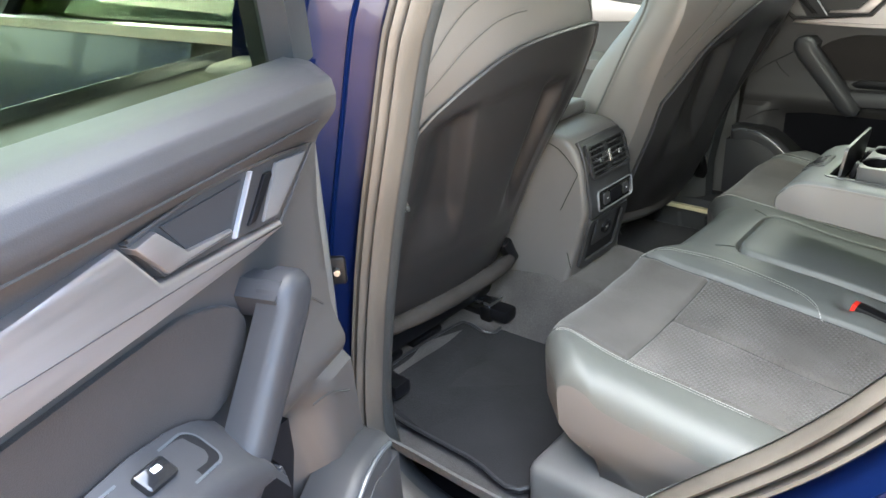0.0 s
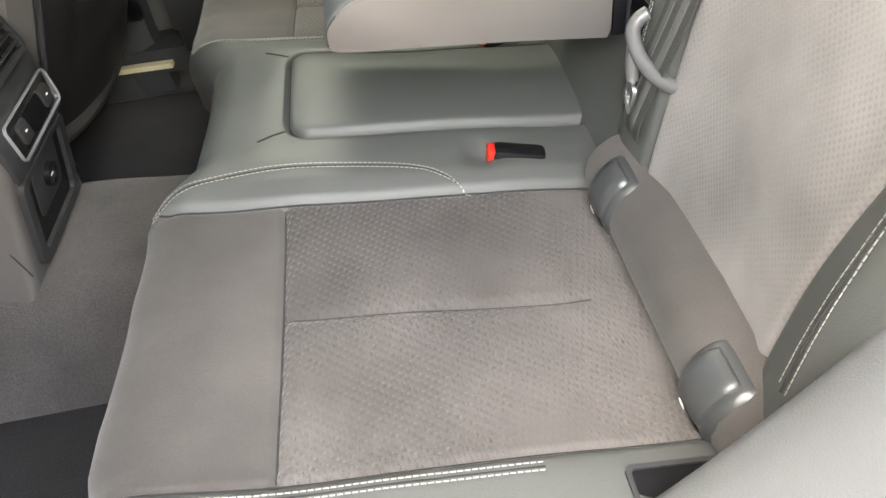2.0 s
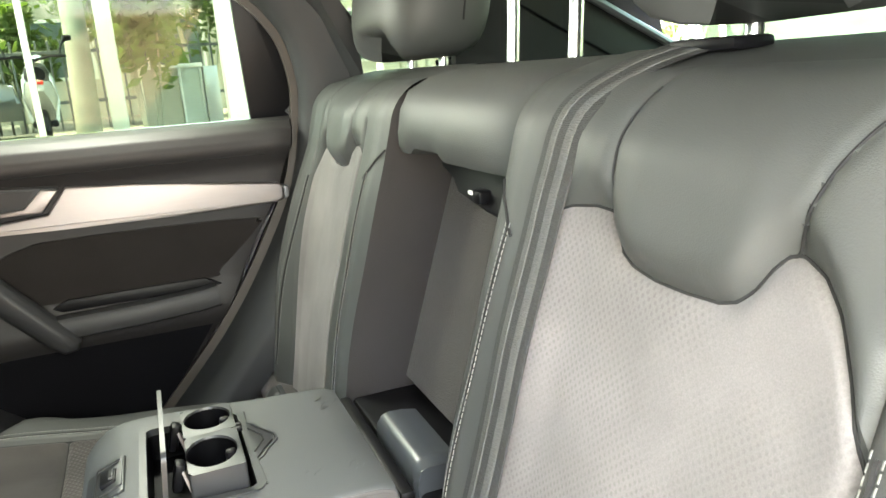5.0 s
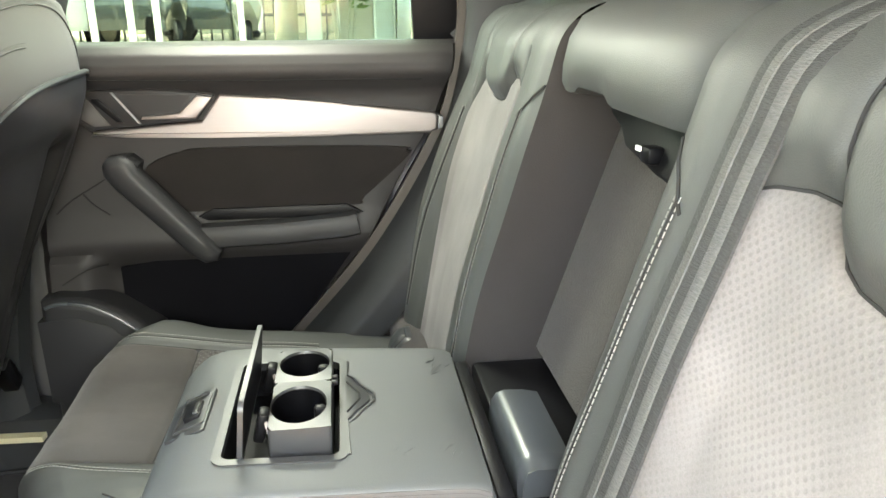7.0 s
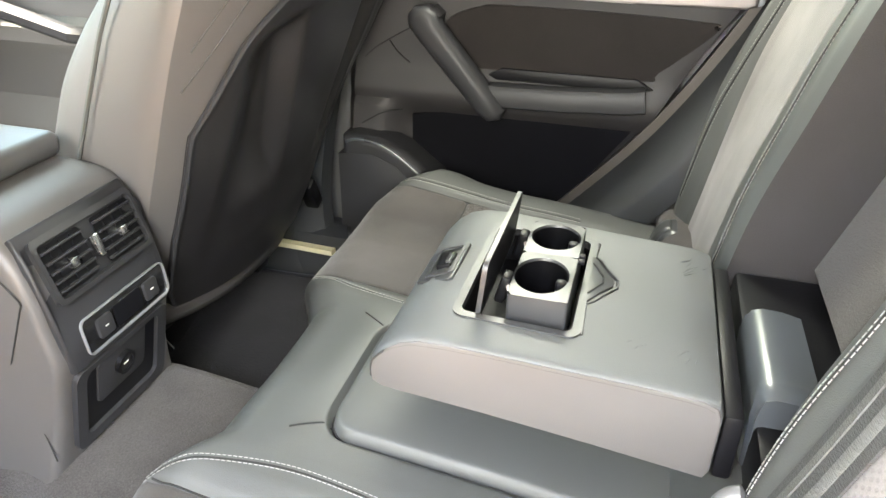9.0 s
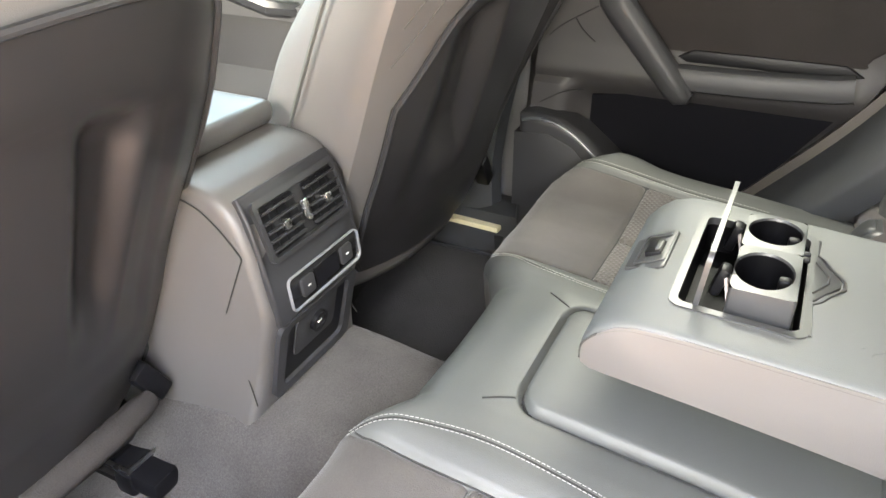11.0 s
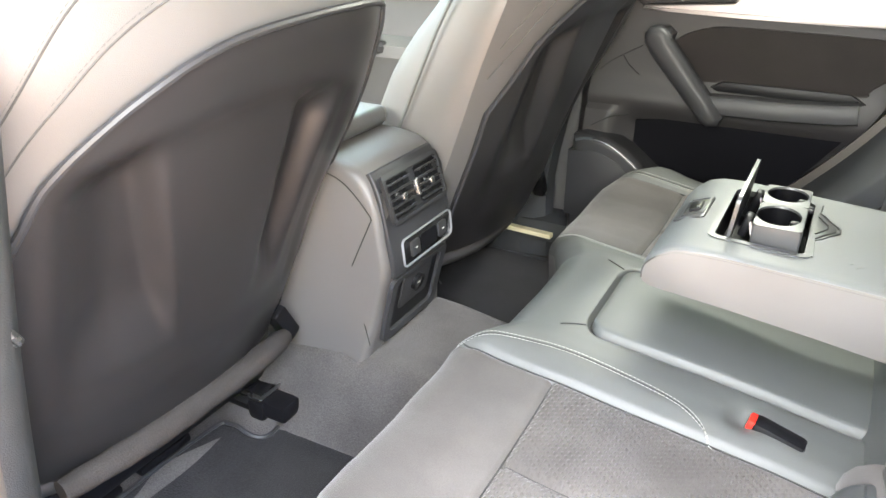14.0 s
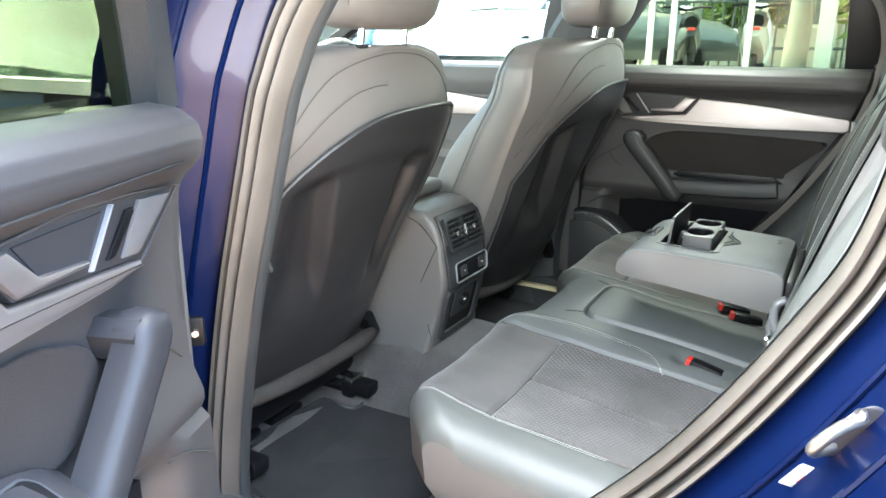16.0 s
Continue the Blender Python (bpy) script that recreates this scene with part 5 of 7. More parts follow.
def rear_door(s, lab):
    """A rear door, built closed: inner card, trims, pull handle, speaker, window frame, pane and outer skin."""
    P = door_map(s)
    d = thing("rear_door", (-0.75, s * 0.90, 0.45), lab, "car door", "rear doors")
    zr = [0.42, 0.52, 0.62, 0.735, 0.86, 1.02, 1.11, 1.20, 1.252]
    ar = [-0.42, -0.34, -0.25, -0.137, -0.045, 0.045, 0.100, 0.132, 0.139]
    zf, af = [0.42, 0.90, 1.15, 1.252], [-0.66, -0.64, -0.645, -0.66]
    zd = [.42, .56, .62, .66, .69, .84, .875, .90, .95, 1.06, 1.085, 1.10, 1.165, 1.178, 1.19, 1.21, 1.232, 1.246, 1.252]
    dd = [.0, .03, .03, .01, -.02, -.02, .015, .03, .012, .012, .012, .014, .020, .030, .046, .052, .045, .025, -.02]
    card = Shape()
    rows = []
    for z in list(np.linspace(0.42, 1.14, 60)) + list(np.linspace(1.145, 1.252, 36)):
        a0, a1 = interp(z, zf, af), interp(z, zr, ar)
        dep = sum(interp(min(1.252, z + o), zd, dd) for o in (-0.012, -0.008, -0.004, 0.0, 0.004, 0.008, 0.012)) / 7 if z < 1.215 else interp(z, zd, dd)
        row = []
        for k in range(41):
            q = k / 40
            e = sstep(q, 0, 0.04) * sstep(1 - q, 0, 0.03)
            dk = dep
            if z < 0.88:
                dk = dep + (0.03 - dep) * (1 - sstep(a0 + (a1 - a0) * q, -0.56, -0.50)) * (z > 0.62)
            row.append(P(a0 + (a1 - a0) * q, z, dk * e - 0.03 * (1 - e)))
        rows.append(row)
    card.grid(rows)
    part("door_card", card, DOOR_CARD, d, "soft grey moulded door card")
    # a flat black sheet here stands in for the pocket's shaded hollow
    part("pocket_shade_panel", Shape().plate([(-0.50, 0.80), (-0.47, 0.70), (-0.26, 0.692), (-0.19, 0.70), (-0.075, 0.862), (-0.40, 0.866), (-0.50, 0.85)], P, -0.012, 0.0), POCKET_SHADE, d, "flat black panel painting the shade in the door pocket")
    alu = [(-0.506, 1.099), (-0.45, 1.096), (-0.30, 1.092), (-0.10, 1.090), (0.075, 1.091), (0.090, 1.097), (0.090, 1.122), (0.082, 1.128), (-0.08, 1.146), (-0.20, 1.158), (-0.288, 1.166), (-0.322, 1.121), (-0.502, 1.107)]
    part("trim_strip", Shape().plate(alu, P, 0.033, 0.005, 3), ALU, d, "brushed aluminium trim strip")
    part("strip_end", Shape().plate([(0.091, 1.096), (0.100, 1.10), (0.100, 1.119), (0.091, 1.123)], P, 0.030, 0.003), GREY_PLASTIC, d)
    cloth = [(-0.40, 0.965), (-0.432, 1.01), (-0.43, 1.035), (-0.41, 1.052), (-0.37, 1.066), (-0.32, 1.072), (-0.1, 1.070), (0.03, 1.064), (0.038, 1.058), (0.037, 1.048), (-0.045, 0.975), (-0.075, 0.957), (-0.34, 0.957)]
    part("cloth_insert", Shape().plate(spline(cloth, 4, True), P, 0.019, 0.004), DOOR_SUEDE, d, "dark suede door insert")
    hb = [(-0.296, 1.166), (-0.330, 1.122), (-0.498, 1.109), (-0.580, 1.168), (-0.50, 1.173), (-0.40, 1.176)]
    part("handle_bezel", Shape().plate(hb, P, 0.029, 0.002), PLASTIC, d, "dark door handle bezel")
    part("bezel_rim", Shape().tube([P(a, b, 0.0305) for a, b in ((-0.502, 1.104), (-0.583, 1.168), (-0.50, 1.1745), (-0.40, 1.1775), (-0.298, 1.168))], 0.0018, 6), DOOR_CARD, d)
    part("handle_cup", Shape().plate([(-0.335, 1.166), (-0.360, 1.134), (-0.42, 1.128), (-0.450, 1.168)], P, 0.031, 0.0), PLASTIC, d)
    part("inner_handle", Shape().plate([(-0.298, 1.162), (-0.325, 1.166), (-0.356, 1.136), (-0.418, 1.131), (-0.420, 1.126), (-0.330, 1.126)], P, 0.036, 0.003), ALU, d, "bright inner door handle")
    part("bezel_bar", Shape().plate([(-0.422, 1.119), (-0.4255, 1.119), (-0.4655, 1.172), (-0.462, 1.172)], P, 0.034, 0.001), SATIN, d, "satin bar beside the handle")
    part("lock_rocker", Shape().plate([(-0.448, 1.122), (-0.460, 1.122), (-0.464, 1.126), (-0.498, 1.158), (-0.497, 1.162), (-0.486, 1.162), (-0.482, 1.158)], P, 0.0325, 0.001), PLASTIC_BLACK, d)
    part("tweeter_grille", Shape().plate([(-0.472, 1.117), (-0.498, 1.115), (-0.566, 1.163), (-0.508, 1.167)], P, 0.0325, 0.001), PLASTIC_SOFT, d, "fine mesh tweeter grille")
    # pull handle: an angled grab bar standing off the card
    rod = [(-0.478, 1.066), (-0.455, 1.070), (-0.436, 1.060), (-0.430, 1.043), (-0.330, 0.925), (-0.305, 0.893), (-0.312, 0.876), (-0.335, 0.872), (-0.355, 0.886), (-0.470, 1.012), (-0.486, 1.035), (-0.487, 1.054)]
    bar = Shape().plate(rod, lambda a, b, e: P(a, b, 0.036 + e), 0.038, 0.016, 4)
    bar.plate([(-0.482, 1.050), (-0.470, 1.064), (-0.445, 1.066), (-0.430, 1.052), (-0.436, 1.028), (-0.462, 1.012)], P, 0.060, 0.0)
    bar.plate([(-0.345, 0.905), (-0.318, 0.912), (-0.306, 0.893), (-0.315, 0.878), (-0.338, 0.876), (-0.352, 0.888)], P, 0.050, 0.0)
    part("pull_handle", bar, PLASTIC, d, "angled dark grab handle", sharp=42)
    led = Shape()
    path = [P(a, b, 0.028) for a, b in ((-0.34, 0.915), (-0.2, 0.918), (-0.09, 0.925), (-0.06, 0.930))]
    led.sweep(path, [(0.018, 0.0), (0.022, 0.016), (0.016, 0.028), (-0.010, 0.030), (-0.020, 0.024), (-0.022, 0.0)], (0, -s, 0))
    part("armrest_ledge", led, PLASTIC, d, "padded door armrest")
    part("armrest_slot", Shape().plate([(-0.345, 0.948), (-0.32, 0.962), (-0.08, 0.962), (-0.05, 0.945), (-0.08, 0.94), (-0.33, 0.94)], P, 0.024, 0.002), PLASTIC_BLACK, d)
    if s < 0:
        def pod_top(a):
            return interp(a, [-0.375, -0.355, -0.33, -0.30, -0.25, -0.18, -0.10], [0.925, 0.955, 0.974, 0.986, 0.994, 0.994, 0.980])

        def on_pod(a, w, e):
            """a along the door, w down the sloping top, e outward."""
            return P(a, pod_top(a) + 0.002 - 0.55 * w + 0.84 * e, 0.024 + 0.84 * w + 0.54 * e)

        pod = Shape().grid([[P(a, pod_top(a) + zo if zo > -0.06 else 0.90, dp) for dp, zo in ((0.012, -0.012), (0.018, -0.002), (0.024, 0.002), (0.074, -0.031), (0.082, -0.040), (0.084, -0.052), (0.078, -0.1), (0.012, -0.1))] for a in np.linspace(-0.374, -0.09, 30)], close_v=True, caps=True)
        sw = part("switch_pod", pod, PLASTIC, d, "dark window switch pod on the armrest")
        part("switch_tray", Shape().plate(rrect(-0.250, 0.030, 0.125, 0.040, 0.012), on_pod, 0.0012, 0.0), PLASTIC_BLACK, sw)
        part("tray_edge", Shape().ring(rrect(-0.250, 0.030, 0.130, 0.045, 0.0145), rrect(-0.250, 0.030, 0.125, 0.040, 0.012), on_pod, 0.0, 0.0018), HINGE_GREY, sw, "thin satin edge")
        part("window_switch", Shape().plate(rrect(-0.252, 0.026, 0.034, 0.022, 0.004), on_pod, 0.0075, 0.003), GLOSS_BLACK, sw, "glossy black window switch")
        part("switch_mark", Shape().plate(rrect(-0.254, 0.024, 0.009, 0.005, 0.001), on_pod, 0.0080, 0.0), WHITE_PLASTIC, sw)
    # storage bin with speaker at the front foot of the card
    lw = -0.065 if s < 0 else 0.0
    sp = [(-0.625, 0.815), (-0.60, 0.822), (-0.545, 0.818), (-0.495, 0.795), (-0.43, 0.745), (-0.40, 0.66), (-0.40, 0.56), (-0.625, 0.56)]
    bn = part("speaker_bin", Shape().plate([(a, b + lw) for a, b in sp], P, 0.075, 0.02, 4), PLASTIC, d, "moulded speaker housing")
    edge = Shape().tube([P(a, b + lw, 0.072) for a, b in spline([(-0.615, 0.805), (-0.59, 0.812), (-0.55, 0.808), (-0.505, 0.786), (-0.445, 0.738)], 6)], 0.0035, 8)
    part("bright_edge", edge, HINGE_GREY, bn, "thin satin edge")
    part("speaker_grille", Shape().plate([(-0.63, 0.78 + lw), (-0.56, 0.785 + lw), (-0.51, 0.765 + lw), (-0.455, 0.71 + lw), (-0.44, 0.62), (-0.63, 0.62)], P, 0.0765, 0.001), PLASTIC, bn)
    dk = Shape().tube([P(a, b, 0.0128) for a, b in spline([(-0.59, 0.96), (-0.56, 0.985), (-0.50, 1.02)], 5)], 0.0014, 5)
    dk.tube([P(a, b, 0.0135) for a, b in spline([(-0.54, 0.995), (-0.525, 0.975), (-0.50, 0.955)], 6)], 0.0014, 5)
    dk.tube([P(a, b, 0.047) for a, b in ((-0.575, 1.195), (-0.3, 1.190), (0.06, 1.188))], 0.0012, 5)
    dk.tube([P(a, b, 0.031) for a, b in spline([(-0.595, 0.832), (-0.55, 0.858), (-0.51, 0.868)], 5)], 0.0014, 5)
    part("joint", dk, PIPING, d)
    # window frame, quarter panel and pane
    fr = Shape()
    loop = spline([(-0.655, 1.24), (-0.60, 1.40), (-0.535, 1.52), (-0.47, 1.56), (-0.2, 1.578), (0.02, 1.56), (0.16, 1.50), (0.26, 1.40), (0.20, 1.30), (0.142, 1.24)], 5)
    path = [(a, s * (0.735 - 0.16 * (b - 1.25)), b) for a, b in loop]
    fr.sweep(path, [(-0.022, -0.03), (0.026, -0.03), (0.03, 0.0), (0.026, 0.025), (-0.018, 0.025)], (0, -s, 0))
    part("window_frame", fr, TRIM_GREY, d, "dark window frame")
    wp = lambda a, b, c: (a, s * (0.745 - 0.16 * (b - 1.25) - c), b)
    part("quarter_panel", Shape().plate([(0.055, 1.24), (0.145, 1.24), (0.245, 1.40), (0.05, 1.555), (0.035, 1.555)], wp, 0.012, 0.003), PLASTIC_BLACK, d, "black quarter panel")
    pane = part("window_pane", Shape().plate([(-0.65, 1.235), (0.06, 1.235), (0.045, 1.56), (-0.50, 1.565), (-0.56, 1.50)], wp, 0.004, 0.0), GLASS, d, "tinted door glass", smooth=False)
    pane.visible_shadow = False
    # painted outer skin and door edges
    sk = Shape()
    rows = []
    for z in np.linspace(0.40, 1.232, 28):
        yo = body_y(z)
        a0, a1 = interp(z, [0.40, 1.2], [-0.745, -0.735]), interp(z, zr, ar) + 0.075
        rows.append([(a0, s * (yo - 0.13), z), (a0 - 0.004, s * (yo - 0.012), z)] + [(a0 + (a1 - a0) * q, s * yo, z) for q in np.linspace(0.01, 0.99, 12)] + [(a1, s * (yo - 0.015), z), (a1 - 0.02, s * (yo - 0.11), z)])
    sk.grid(rows)
    part("outer_skin", sk, PAINT, d, "glossy dark blue painted outer skin")
    hg = Shape().box((-0.685, s * 0.80, 0.83), (0.09, 0.11, 0.82), 0.02, 3)
    part("door_frame", hg, PLASTIC_SOFT, d, "grey hinge-side door edge")
    part("belt_moulding", Shape().sweep([(a, s * (body_y(1.235) + 0.002), 1.232) for a in np.linspace(-0.73, 0.17, 12)], [(-0.006, -0.01), (0.006, -0.008), (0.007, 0.012), (-0.004, 0.014)], (0, 0, 1)), CHROME, d, "bright window moulding")
    lg = Shape().grid([[(a, s * y, z) for a in np.linspace(-0.73, 0.17, 8)] for y, z in ((body_y(1.235) - 0.002, 1.232), (0.80, 1.228), (0.76, 1.215))])
    part("belt_ledge", lg, PLASTIC_BLACK, d)
    oh = Shape().tube(spline([(-0.02, s * (body_y(1.0) + 0.0), 1.03), (-0.02, s * (body_y(1.0) + 0.04), 1.03), (0.09, s * (body_y(1.0) + 0.042), 1.035), (0.10, s * (body_y(1.0) + 0.0), 1.035)], 5), 0.012, 10)
    part("outer_handle", oh, PAINT, d)
    return d


def body_y(z):
    """Half breadth of the painted body at a height."""
    return interp(z, [0.25, 0.40, 0.55, 0.80, 1.0, 1.12, 1.20, 1.25], [0.86, 0.90, 0.925, 0.93, 0.925, 0.905, 0.88, 0.865])


rear_door(1, "closed rear door with suede insert and aluminium trim strip")
near = rear_door(-1, "open rear door with aluminium trim and dark grab handle")
near.matrix_basis = pose(-0.806, -0.863, 0.449, 0, 0, -69.8)


# ---- door opening: seal, painted jamb ----
LOOP = [(-0.43, 1.50), (-0.545, 1.37), (-0.595, 1.25), (-0.635, 1.12), (-0.685, 0.95), (-0.72, 0.80), (-0.745, 0.66), (-0.755, 0.55), (-0.735, 0.46), (-0.67, 0.415),
        (-0.55, 0.40), (-0.42, 0.44), (-0.30, 0.535), (-0.165, 0.69), (-0.05, 0.82), (0.025, 0.925), (0.095, 1.045), (0.135, 1.13), (0.158, 1.24), (0.16, 1.33), (0.125, 1.43), (0.03, 1.515), (-0.12, 1.555), (-0.30, 1.558)]


def opening(s):
    lp = spline(LOOP, 6, True)
    n = len(lp)
    nor = []
    for i in range(n):
        t = np.array(lp[(i + 1) % n]) - np.array(lp[i - 1])
        t /= np.linalg.norm(t)
        nor.append(np.array((-t[1], t[0])) * -1)
    cen = np.array((-0.3, 1.0))
    nor = [v if v @ (np.array(p) - cen) > 0 else -v for v, p in zip(nor, lp)]

    def ring(off, y):
        return [(p[0] + v[0] * off, s * (y - 0.16 * max(0, p[1] - 1.25)), p[1] + v[1] * off) for p, v in zip(lp, nor)]

    # ribbed rubber seal
    sec = [(-0.034, .690), (-0.033, .712), (-0.029, .724), (-0.023, .730), (-0.017, .727), (-0.0125, .718), (-0.011, .704), (-0.009, .718), (-0.004, .730), (0.003, .735), (0.009, .731), (0.0125, .720), (0.014, .704), (0.016, .720), (0.021, .731), (0.027, .733), (0.032, .727), (0.036, .714), (0.037, .70), (0.02, .69)]
    sh = Shape().grid([ring(o * (0.64 if s < 0 else 1.0) + (0.005 if s < 0 else 0.0), y) for o, y in sec], close_u=True, close_v=True)
    solo("door_seal", sh, RUBBER, "grey-brown ribbed rubber door seal round the opening", "seal", "door seals", "structure")
    jm = Shape().grid([ring(o, y) for o, y in ((0.030, .712), (0.042, .722), (0.055, .742), (0.075, .765), (0.098, .80), (0.112, .84), (0.118, .872), (0.132, .888))], close_v=True)
    j = solo("door_jamb", jm, PAINT, "dark blue painted door jamb with welded folds", "car body", "door jambs", "structure")
    fold = Shape()
    for o, y in ((0.060, .752), (0.098, .803)):
        r = ring(o, y)
        fold.tube(r + r[:1], 0.004, 6)
    part("jamb_fold", fold, PAINT, j)
    def lip(o, y, o2, y2):
        """The trim reaches further in beside the bench."""
        out = []
        for p, q, r in zip(lp, ring(o, y), ring(o2, y2)):
            k = sstep(p[0], -0.30, -0.12) * (1 - sstep(p[1], 1.02, 1.16))
            out.append(tuple(a + (b - a) * k for a, b in zip(q, r)))
        return out

    tr = Shape().grid([lip(*v) for v in ((-0.0195, .697, -0.0195, .697), (-0.021, .688, -0.017, .690), (-0.018, .672, -0.008, .665), (-0.002, .655, 0.006, .635), (0.02, .650, 0.018, .612), (0.035, .648, 0.028, .602), (0.05, .645, 0.038, .598), (0.10, .64, 0.08, .600))], close_v=True)
    m = len(lp)
    skip = set()
    if s < 0:
        skip = {i for i in range(m) if 0.47 < lp[i][1] < 0.62 and lp[i][0] > -0.56}
    tr.f = [f for f in tr.f if not any((q % m) in skip for q in f)]
    # near rear half takes the lit colour, the rest stays dark
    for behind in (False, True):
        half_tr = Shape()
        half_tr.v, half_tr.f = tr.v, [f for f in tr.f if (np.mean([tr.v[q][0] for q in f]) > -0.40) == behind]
        solo("pillar_trim", half_tr, TRIM_LIT if s < 0 and behind else TRIM_GREY, "grey inner trim beside the rear bench, lightened for the doorway light" if s < 0 and behind else "dark grey inner trim along the door opening", "trim", "pillar trims", "structure")
    return lp, nor


for s in (-1, 1):
    opening(s)
# hinge bolt and bracket on the near pillar, striker and labels on the rear jamb
hb = thing("check_strap_bolt", (-0.70, -0.79, 0.905), "black door hinge bracket with a steel bolt", "hinge")
part("bracket", Shape().box((-0.710, -0.796, 0.905), (0.050, 0.014, 0.046), 0.005, 2, Matrix.Rotation(radians(40), 4, "Z")), PLASTIC_BLACK, hb)
part("bolt", Shape().tube([(-0.704, -0.788, 0.906), (-0.690, -0.800, 0.906)], 0.0055, 6), STEEL, hb, "bare steel bolt head")
part("washer", Shape().tube([(-0.706, -0.786, 0.906), (-0.699, -0.792, 0.906)], 0.009, 16), HINGE_GREY, hb)
hk = thing("belt_bracket", (-0.675, -0.672, 1.0), "small bright steel bracket on the middle pillar", "bracket")
part("bracket_plate", Shape().box((-0.676, -0.672, 1.02), (0.010, 0.020, 0.050), 0.003), STEEL, hk)
part("bracket_pin", Shape().tube([(-0.672, -0.680, 1.005), (-0.662, -0.672, 0.985), (-0.664, -0.664, 0.970)], 0.005, 8), STEEL, hk)
st = thing("door_striker", (0.135, -0.765, 0.975), "bright steel door striker on the blue jamb", "striker")
on_jamb = lambda a, b, d: (0.136 + 0.55 * a - 0.55 * b - 0.5 * d, -0.774 - 0.42 * b - 0.8 * d, 0.972 + 0.83 * a + 0.30 * b)
part("striker_plate", Shape().plate(rrect(0.006, 0, 0.072, 0.042, 0.018), on_jamb, 0.005, 0.002), STRIKER, st)
part("striker_loop", Shape().tube([on_jamb(a, b, d) for a, b, d in spline([(-0.016, 0.0, 0.0), (-0.018, 0.002, 0.02), (-0.008, 0.004, 0.034), (0.014, 0.004, 0.034), (0.024, 0.002, 0.02), (0.022, 0.0, 0.0)], 6)], 0.0062, 10), STRIKER, st)
for o in (-0.018, 0.03):
    part("screw", Shape().tube([on_jamb(o, 0.008, 0.004), on_jamb(o, 0.008, 0.0085)], 0.006, 12), STEEL, st)
lb = thing("warning_label", (0.105, -0.78, 0.925), "small white label with a red mark on the blue jamb", "label")
on_lab = lambda a, b, d: (0.106 + 0.55 * a - 0.55 * b - 0.5 * d, -0.768 - 0.42 * b - 0.8 * d, 0.915 + 0.83 * a + 0.30 * b)
part("label_sheet", Shape().plate(rrect(0, 0, 0.032, 0.036, 0.003), on_lab, 0.0012, 0.0), WHITE_PLASTIC, lb)
part("label_mark", Shape().plate(rrect(-0.002, -0.006, 0.012, 0.005, 0.001), on_lab, 0.0018, 0.0), RED, lb)
# grey sill trims inside the doors, a pale strip under the driver seat
for s in (-1, 1):
    sl = Shape()
    sl.sweep([(x, s * y, z) for x, y, z in ((-1.6, 0.705, 0.545), (-1.0, 0.705, 0.555), (-0.78, 0.70, 0.57), (-0.62, 0.69, 0.575), (-0.50, 0.675, 0.58))], [(-0.05, -0.05), (0.05, -0.05), (0.045, 0.0), (0.02, 0.012), (-0.03, 0.010), (-0.048, -0.004)], (0, 0, 1))
    if s > 0:
        solo("sill_trim", sl, TRIM_GREY, "dark grey plastic sill trim inside the door", "trim", kind="structure")
solo("pale_strip", Shape().sweep([(-0.84, 0.642, 0.546), (-0.74, 0.639, 0.546), (-0.66, 0.635, 0.546)], [(-0.012, -0.006), (0.010, -0.006), (0.010, 0.005), (-0.008, 0.005)], (0, 0, 1)), PALE, "pale ivory plastic strip beside the driver seat", "strip")

# lining of the far middle pillar
bp = Shape()
rows = []
for z in np.linspace(0.47, 1.56, 16):
    xr = interp(z, [0.47, 0.66, 0.80, 0.95, 1.12, 1.25, 1.37, 1.56], [-0.67, -0.685, -0.665, -0.63, -0.58, -0.54, -0.49, -0.33])
    y = 0.655 - 0.16 * max(0, z - 1.25)
    rows.append([(xr, y + 0.035, z), (xr - 0.012, y + 0.012, z), (xr - 0.04, y, z), (xr - 0.14, y - 0.004, z), (xr - 0.22, y + 0.01, z), (xr - 0.25, y + 0.04, z)])
bp.grid(rows)
solo("middle_pillar_lining", bp, TRIM_GREY, "dark plastic lining of the middle pillar", "trim", kind="structure")

# ---- painted body round the cabin ----
car = thing("car_body", (-1.0, 0, 0.2), "dark blue metallic sport utility car body", "car")


def side_panel(name, s, x0, x1, z0=0.30, z1=1.25, n=20, crest=None):
    rows = []
    for z in np.linspace(z0, z1, 18):
        a0 = x0(z) if callable(x0) else x0
        a1 = x1(z) if callable(x1) else x1
        rows.append([(a0 + 0.004, s * (body_y(z) - 0.03), z)] + [(a0 + (a1 - a0) * q, s * (body_y(z) - 0.06 * max(0, (a0 + (a1 - a0) * q - 0.7) / 0.6) ** 2 - 0.08 * max(0, (-2.3 - a0 - (a1 - a0) * q) / 1.0) ** 2), z) for q in np.linspace(0.002, 1, n)])
    if crest:
        rows = [[(x, y, z0 + (z - z0) * (crest(x) - z0) / (z1 - z0)) for x, y, z in r] for r in rows]
    return part(name, Shape().grid(rows), PAINT, car)


def jamb_x(z):
    return interp(z, [0.30, 0.40, 0.55, 0.70, 0.82, 0.925, 1.045, 1.20, 1.25], [-0.33, -0.30, -0.17, -0.045, 0.06, 0.135, 0.21, 0.285, 0.295])


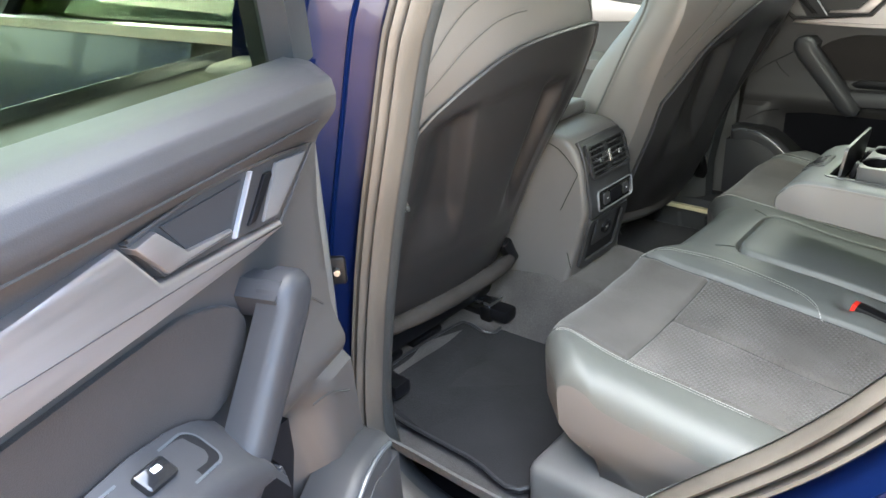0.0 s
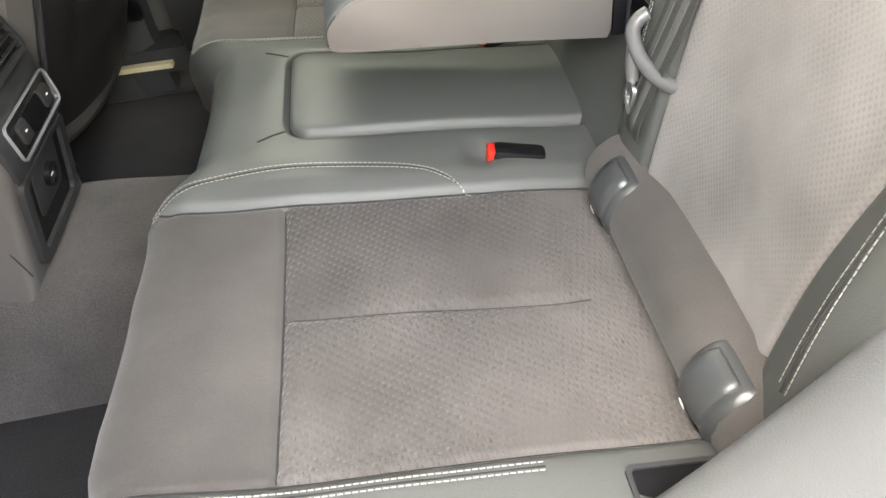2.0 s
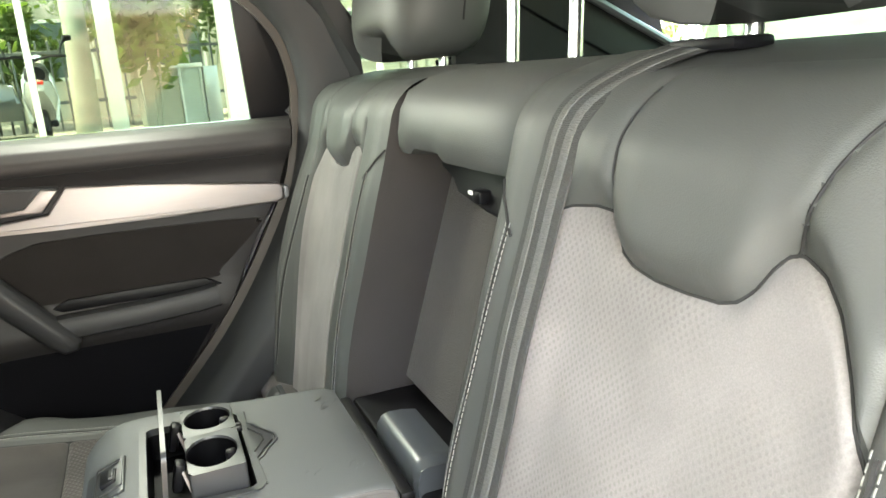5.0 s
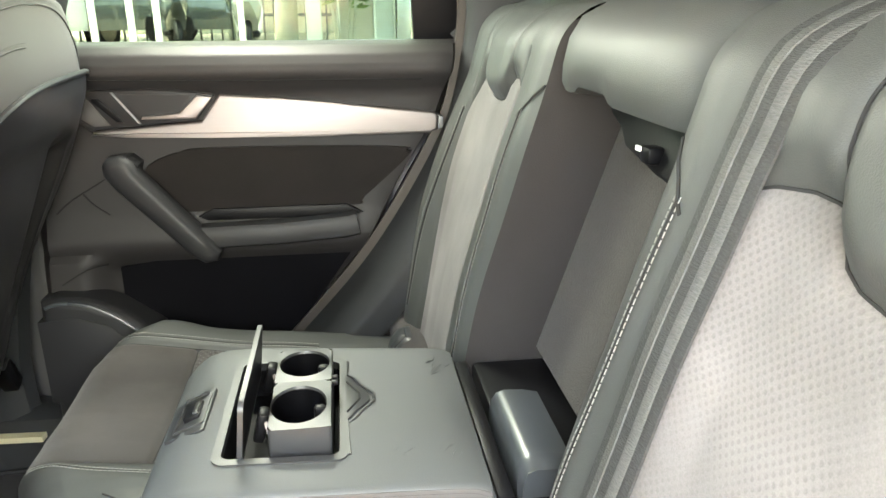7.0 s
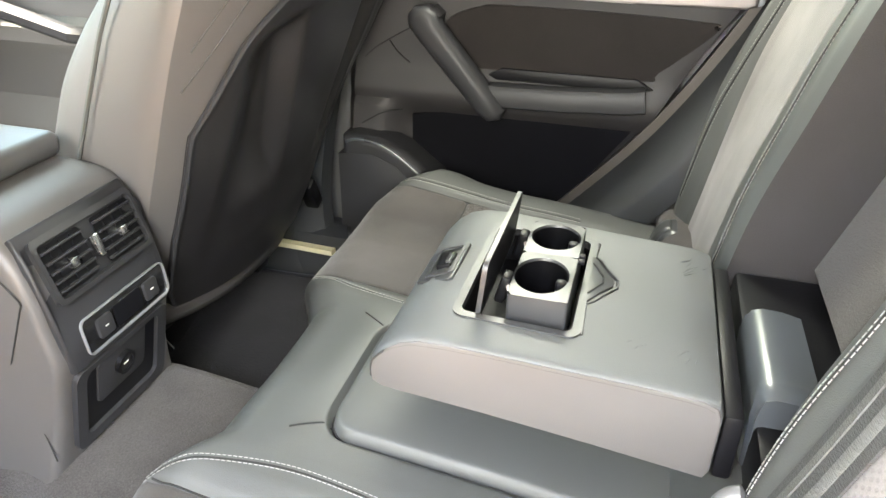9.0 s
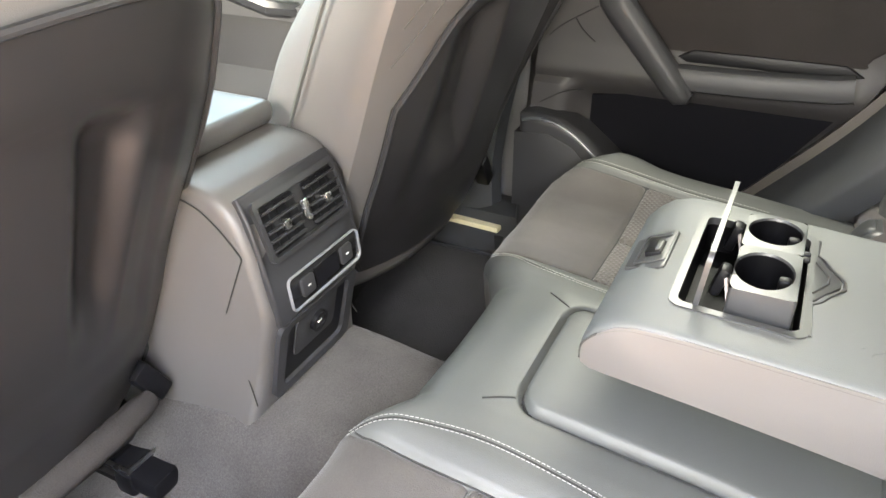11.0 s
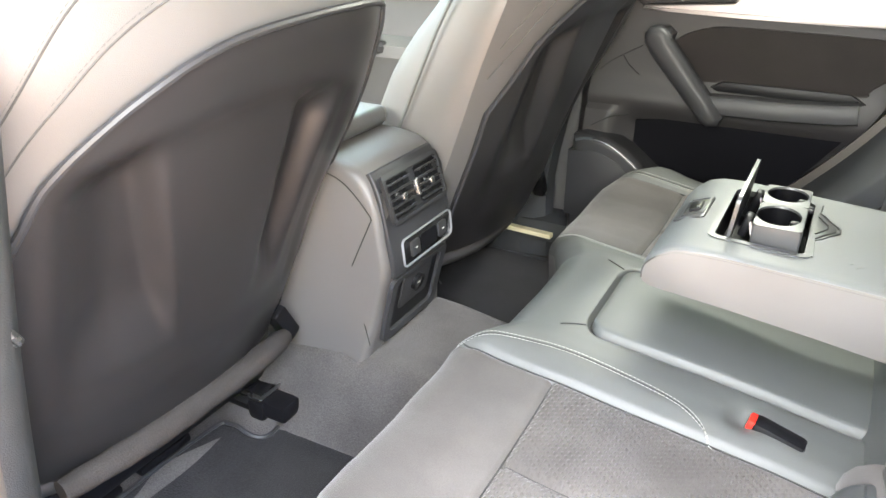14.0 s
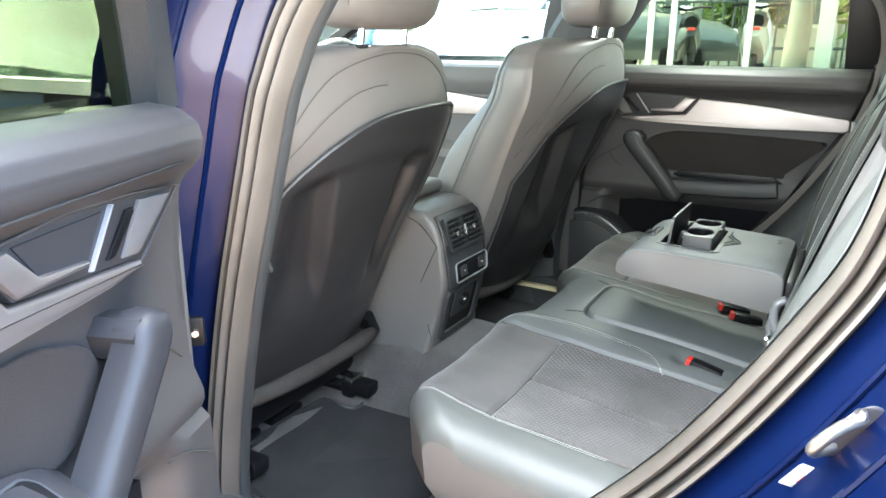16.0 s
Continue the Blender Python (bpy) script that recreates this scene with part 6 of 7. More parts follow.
for s in (-1, 1):
    side_panel("front_door_skin", s, -1.78, -0.865 if s < 0 else -0.76)
    side_panel("front_wing", s, -3.05, -1.79, crest=lambda x: interp(x, [-3.3, -3.15, -2.6, -2.0, -1.79], [0.67, 0.83, 0.965, 1.07, 1.24]))
    side_panel("rear_wing", s, jamb_x, 1.22)
    side_panel("sill_panel", s, -0.88, -0.30, 0.28, 0.40)
    wf = Shape()
    fl = [(-1.86, 1.17), (-1.55, 1.36), (-1.25, 1.50), (-1.0, 1.55), (-0.72, 1.575), (-0.80, 1.20)]
    path = [(a, s * (0.79 - 0.16 * (b - 1.25)), b) for a, b in fl]
    wf.sweep(path, [(-0.02, -0.03), (0.025, -0.03), (0.03, 0.02), (-0.02, 0.025)], (0, -s, 0))
    part("front_window_frame", wf, TRIM_GREY, car, "dark front window frame")
    g = part("front_side_glass", Shape().plate([(-1.84, 1.24), (-0.80, 1.24), (-0.73, 1.56), (-1.0, 1.54), (-1.25, 1.49), (-1.55, 1.35)], lambda a, b, d: (a, s * (0.80 - 0.16 * (b - 1.25) - d), b), 0.004, 0.0), GLASS_PLAIN, car, "clear front door glass", smooth=False)
    g.visible_shadow = False
    part("belt_moulding", Shape().sweep([(a, s * (body_y(1.25) + 0.002), 1.257) for a in np.linspace(-1.85, -0.685, 12)], [(-0.008, -0.009), (0.008, -0.008), (0.009, 0.009), (-0.005, 0.011)], (0, 0, 1)), CHROME, car, "bright window moulding")
    lg = Shape().grid([[(a, s * y, z) for a in np.linspace(-1.82, -0.80, 8)] for y, z in ((body_y(1.25) - 0.002, 1.25), (0.80, 1.246))])
    part("belt_ledge", lg, PLASTIC_BLACK, car)
    # front door inner card
    P = door_map(s)
    cd = Shape()
    rows = []
    for z, dd in ((0.42, .0), (0.56, .03), (0.75, .03), (0.80, .0), (0.90, .02), (0.94, .06), (0.97, .06), (0.99, .015), (1.15, .015), (1.18, .045), (1.21, .05), (1.235, .045), (1.25, .0), (1.252, -.05)):
        rows.append([P(a, z, dd) for a in np.linspace(-1.80, -0.80, 20)])
    cd.grid(rows)
    c = part("front_door_card", cd, PLASTIC_SOFT, car, "grey front door card")
    part("front_trim_strip", Shape().plate([(-1.75, 1.06), (-0.85, 1.09), (-0.85, 1.125), (-1.2, 1.165), (-1.75, 1.12)], P, 0.03, 0.004), ALU, c, "brushed aluminium trim strip")
    part("front_grab", Shape().tube([P(-1.45, 1.03, 0.02), P(-1.42, 1.02, 0.08), P(-1.2, 0.97, 0.085), P(-1.15, 0.96, 0.04)], 0.018, 8), PLASTIC, c)
    # outer frame above the doors and pillar behind
    rf = Shape()
    rows = []
    for x in np.linspace(-1.15, 1.0, 24):
        zt = interp(x, [-1.15, -0.8, -0.2, 0.4, 1.0], [1.555, 1.605, 1.63, 1.62, 1.56])
        rows.append([(x, s * 0.70, zt - 0.04), (x, s * 0.685, zt - 0.015), (x, s * 0.655, zt + 0.01), (x, s * 0.61, zt + 0.025)])
    rf.grid(rows)
    part("roof_side", rf, PAINT, car)
    ap = Shape().sweep([(-1.98, s * 0.80, 1.12), (-1.6, s * 0.74, 1.36), (-1.3, s * 0.69, 1.50), (-1.1, s * 0.66, 1.57)], [(-.035, -.03), (.035, -.03), (.04, .03), (-.035, .035)], (0, 0, 1))
    part("windscreen_pillar", ap, PAINT, car)
    ai = Shape().sweep([(-1.96, s * 0.75, 1.10), (-1.58, s * 0.69, 1.34), (-1.28, s * 0.64, 1.48), (-1.08, s * 0.61, 1.55)], [(-.03, -.02), (.03, -.02), (.03, .02), (-.03, .02)], (0, 0, 1))
    part("pillar_lining", ai, HEADLINER, car)
    # rear quarter, above the belt
    def quarter(inset):
        q_sh = Shape()
        rows_q = []
        for z in np.linspace(1.19, 1.60, 34):
            y = 0.87 - 0.5 * (z - 1.19)
            x0 = interp(z, [1.19, 1.30, 1.40, 1.52, 1.60], [0.285, 0.30, 0.27, 0.16, -0.02])
            x1 = interp(z, [1.19, 1.60], [1.12, 0.86])
            rows_q.append([(x0 + (x1 - x0) * q, s * (y - 0.05 * q - inset), z) for q in np.linspace(0, 1, 41)])
        q_sh.grid(rows_q)
        mids = [np.mean([q_sh.v[i] for i in f], axis=0) for f in q_sh.f]
        q_sh.f = [f for f, c in zip(q_sh.f, mids) if not (1.28 < c[2] < 1.50 and c[0] < 0.50 - 0.3 * (c[2] - 1.28))]
        return q_sh

    part("rear_quarter", quarter(0.0), PAINT, car)
    part("quarter_lining", quarter(0.05), TRIM_GREY, car, "dark grey quarter lining")
    part("quarter_glass", Shape().plate([(0.24, 1.27), (0.56, 1.27), (0.48, 1.52), (0.14, 1.52)], lambda a, b, e: (a, s * (0.87 - 0.5 * (b - 1.19) - 0.05 * (a - 0.28) / 0.8 - 0.012 - e), b), 0.004, 0.0), GLASS, car, "tinted quarter glass", smooth=False)
    # inner rear pillar lining
    ci = Shape()
    rows = []
    for z in np.linspace(0.75, 1.58, 60):
        x0 = interp(z, [0.75, 0.95, 1.10, 1.24, 1.33, 1.43, 1.58], [0.02, 0.11, 0.18, 0.21, 0.215, 0.18, 0.0])
        y = 0.685 - 0.16 * max(0, z - 1.25)
        x2 = interp(z, [0.75, 1.1, 1.27, 1.295, 1.38, 1.47, 1.51, 1.58], [0.9, 0.8, 0.60, 0.265, 0.218, 0.172, 0.30, 0.42])
        rows.append([(x0 - 0.04, s * (y + 0.015), z), (x0, s * y, z), (x0 + (x2 - x0) * .3, s * (y - 0.02), z), (x0 + (x2 - x0) * .7, s * (y - 0.05), z), (x2, s * (y - 0.07), z)])
    ci.grid(rows)
    part("rear_pillar_lining", ci, TRIM_GREY, car, "dark grey rear pillar lining")
    # rear-most pillar; a pale tube paints the edge's reflection beside the rear window
    dp = part("rear_post", Shape().plate([(0.41, 1.20), (0.41, 1.56), (0.56, 1.54), (0.663, 1.453), (0.98, 1.295), (0.98, 1.20)], lambda a, b, e: (a, s * (0.545 - e), b), 0.02, 0.006), TRIM_GREY, car, "dark lining of the rear-most pillar")
    part("edge_reflection", Shape().tube([(0.56, s * 0.520, 1.535), (0.663, s * 0.520, 1.457), (0.98, s * 0.520, 1.298)], 0.009, 8), SATIN, dp, "pale line painting the reflection on the body edge")
    part("panel_joint", Shape().tube([(0.42, s * 0.524, 1.50), (0.60, s * 0.524, 1.40), (0.85, s * 0.524, 1.275)], 0.003, 6), PLASTIC_BLACK, dp)
    # wheels
    for wx in (-2.47, 0.50):
        w = Shape()
        prof_w = [(0.0, 0.20), (0.03, 0.21), (0.04, 0.34), (0.06, 0.365), (0.12, 0.372), (0.20, 0.372), (0.24, 0.36), (0.25, 0.22)]
        w.grid([[(wx + r * math.cos(t), s * (0.92 - dpt), 0.372 + r * math.sin(t)) for t in np.linspace(0, 2 * math.pi, 40, endpoint=False)] for dpt, r in prof_w], close_v=True, caps=True)
        wheel = part("wheel", w, PLASTIC_BLACK, car, "black tyre on an alloy wheel")
        for k in range(5):
            sp = Shape().box((0.12, 0, 0), (0.22, 0.02, 0.05), 0.008, 2)
            m = Matrix.Translation((wx, s * 0.915, 0.372)) @ Matrix.Rotation(2 * math.pi * k / 5, 4, "Y")
            part("spoke", Shape().add(sp.v, sp.f, m), ALU, wheel)


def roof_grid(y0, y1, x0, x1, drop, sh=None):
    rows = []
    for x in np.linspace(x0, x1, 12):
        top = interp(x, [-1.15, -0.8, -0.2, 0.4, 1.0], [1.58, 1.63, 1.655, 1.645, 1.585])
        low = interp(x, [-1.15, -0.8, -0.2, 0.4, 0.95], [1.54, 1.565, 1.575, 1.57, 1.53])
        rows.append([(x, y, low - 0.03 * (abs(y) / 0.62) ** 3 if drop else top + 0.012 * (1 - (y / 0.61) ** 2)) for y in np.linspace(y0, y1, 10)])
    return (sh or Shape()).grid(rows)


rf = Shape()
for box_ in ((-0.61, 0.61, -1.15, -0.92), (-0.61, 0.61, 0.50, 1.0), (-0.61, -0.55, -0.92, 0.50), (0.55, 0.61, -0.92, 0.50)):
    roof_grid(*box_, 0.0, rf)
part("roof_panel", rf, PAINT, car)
# unseen glass panel, added so sun and sky reach the blind below
gr = part("added_glass_roof", roof_grid(-0.55, 0.55, -0.92, 0.50, 0.0), GLASS, car, "unseen glass roof added so daylight reaches the blind")
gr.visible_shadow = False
bo = Shape()
bo.grid([[(x, y, interp(x, [-3.3, -3.15, -2.6, -2.0, -1.9], [0.72, 0.88, 1.01, 1.10, 1.11]) - 0.05 * (y / 0.86) ** 4) for y in np.linspace(-0.86, 0.86, 18)] for x in np.linspace(-3.3, -1.9, 20)])
part("bonnet", bo, PAINT, car)
part("front_bumper", Shape().box((-3.2, 0, 0.55), (0.34, 1.74, 0.50), 0.12, 4), PAINT, car)
part("grille", Shape().box((-3.37, 0, 0.68), (0.03, 0.9, 0.34), 0.02, 2), PLASTIC_BLACK, car)
part("rear_bumper", Shape().box((1.16, 0, 0.55), (0.34, 1.72, 0.46), 0.12, 4), PAINT, car)
tg = Shape()
tg.grid([[(x, y, z) for y in np.linspace(-0.80, 0.80, 12)] for x, z in ((1.28, 0.70), (1.30, 0.95), (1.24, 1.13), (1.17, 1.25))])
part("tailgate", tg, PAINT, car)
tl = Shape()
tl.grid([[(x - 0.05, y, z) for y in np.linspace(-0.76, 0.76, 12)] for x, z in ((1.24, 0.75), (1.25, 0.95), (1.19, 1.13), (1.10, 1.265), (1.06, 1.288), (1.09, 1.296))])
part("tailgate_lining", tl, TRIM_GREY, car, "dark tailgate lining")
ws = part("windscreen", Shape().plate([(-0.72, 1.12), (0.72, 1.12), (0.60, 1.57), (-0.60, 1.57)], lambda a, b, d: (-1.94 + (b - 1.12) * 1.80 - d * .4, a, b), 0.005, 0.0), GLASS_PLAIN, car, "clear windscreen", smooth=False)
ws.visible_shadow = False
part("rear_window", Shape().plate([(-0.66, 1.17), (0.66, 1.17), (0.55, 1.55), (-0.55, 1.55)], lambda a, b, d: (1.20 - (b - 1.17) * 0.75 + d * .4, a, b), 0.005, 0.0), GLASS, car, "tinted rear window", smooth=False)
hl = Shape()
for box_ in ((-0.63, 0.63, -1.15, -0.88), (-0.63, 0.63, 0.46, 0.95), (-0.63, -0.48, -0.88, 0.46), (0.48, 0.63, -0.88, 0.46)):
    roof_grid(*box_, 1.0, hl)
# the added blind that brightens the cabin from above
solo("added_fill_blind", roof_grid(-0.48, 0.48, -0.88, 0.46, 1.0), FILL_BLIND, "unseen cloth blind added to let soft daylight into the cabin", "blind", kind="structure")
solo("ceiling", hl, HEADLINER, "grey cloth headliner", "headliner", kind="structure")
# luggage space closed by a dark cover behind the bench
part("load_floor", Shape().box((0.80, 0, 0.70), (0.85, 1.2, 0.06), 0.01), CARPET, car)
part("load_cover", Shape().box((0.76, 0, 1.12), (0.70, 1.26, 0.02), 0.006), TRIM_GREY, car, "dark luggage cover")
part("floor_pan", Shape().box((-0.9, 0, 0.37), (2.3, 1.5, 0.06), 0.02), PLASTIC_BLACK, car)
part("bulkhead", Shape().box((-1.98, 0, 0.75), (0.05, 1.5, 0.7), 0.02), PLASTIC_BLACK, car)
for s in (-1, 1):
    wl = Shape()
    wl.grid([[(x, s * 0.68, z) for x in np.linspace(-0.10, 1.1, 8)] for z in (0.42, 0.75)])
    part("wheel_housing", wl, CARPET, car)

# ---- dashboard and steering wheel ----
ds = thing("dashboard", (-1.75, 0, 0.9), "black soft dashboard under the windscreen", "dashboard")
dsh = Shape()
rows = []
for y in np.linspace(-0.72, 0.72, 24):
    hump = 0.05 * math.exp(-((y - 0.38) / 0.16) ** 2)
    rows.append([(x, y, z + hump * (x > -1.8)) for x, z in ((-1.95, 1.09), (-1.75, 1.12), (-1.58, 1.10), (-1.54, 1.06), (-1.56, 0.95), (-1.60, 0.80), (-1.75, 0.65), (-1.95, 0.62))])
dsh.grid(rows, close_v=True, caps=True)
part("dash_panel", dsh, PLASTIC, ds)
part("dash_trim", Shape().box((-1.548, 0, 1.0), (0.02, 1.3, 0.035), 0.006), ALU, ds, "aluminium dash trim")
part("screen", Shape().box((-1.56, 0.0, 1.17), (0.02, 0.24, 0.13), 0.008), GLOSS_BLACK, ds, "dark screen")
sw = thing("steering_wheel", (-1.38, 0.39, 1.13), "black leather steering wheel", "steering wheel")
m = Matrix.Translation((-1.40, 0.39, 1.14)) @ Matrix.Rotation(radians(-65), 4, "Y")
rim = Shape().tube([m @ Vector((0.185 * math.cos(t), 0.185 * math.sin(t), 0)) for t in np.linspace(0, 2 * math.pi, 41)], 0.016, 10, caps=False)
part("wheel_rim", rim, LEATHER, sw)
part("wheel_hub", Shape().add(*_box((0, 0, -0.02), (0.14, 0.16, 0.06), 0.03), m), PLASTIC, sw)
for a in (0, 180, 90):
    part("wheel_spoke", Shape().add(*_box((0.12, 0, -0.01), (0.14, 0.035, 0.02), 0.008), m @ Matrix.Rotation(radians(a + 90), 4, "Z")), PLASTIC, sw)


# ---- outside ----
ASPHALT = mat("asphalt", (0.11, 0.107, 0.104), 0.9, var=0.2, scale=1.2, bump=0.5, bscale=60, fine=0.25)
WHITE_PAINT = mat("white_paint", (0.7, 0.7, 0.68), 0.45, var=0.06, scale=5)
GREY_PAINT = mat("grey_green_paint", (0.42, 0.46, 0.43), 0.5, var=0.08, scale=5)
BARK = mat("bark", (0.36, 0.36, 0.3), 0.9, var=0.25, scale=3, bump=0.6, bscale=30)
LEAF = leafy("leaves", (0.08, 0.125, 0.03))
LEAF_YELLOW = leafy("yellow_green_leaves", (0.11, 0.165, 0.035))
LEAF_ORANGE = leafy("orange_leaves", (0.34, 0.15, 0.03))
LEAF_DARK = leafy("dark_leaves", (0.04, 0.065, 0.02))
CAR_WHITE = mat("white_car_paint", (0.75, 0.75, 0.75), 0.3, var=0.04, scale=3, coat=1.0)
CAR_SILVER = mat("silver_car_paint", (0.45, 0.47, 0.48), 0.3, 0.4, var=0.05, scale=3, coat=1.0)
CAR_DARK = mat("dark_car_paint", (0.05, 0.06, 0.065), 0.3, 0.2, var=0.05, scale=3, coat=1.0)
CAR_BLUE = mat("light_blue_car_paint", (0.12, 0.25, 0.55), 0.3, 0.2, var=0.05, scale=3, coat=1.0)
CAR_GLASS = mat("far_car_glass", (0.08, 0.11, 0.11), 0.08, var=0.1, scale=3)
CONCRETE = mat("render_wall", (0.42, 0.40, 0.34), 0.9, var=0.15, scale=0.8, bump=0.3, bscale=20)
ORANGE = mat("terracotta_paving", (0.30, 0.19, 0.12), 0.85, var=0.2, scale=1.5, bump=0.3, bscale=20)


def ground_z(x, y):
    return 0.75 * sstep(y, 2.5, 7.0) + 0.4 * sstep(-y, 5.0, 9.0) + 0.3 * sstep(-x, 5.0, 10.0) * (1 - sstep(y, 2.5, 7.0))


gr = Shape()
gxs = [-900, -250, -90, -40] + list(np.linspace(-22, 22, 45)) + [40, 90, 250, 900]
gr.grid([[(x, y, ground_z(x, y)) for y in gxs] for x in gxs])
solo("ground", gr, ASPHALT, "sunlit grey asphalt parking ground", "ground", kind="structure")
pv = Shape()
pv.grid([[(x, y, 0.012 + ground_z(x, y)) for y in np.linspace(-5.6, -1.5, 8)] for x in np.linspace(-6, 6, 12)])
solo("pavement", pv, ORANGE, "terracotta coloured paving beside the car", "pavement", kind="structure")


def foliage(shape, c, r, n, size, rng, squash=0.8):
    """Small leaf blades in an uneven crown."""
    blobs = [(Vector(c) + Vector((rng.uniform(-1, 1), rng.uniform(-1, 1), rng.uniform(-.7, .9))) * r * 0.62, r * rng.uniform(0.25, 0.5)) for _ in range(16)]
    for _ in range(n):
        o, br = rng.choice(blobs)
        d = Vector((rng.gauss(0, 1), rng.gauss(0, 1), rng.gauss(0, 1)))
        d.normalize()
        p = o + d * br * rng.uniform(0.5, 1.05)
        p.z = c[2] + (p.z - c[2]) * squash
        a = Vector((rng.gauss(0, 1), rng.gauss(0, 1), rng.gauss(0, .6))).normalized()
        b = a.orthogonal().normalized()
        l, w = size * rng.uniform(.6, 1.3), size * rng.uniform(.25, .45)
        shape.add([p - a * l, p + b * w + a * l * .1, p + a * l, p - b * w + a * l * .1], [(0, 1, 2, 3)])


def tree(x, y, h, r, n, material, lab, seed, size=0.16, trunk=0.16, lx=0.0, ly=0.0):
    rng = random.Random(seed)
    z0 = ground_z(x, y)
    t = thing("tree", (x, y, z0), lab, "tree", "trees")
    tk = Shape()
    tk.tube(spline([(x, y, z0 - 0.1), (x + .05 + lx * .1, y + ly * .1, z0 + h * .25), (x - .05 + lx * .5, y + .08 + ly * .5, z0 + h * .55), (x + lx, y + ly, z0 + h * .85)], 4), [trunk * (1 - .045 * k) for k in range(13)], 12)
    for k in range(7):
        a = rng.uniform(0, 6.28)
        zz = z0 + h * rng.uniform(.4, .75)
        q = Vector((math.cos(a), math.sin(a), .7)) * r * .7
        b_ = sstep((zz - z0) / h, 0.1, 0.85)
        q += Vector((lx, ly, 0)) * b_
        tk.tube([(x + lx * b_, y + ly * b_, zz), (x + q.x * .5, y + q.y * .5, zz + q.z * .4), (x + q.x, y + q.y, zz + q.z)], [trunk * .4, trunk * .25, trunk * .08], 7)
    part("trunk", tk, BARK, t)
    cr = Shape()
    foliage(cr, (x + lx, y + ly, z0 + h * .78), r, n, size, rng)
    part("crown", cr, material, t, smooth=False, fix=False)
    return t


tree(-0.78, 9.6, 7.5, 2.6, 3500, LEAF, "tall tree with a pale smooth trunk beside the fence", 1, 0.17, 0.165)
tree(-6.0, 13.0, 7.0, 3.0, 3500, LEAF, "leafy green tree behind the parked cars", 2)
tree(3.5, 13.5, 6.5, 2.8, 3500, LEAF_YELLOW, "yellow-green tree in sunlight", 3)
tree(-3.2, 15.0, 8.0, 3.2, 3500, LEAF_YELLOW, "yellow-green tree in sunlight", 4)
tree(-13.0, -9.0, 6.5, 3.2, 1700, LEAF, "sparse leafy tree beyond the open door", 5)
tree(-7.0, -13.5, 6.0, 3.0, 2200, LEAF, "leafy green tree beyond the open door", 6)
tree(-9.6, -5.3, 5.0, 2.6, 4500, LEAF, "low leafy tree ahead of the open door", 21, 0.13, 0.1)
tree(-14.5, -6.5, 7.0, 3.2, 3600, LEAF_YELLOW, "yellow-green tree ahead of the open door", 22)
# added for its shadow on the ground that the front door paint mirrors
tree(-5.6, -3.4, 6.4, 2.6, 5200, LEAF, "unseen street tree added to shade the ground beside the car's front", 24, 0.15, 0.14)
tree(2.0, -15.5, 6.5, 3.2, 4000, LEAF, "leafy green tree beside the parking place", 7)
tree(7.5, 6.5, 6.0, 2.6, 3000, LEAF, "leafy green tree behind the car", 8)
# next two trees stay unseen; added as something dark for the jamb to mirror
tree(1.5, -8.5, 5.0, 2.6, 4500, LEAF_DARK, "unseen dark tree added to darken the jamb's reflections", 10)
tree(6.0, -7.5, 5.0, 2.6, 4500, LEAF_DARK, "unseen dark tree added to darken the jamb's reflections", 20)
tree(9.0, -11.0, 6.0, 2.6, 3000, LEAF_DARK, "dark leafy tree behind the car", 9)
# out-of-view crown, added to shade the open door from direct sun
tree(-2.6, -4.3, 6.8, 1.3, 4000, LEAF, "unseen leaning tree added to keep the sun off the open door", 23, 0.15, 0.13, 0.9, 3.3)



def shrub(x, y, r, n, material, lab, seed, size=0.1, h=1.4):
    rng = random.Random(seed)
    z0 = ground_z(x, y)
    t = thing("shrub", (x, y, z0), lab, "shrub", "shrubs")
    st = Shape()
    for k in range(9):
        a = rng.uniform(0, 6.28)
        st.tube([(x + .1 * math.cos(a), y + .1 * math.sin(a), z0), (x + r * .5 * math.cos(a), y + r * .5 * math.sin(a), z0 + h * .9)], [0.02, 0.008], 5)
    part("stems", st, BARK, t)
    lv = Shape()
    foliage(lv, (x, y, z0 + h * .75), r, n, size, rng, h / r * .55)
    part("leaves", lv, material, t, smooth=False, fix=False)


shrub(0.0, 8.9, 0.55, 900, LEAF_YELLOW, "yellow-green bamboo-like shrub by the fence", 11, 0.14, 2.2)
shrub(-9.5, -3.9, 1.2, 1600, LEAF, "green hedge shrub beyond the front of the car", 12, 0.12, 1.6)
# added shrub, hides bright ground from the front door's reflection
shrub(-6.6, -2.7, 1.1, 2200, LEAF_DARK, "unseen low dark shrub added to darken the front door's reflection", 16, 0.10, 1.2)
# unseen shrubs, added so the blue paint mirrors less sunlit ground
for k, (bx, by) in enumerate(((-3.0, -4.5), (-4.6, -4.3), (-6.2, -4.1))):
    shrub(bx, by, 1.1, 1600, LEAF_DARK, "unseen dark shrub added by the pavement to darken the paint's reflections", 70 + k, 0.12, 1.9)
shrub(-8.0, -5.5, 1.2, 1000, LEAF, "green hedge shrub beyond the parking place", 13, 0.12, 1.7)
shrub(-1.9, 13.0, 0.8, 900, LEAF, "green shrub behind the fence", 14, 0.14, 2.0)
shrub(1.9, 9.8, 0.8, 900, LEAF, "green shrub behind the fence", 15, 0.14, 1.8)


# added out-of-view hedge row, blocks the bright horizon mirrored in the jamb
for k in range(7):
    shrub(-2.0 + 1.7 * k, -6.6 - 0.4 * (k % 2), 1.3, 1500, LEAF_DARK, "unseen dark hedge shrub added to block the bright horizon in reflections", 30 + k, 0.13, 2.4)


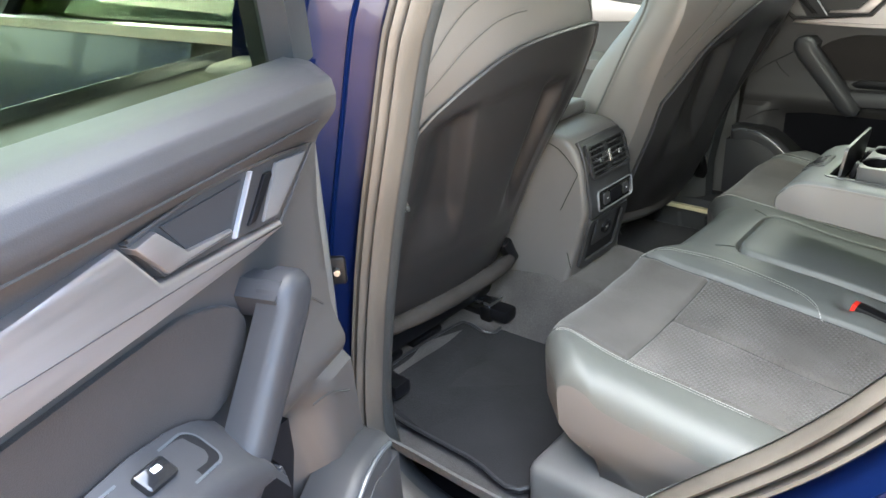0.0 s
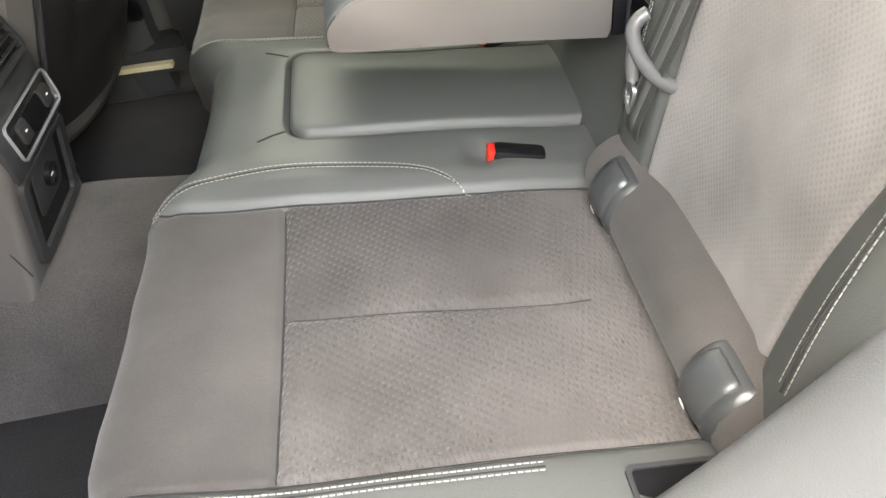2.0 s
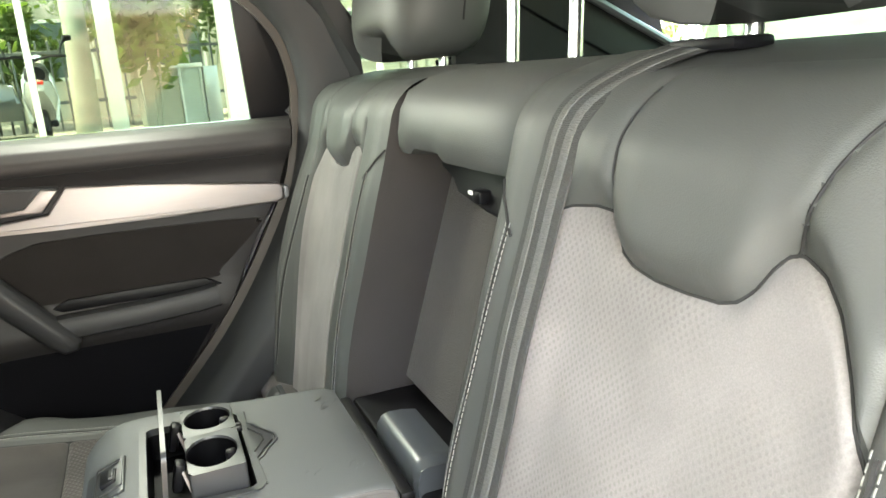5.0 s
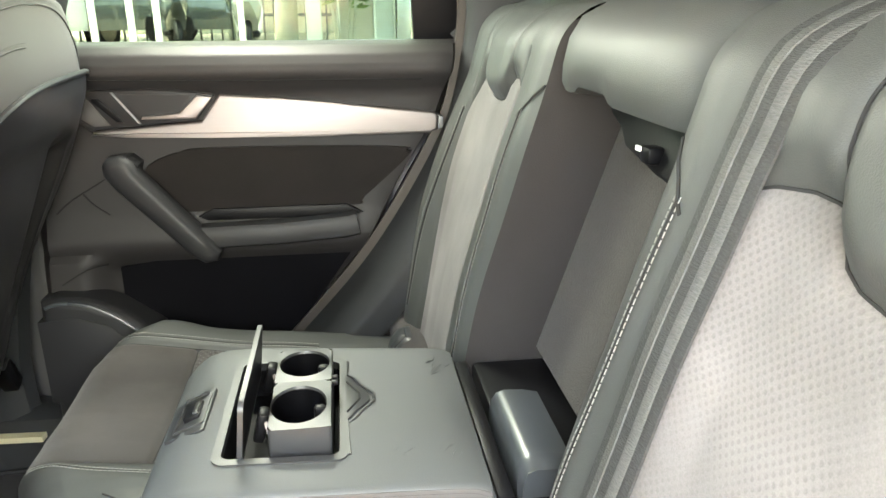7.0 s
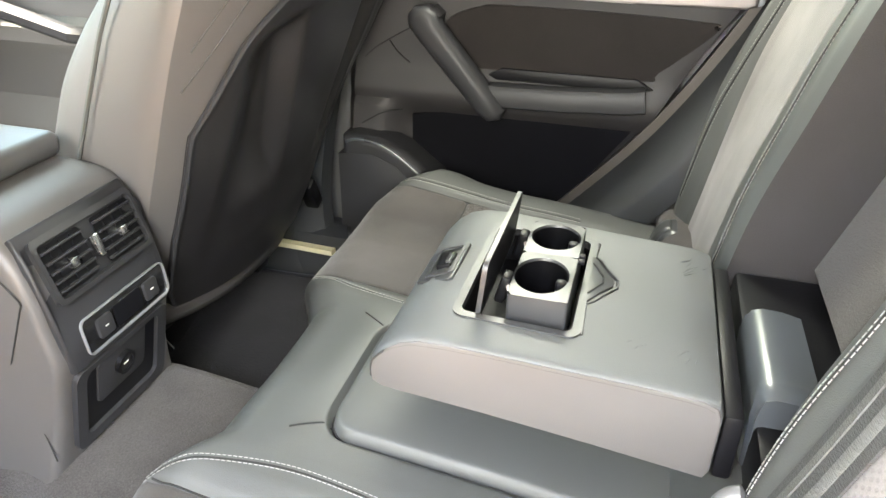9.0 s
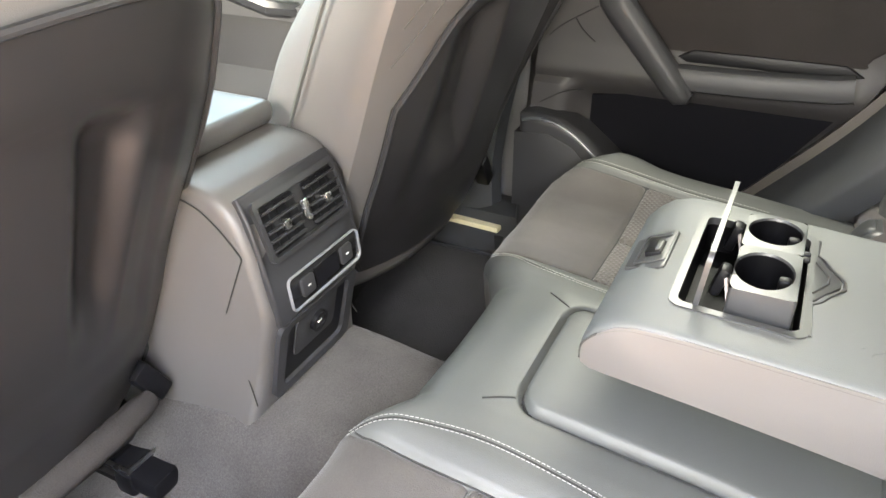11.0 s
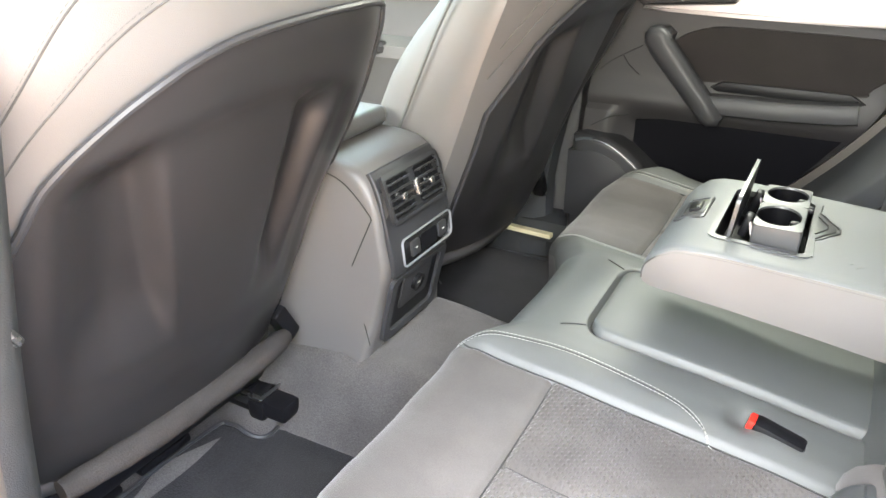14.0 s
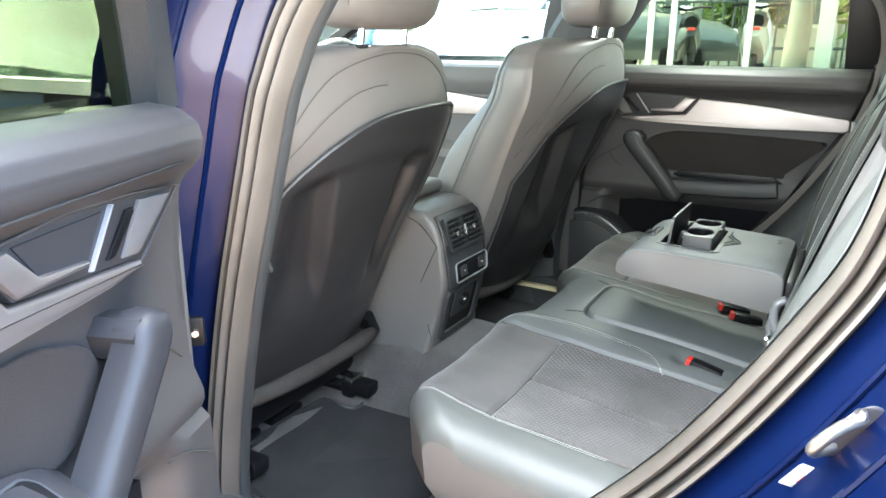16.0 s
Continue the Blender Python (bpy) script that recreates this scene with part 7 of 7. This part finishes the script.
for k, (bx, by) in enumerate(((-0.4, 13.3), (1.0, 12.9), (2.6, 12.7), (3.9, 10.2))):
    shrub(bx, by, 1.0, 1300, LEAF if k % 2 else LEAF_YELLOW, "tall green shrub behind the fence", 50 + k, 0.14, 2.6 + 0.3 * (k % 3))

shrub(7.6, 6.9, 1.1, 1600, LEAF_ORANGE, "orange flowering shrub behind the car", 63, 0.09, 1.7)
shrub(6.0, 6.3, 0.8, 1000, LEAF_YELLOW, "yellow-green shrub behind the car", 64, 0.09, 1.5)
shrub(-10.2, 4.9, 1.7, 2600, LEAF_YELLOW, "pale green shrub ahead of the car", 61, 0.12, 2.7)
shrub(-11.5, 2.2, 1.5, 2200, LEAF, "green shrub ahead of the car", 62, 0.12, 2.4)


def fence():
    f = thing("fence", (-2.0, 6.6, ground_z(0, 6.6)), "white painted post fence beside the parking place", "fence")
    z0 = 0.6
    for x in (-4.15, -3.7, -3.3, -2.95, -2.62, -2.28, -1.95, -1.72, -0.97, 1.35, 2.2):
        part("post", Shape().box((x, 6.6, z0 + 1.4), (0.055, 0.055, 2.9), 0.006, 1), WHITE_PAINT, f)
    for z in (3.2,):
        part("rail", Shape().box((-0.9, 6.6, z), (6.8, 0.05, 0.06), 0.006, 1), WHITE_PAINT, f)
    return f


fence()
solo("gate_post", Shape().box((-0.36, 8.2, 2.0), (0.17, 0.17, 3.2), 0.01), GREY_PAINT, "grey-green square gate post", "post")
solo("white_column", Shape().box((0.92, 8.0, 2.0), (0.26, 0.26, 3.2), 0.015), WHITE_PAINT, "white rendered square column", "column")
cb = thing("utility_cabinet", (0.30, 9.4, 0.75), "white framed utility cabinet with two pale doors behind the fence", "cabinet")
part("cabinet_body", Shape().box((0.285, 9.66, 1.13), (0.74, 0.46, 0.80), 0.01), GREY_PAINT, cb)
for x, w in ((-0.085, 0.045), (0.395, 0.03), (0.655, 0.03)):
    part("frame_post", Shape().box((x, 9.41, 1.15), (w, 0.06, 0.84), 0.006, 1), WHITE_PAINT, cb)
part("frame_rail", Shape().box((0.285, 9.41, 1.575), (0.80, 0.08, 0.05), 0.008, 1), WHITE_PAINT, cb)
part("cabinet_door", Shape().box((0.155, 9.42, 1.15), (0.44, 0.03, 0.80), 0.004, 1), CONCRETE, cb, "cream panel door")
part("cabinet_door", Shape().box((0.525, 9.42, 1.15), (0.23, 0.03, 0.80), 0.004, 1), GREY_PAINT, cb, "grey-green panel door")
part("cabinet_side", Shape().box((0.77, 9.55, 1.15), (0.18, 0.5, 0.80), 0.01), CAR_SILVER, cb, "grey side box")
rl = thing("railing", (-3.0, 12.0, 0.75), "dark picket railing with pale spear tops", "railing")
for z in (1.2, 1.95):
    part("rail", Shape().box((-3.0, 12.0, z), (10.0, 0.04, 0.05), 0.005, 1), CAR_DARK, rl)
pk = Shape().box((0, 0, 0), (0.03, 0.03, 1.35), 0.004, 1)
pm = pk.mesh("picket", CAR_DARK)
for k in range(60):
    o = new("picket", pm)
    o.parent = rl
    o.matrix_parent_inverse = Matrix.Translation(rl.location).inverted()
    o.location = (-8.0 + 0.168 * k, 12.0, 1.45)


def parked_car(x, y, turn, material, lab, k=1.0):
    """A parked hatchback: body, cabin glass, wheels."""
    c = thing("parked_car", (x, y, ground_z(x, y)), lab, "car", "parked cars")
    m = pose(x, y, ground_z(x, y), 0, 0, turn)
    bd = Shape()
    xs_c = [-2.1, -2.05, -1.8, -1.2, -0.95, -0.2, 0.7, 1.35, 1.75, 2.0, 2.05]
    top = [0.55, 0.70, 0.82, 0.93, 0.96, 0.98, 0.98, 0.98, 0.95, 0.85, 0.6]
    rows = [[m @ Vector((a, b * 0.86, z)) for b, z in ((-1, .28), (-1.03, .5), (-1, h - .08), (-.93, h), (0, h + .02), (.93, h), (1, h - .08), (1.03, .5), (1, .28))] for a, h in zip(xs_c, top)]
    bd.grid(rows, close_v=True, caps=True)
    part("body", bd, material, c)
    cab = Shape()
    rows = [[m @ Vector((a, b * w, z)) for b, z in ((-1, .95), (-.86, h), (0, h + .03), (.86, h), (1, .95))] for a, h, w in ((-0.98, .97, .78), (-0.35, 1.36, .76), (0.2, 1.43, .76), (0.9, 1.40, .76), (1.35, 1.28, .75), (1.72, .97, .74))]
    cab.grid(rows)
    part("cabin_glass", cab, CAR_GLASS, c, "dark window glass")
    rf = Shape()
    rows = [[m @ Vector((a, b * .67, h + .012 + .03 * (1 - b * b))) for b in np.linspace(-1, 1, 7)] for a, h in ((-0.38, 1.36), (0.2, 1.43), (0.9, 1.40), (1.3, 1.30))]
    rf.grid(rows)
    part("roof", rf, material, c)
    for sgn in (-1, 1):
        for pts in ([(-0.98, .95), (-0.35, 1.38)], [(0.35, .95), (0.3, 1.42)], [(1.72, .95), (1.3, 1.30)]):
            part("pillar", Shape().tube([m @ Vector((a, sgn * (.78 - .22 * (z - .95)), z)) for a, z in pts], 0.03, 6), material, c)
        for wx in (-1.3, 1.28):
            w = Shape().tube([m @ Vector((wx, sgn * .70, .31)), m @ Vector((wx, sgn * .88, .31))], 0.31, 24)
            wh = part("wheel", w, PLASTIC_BLACK, c)
            part("rim", Shape().tube([m @ Vector((wx, sgn * .87, .31)), m @ Vector((wx, sgn * .888, .31))], 0.20, 18), ALU, wh)
        part("mirror", Shape().add(*_box((-0.85, sgn * .95, 1.0), (.1, .18, .12), .03), m), material, c)
    part("headlight", Shape().add(*_box((-2.0, .6, .68), (.14, .34, .12), .04), m), CHROME, c)
    part("headlight", Shape().add(*_box((-2.0, -.6, .68), (.14, .34, .12), .04), m), CHROME, c)
    return c


parked_car(-4.4, 9.3, 75, CAR_WHITE, "white hatchback parked beyond the fence")
parked_car(-6.6, 11.3, 80, CAR_WHITE, "white car parked in a row")
parked_car(-8.6, 13.0, 80, CAR_WHITE, "white car parked in a row")
parked_car(-3.75, 10.7, 188, CAR_DARK, "dark grey car parked behind the fence")
parked_car(-8.2, 8.6, 100, CAR_BLUE, "light blue car parked ahead")
parked_car(5.5, 4.5, 60, CAR_WHITE, "white car parked behind")


def scooter(x, y, turn, material, lab):
    """A small scooter: wheels with rims, floor, tapered tail, apron, saddle, lamps, mirrors."""
    m = pose(x, y, ground_z(x, y), 0, 0, turn)
    s = thing("scooter", (x, y, ground_z(x, y)), lab, "scooter", "scooters")
    put = lambda pts: [m @ Vector(p) for p in pts]
    for o in (-0.62, 0.60):
        ring_ = [(o + 0.17 * math.cos(a), 0, 0.22 + 0.17 * math.sin(a)) for a in np.linspace(0, 2 * math.pi, 25)]
        wh = part("wheel", Shape().tube(put(ring_), 0.048, 8, caps=False), PLASTIC_BLACK, s, "black tyre")
        part("rim", Shape().tube(put([(o, -0.03, 0.22), (o, 0.03, 0.22)]), 0.12, 14), ALU, wh)
    tail = Shape().grid([put([(a, b * w, z0 + (z1 - z0) * c) for b, c in ((-.7, 0), (-1, .4), (-.8, .9), (0, 1), (.8, .9), (1, .4), (.7, 0))]) for a, w, z0, z1 in ((0.02, .10, .30, .62), (0.2, .15, .32, .72), (0.45, .16, .42, .74), (0.70, .12, .52, .74), (0.86, .05, .62, .72))], close_v=True, caps=True)
    part("tail_body", tail, material, s)
    part("floor_board", Shape().add(*_box((-0.2, 0, 0.27), (0.5, 0.26, 0.08), 0.03), m), PLASTIC_BLACK, s)
    apron = Shape().grid([put([(a - 0.05 * b * b, b * w, z) for b in (-1, -.6, 0, .6, 1)]) for a, w, z in ((-0.42, .14, .25), (-0.46, .19, .5), (-0.50, .17, .75), (-0.52, .10, .92))] + [put([(a + 0.06, b * w, z) for b in (-1, -.6, 0, .6, 1)]) for a, w, z in ((-0.52, .09, .90), (-0.47, .15, .75), (-0.42, .16, .5), (-0.36, .12, .27))])
    part("front_shield", apron, material, s)
    part("mudguard", Shape().tube(put([(-0.62 + 0.235 * math.cos(a), 0, 0.22 + 0.235 * math.sin(a)) for a in np.linspace(0.5, 2.7, 9)]), 0.05, 8), material, s)
    part("saddle", Shape().tube(put([(0.0, 0, .70), (0.25, 0, .77), (0.5, 0, .79), (0.72, 0, .78)]), [0.09, 0.12, 0.12, 0.08], 10), PLASTIC_BLACK, s)
    part("handlebar", Shape().tube(put([(-0.36, -.33, 1.0), (-0.44, -.18, 1.01), (-0.50, 0, .97), (-0.44, .18, 1.01), (-0.36, .33, 1.0)]), 0.017, 8), PLASTIC_BLACK, s)
    part("headlight", Shape().add(*_box((-0.56, 0, .97), (.12, .20, .13), .05), m), CHROME, s)
    for b in (-.27, .27):
        part("mirror", Shape().tube(put([(-0.42, b, 1.01), (-0.46, b * 1.15, 1.14), (-0.46, b * 1.3, 1.20), (-0.47, b * 1.55, 1.20)]), [0.008, 0.008, 0.04, 0.03], 8), PLASTIC_BLACK, s)
    part("tail_light", Shape().add(*_box((0.85, 0, .70), (.05, .10, .035), .012), m), RED, s)
    return s


scooter(-1.12, 8.4, -84, CAR_SILVER, "silver scooter parked behind the fence")
scooter(-2.05, 8.9, -75, CAR_DARK, "dark grey scooter parked behind the fence")


def building(x, y, w, d, h, material, lab, rows_n, cols):
    z = ground_z(x, y) - 0.1
    b = thing("building", (x, y, z), lab, "building", "buildings")
    part("wall", Shape().box((x, y, z + h / 2), (w, d, h), 0.03, 1), material, b)
    part("roof", Shape().box((x, y, z + h + .12), (w + .6, d + .6, .24), 0.04, 1), CONCRETE, b)
    for r in range(rows_n):
        for c in range(cols):
            wx = x - w / 2 + (c + .5) * w / cols
            wz = z + 1.6 + r * 2.9
            wn_ = part("window", Shape().box((wx, y - math.copysign(d / 2 + .01, y), wz), (w / cols * .55, .06, 1.3), .01, 1), WHITE_PAINT, b)
            part("pane", Shape().box((wx, y - math.copysign(d / 2 + .03, y), wz), (w / cols * .48, .06, 1.15), .005, 1), CAR_GLASS, wn_)
    return b


building(2.0, 20.0, 14.0, 5.0, 6.0, CONCRETE, "low rendered building with a flat roof behind trees", 2, 6)
building(-14.0, 24.0, 14.0, 6.0, 6.0, WHITE_PAINT, "pale low building behind the parked cars", 2, 6)
building(-8.0, -26.0, 24.0, 5.0, 6.0, CONCRETE, "rendered building behind the trees", 2, 9)
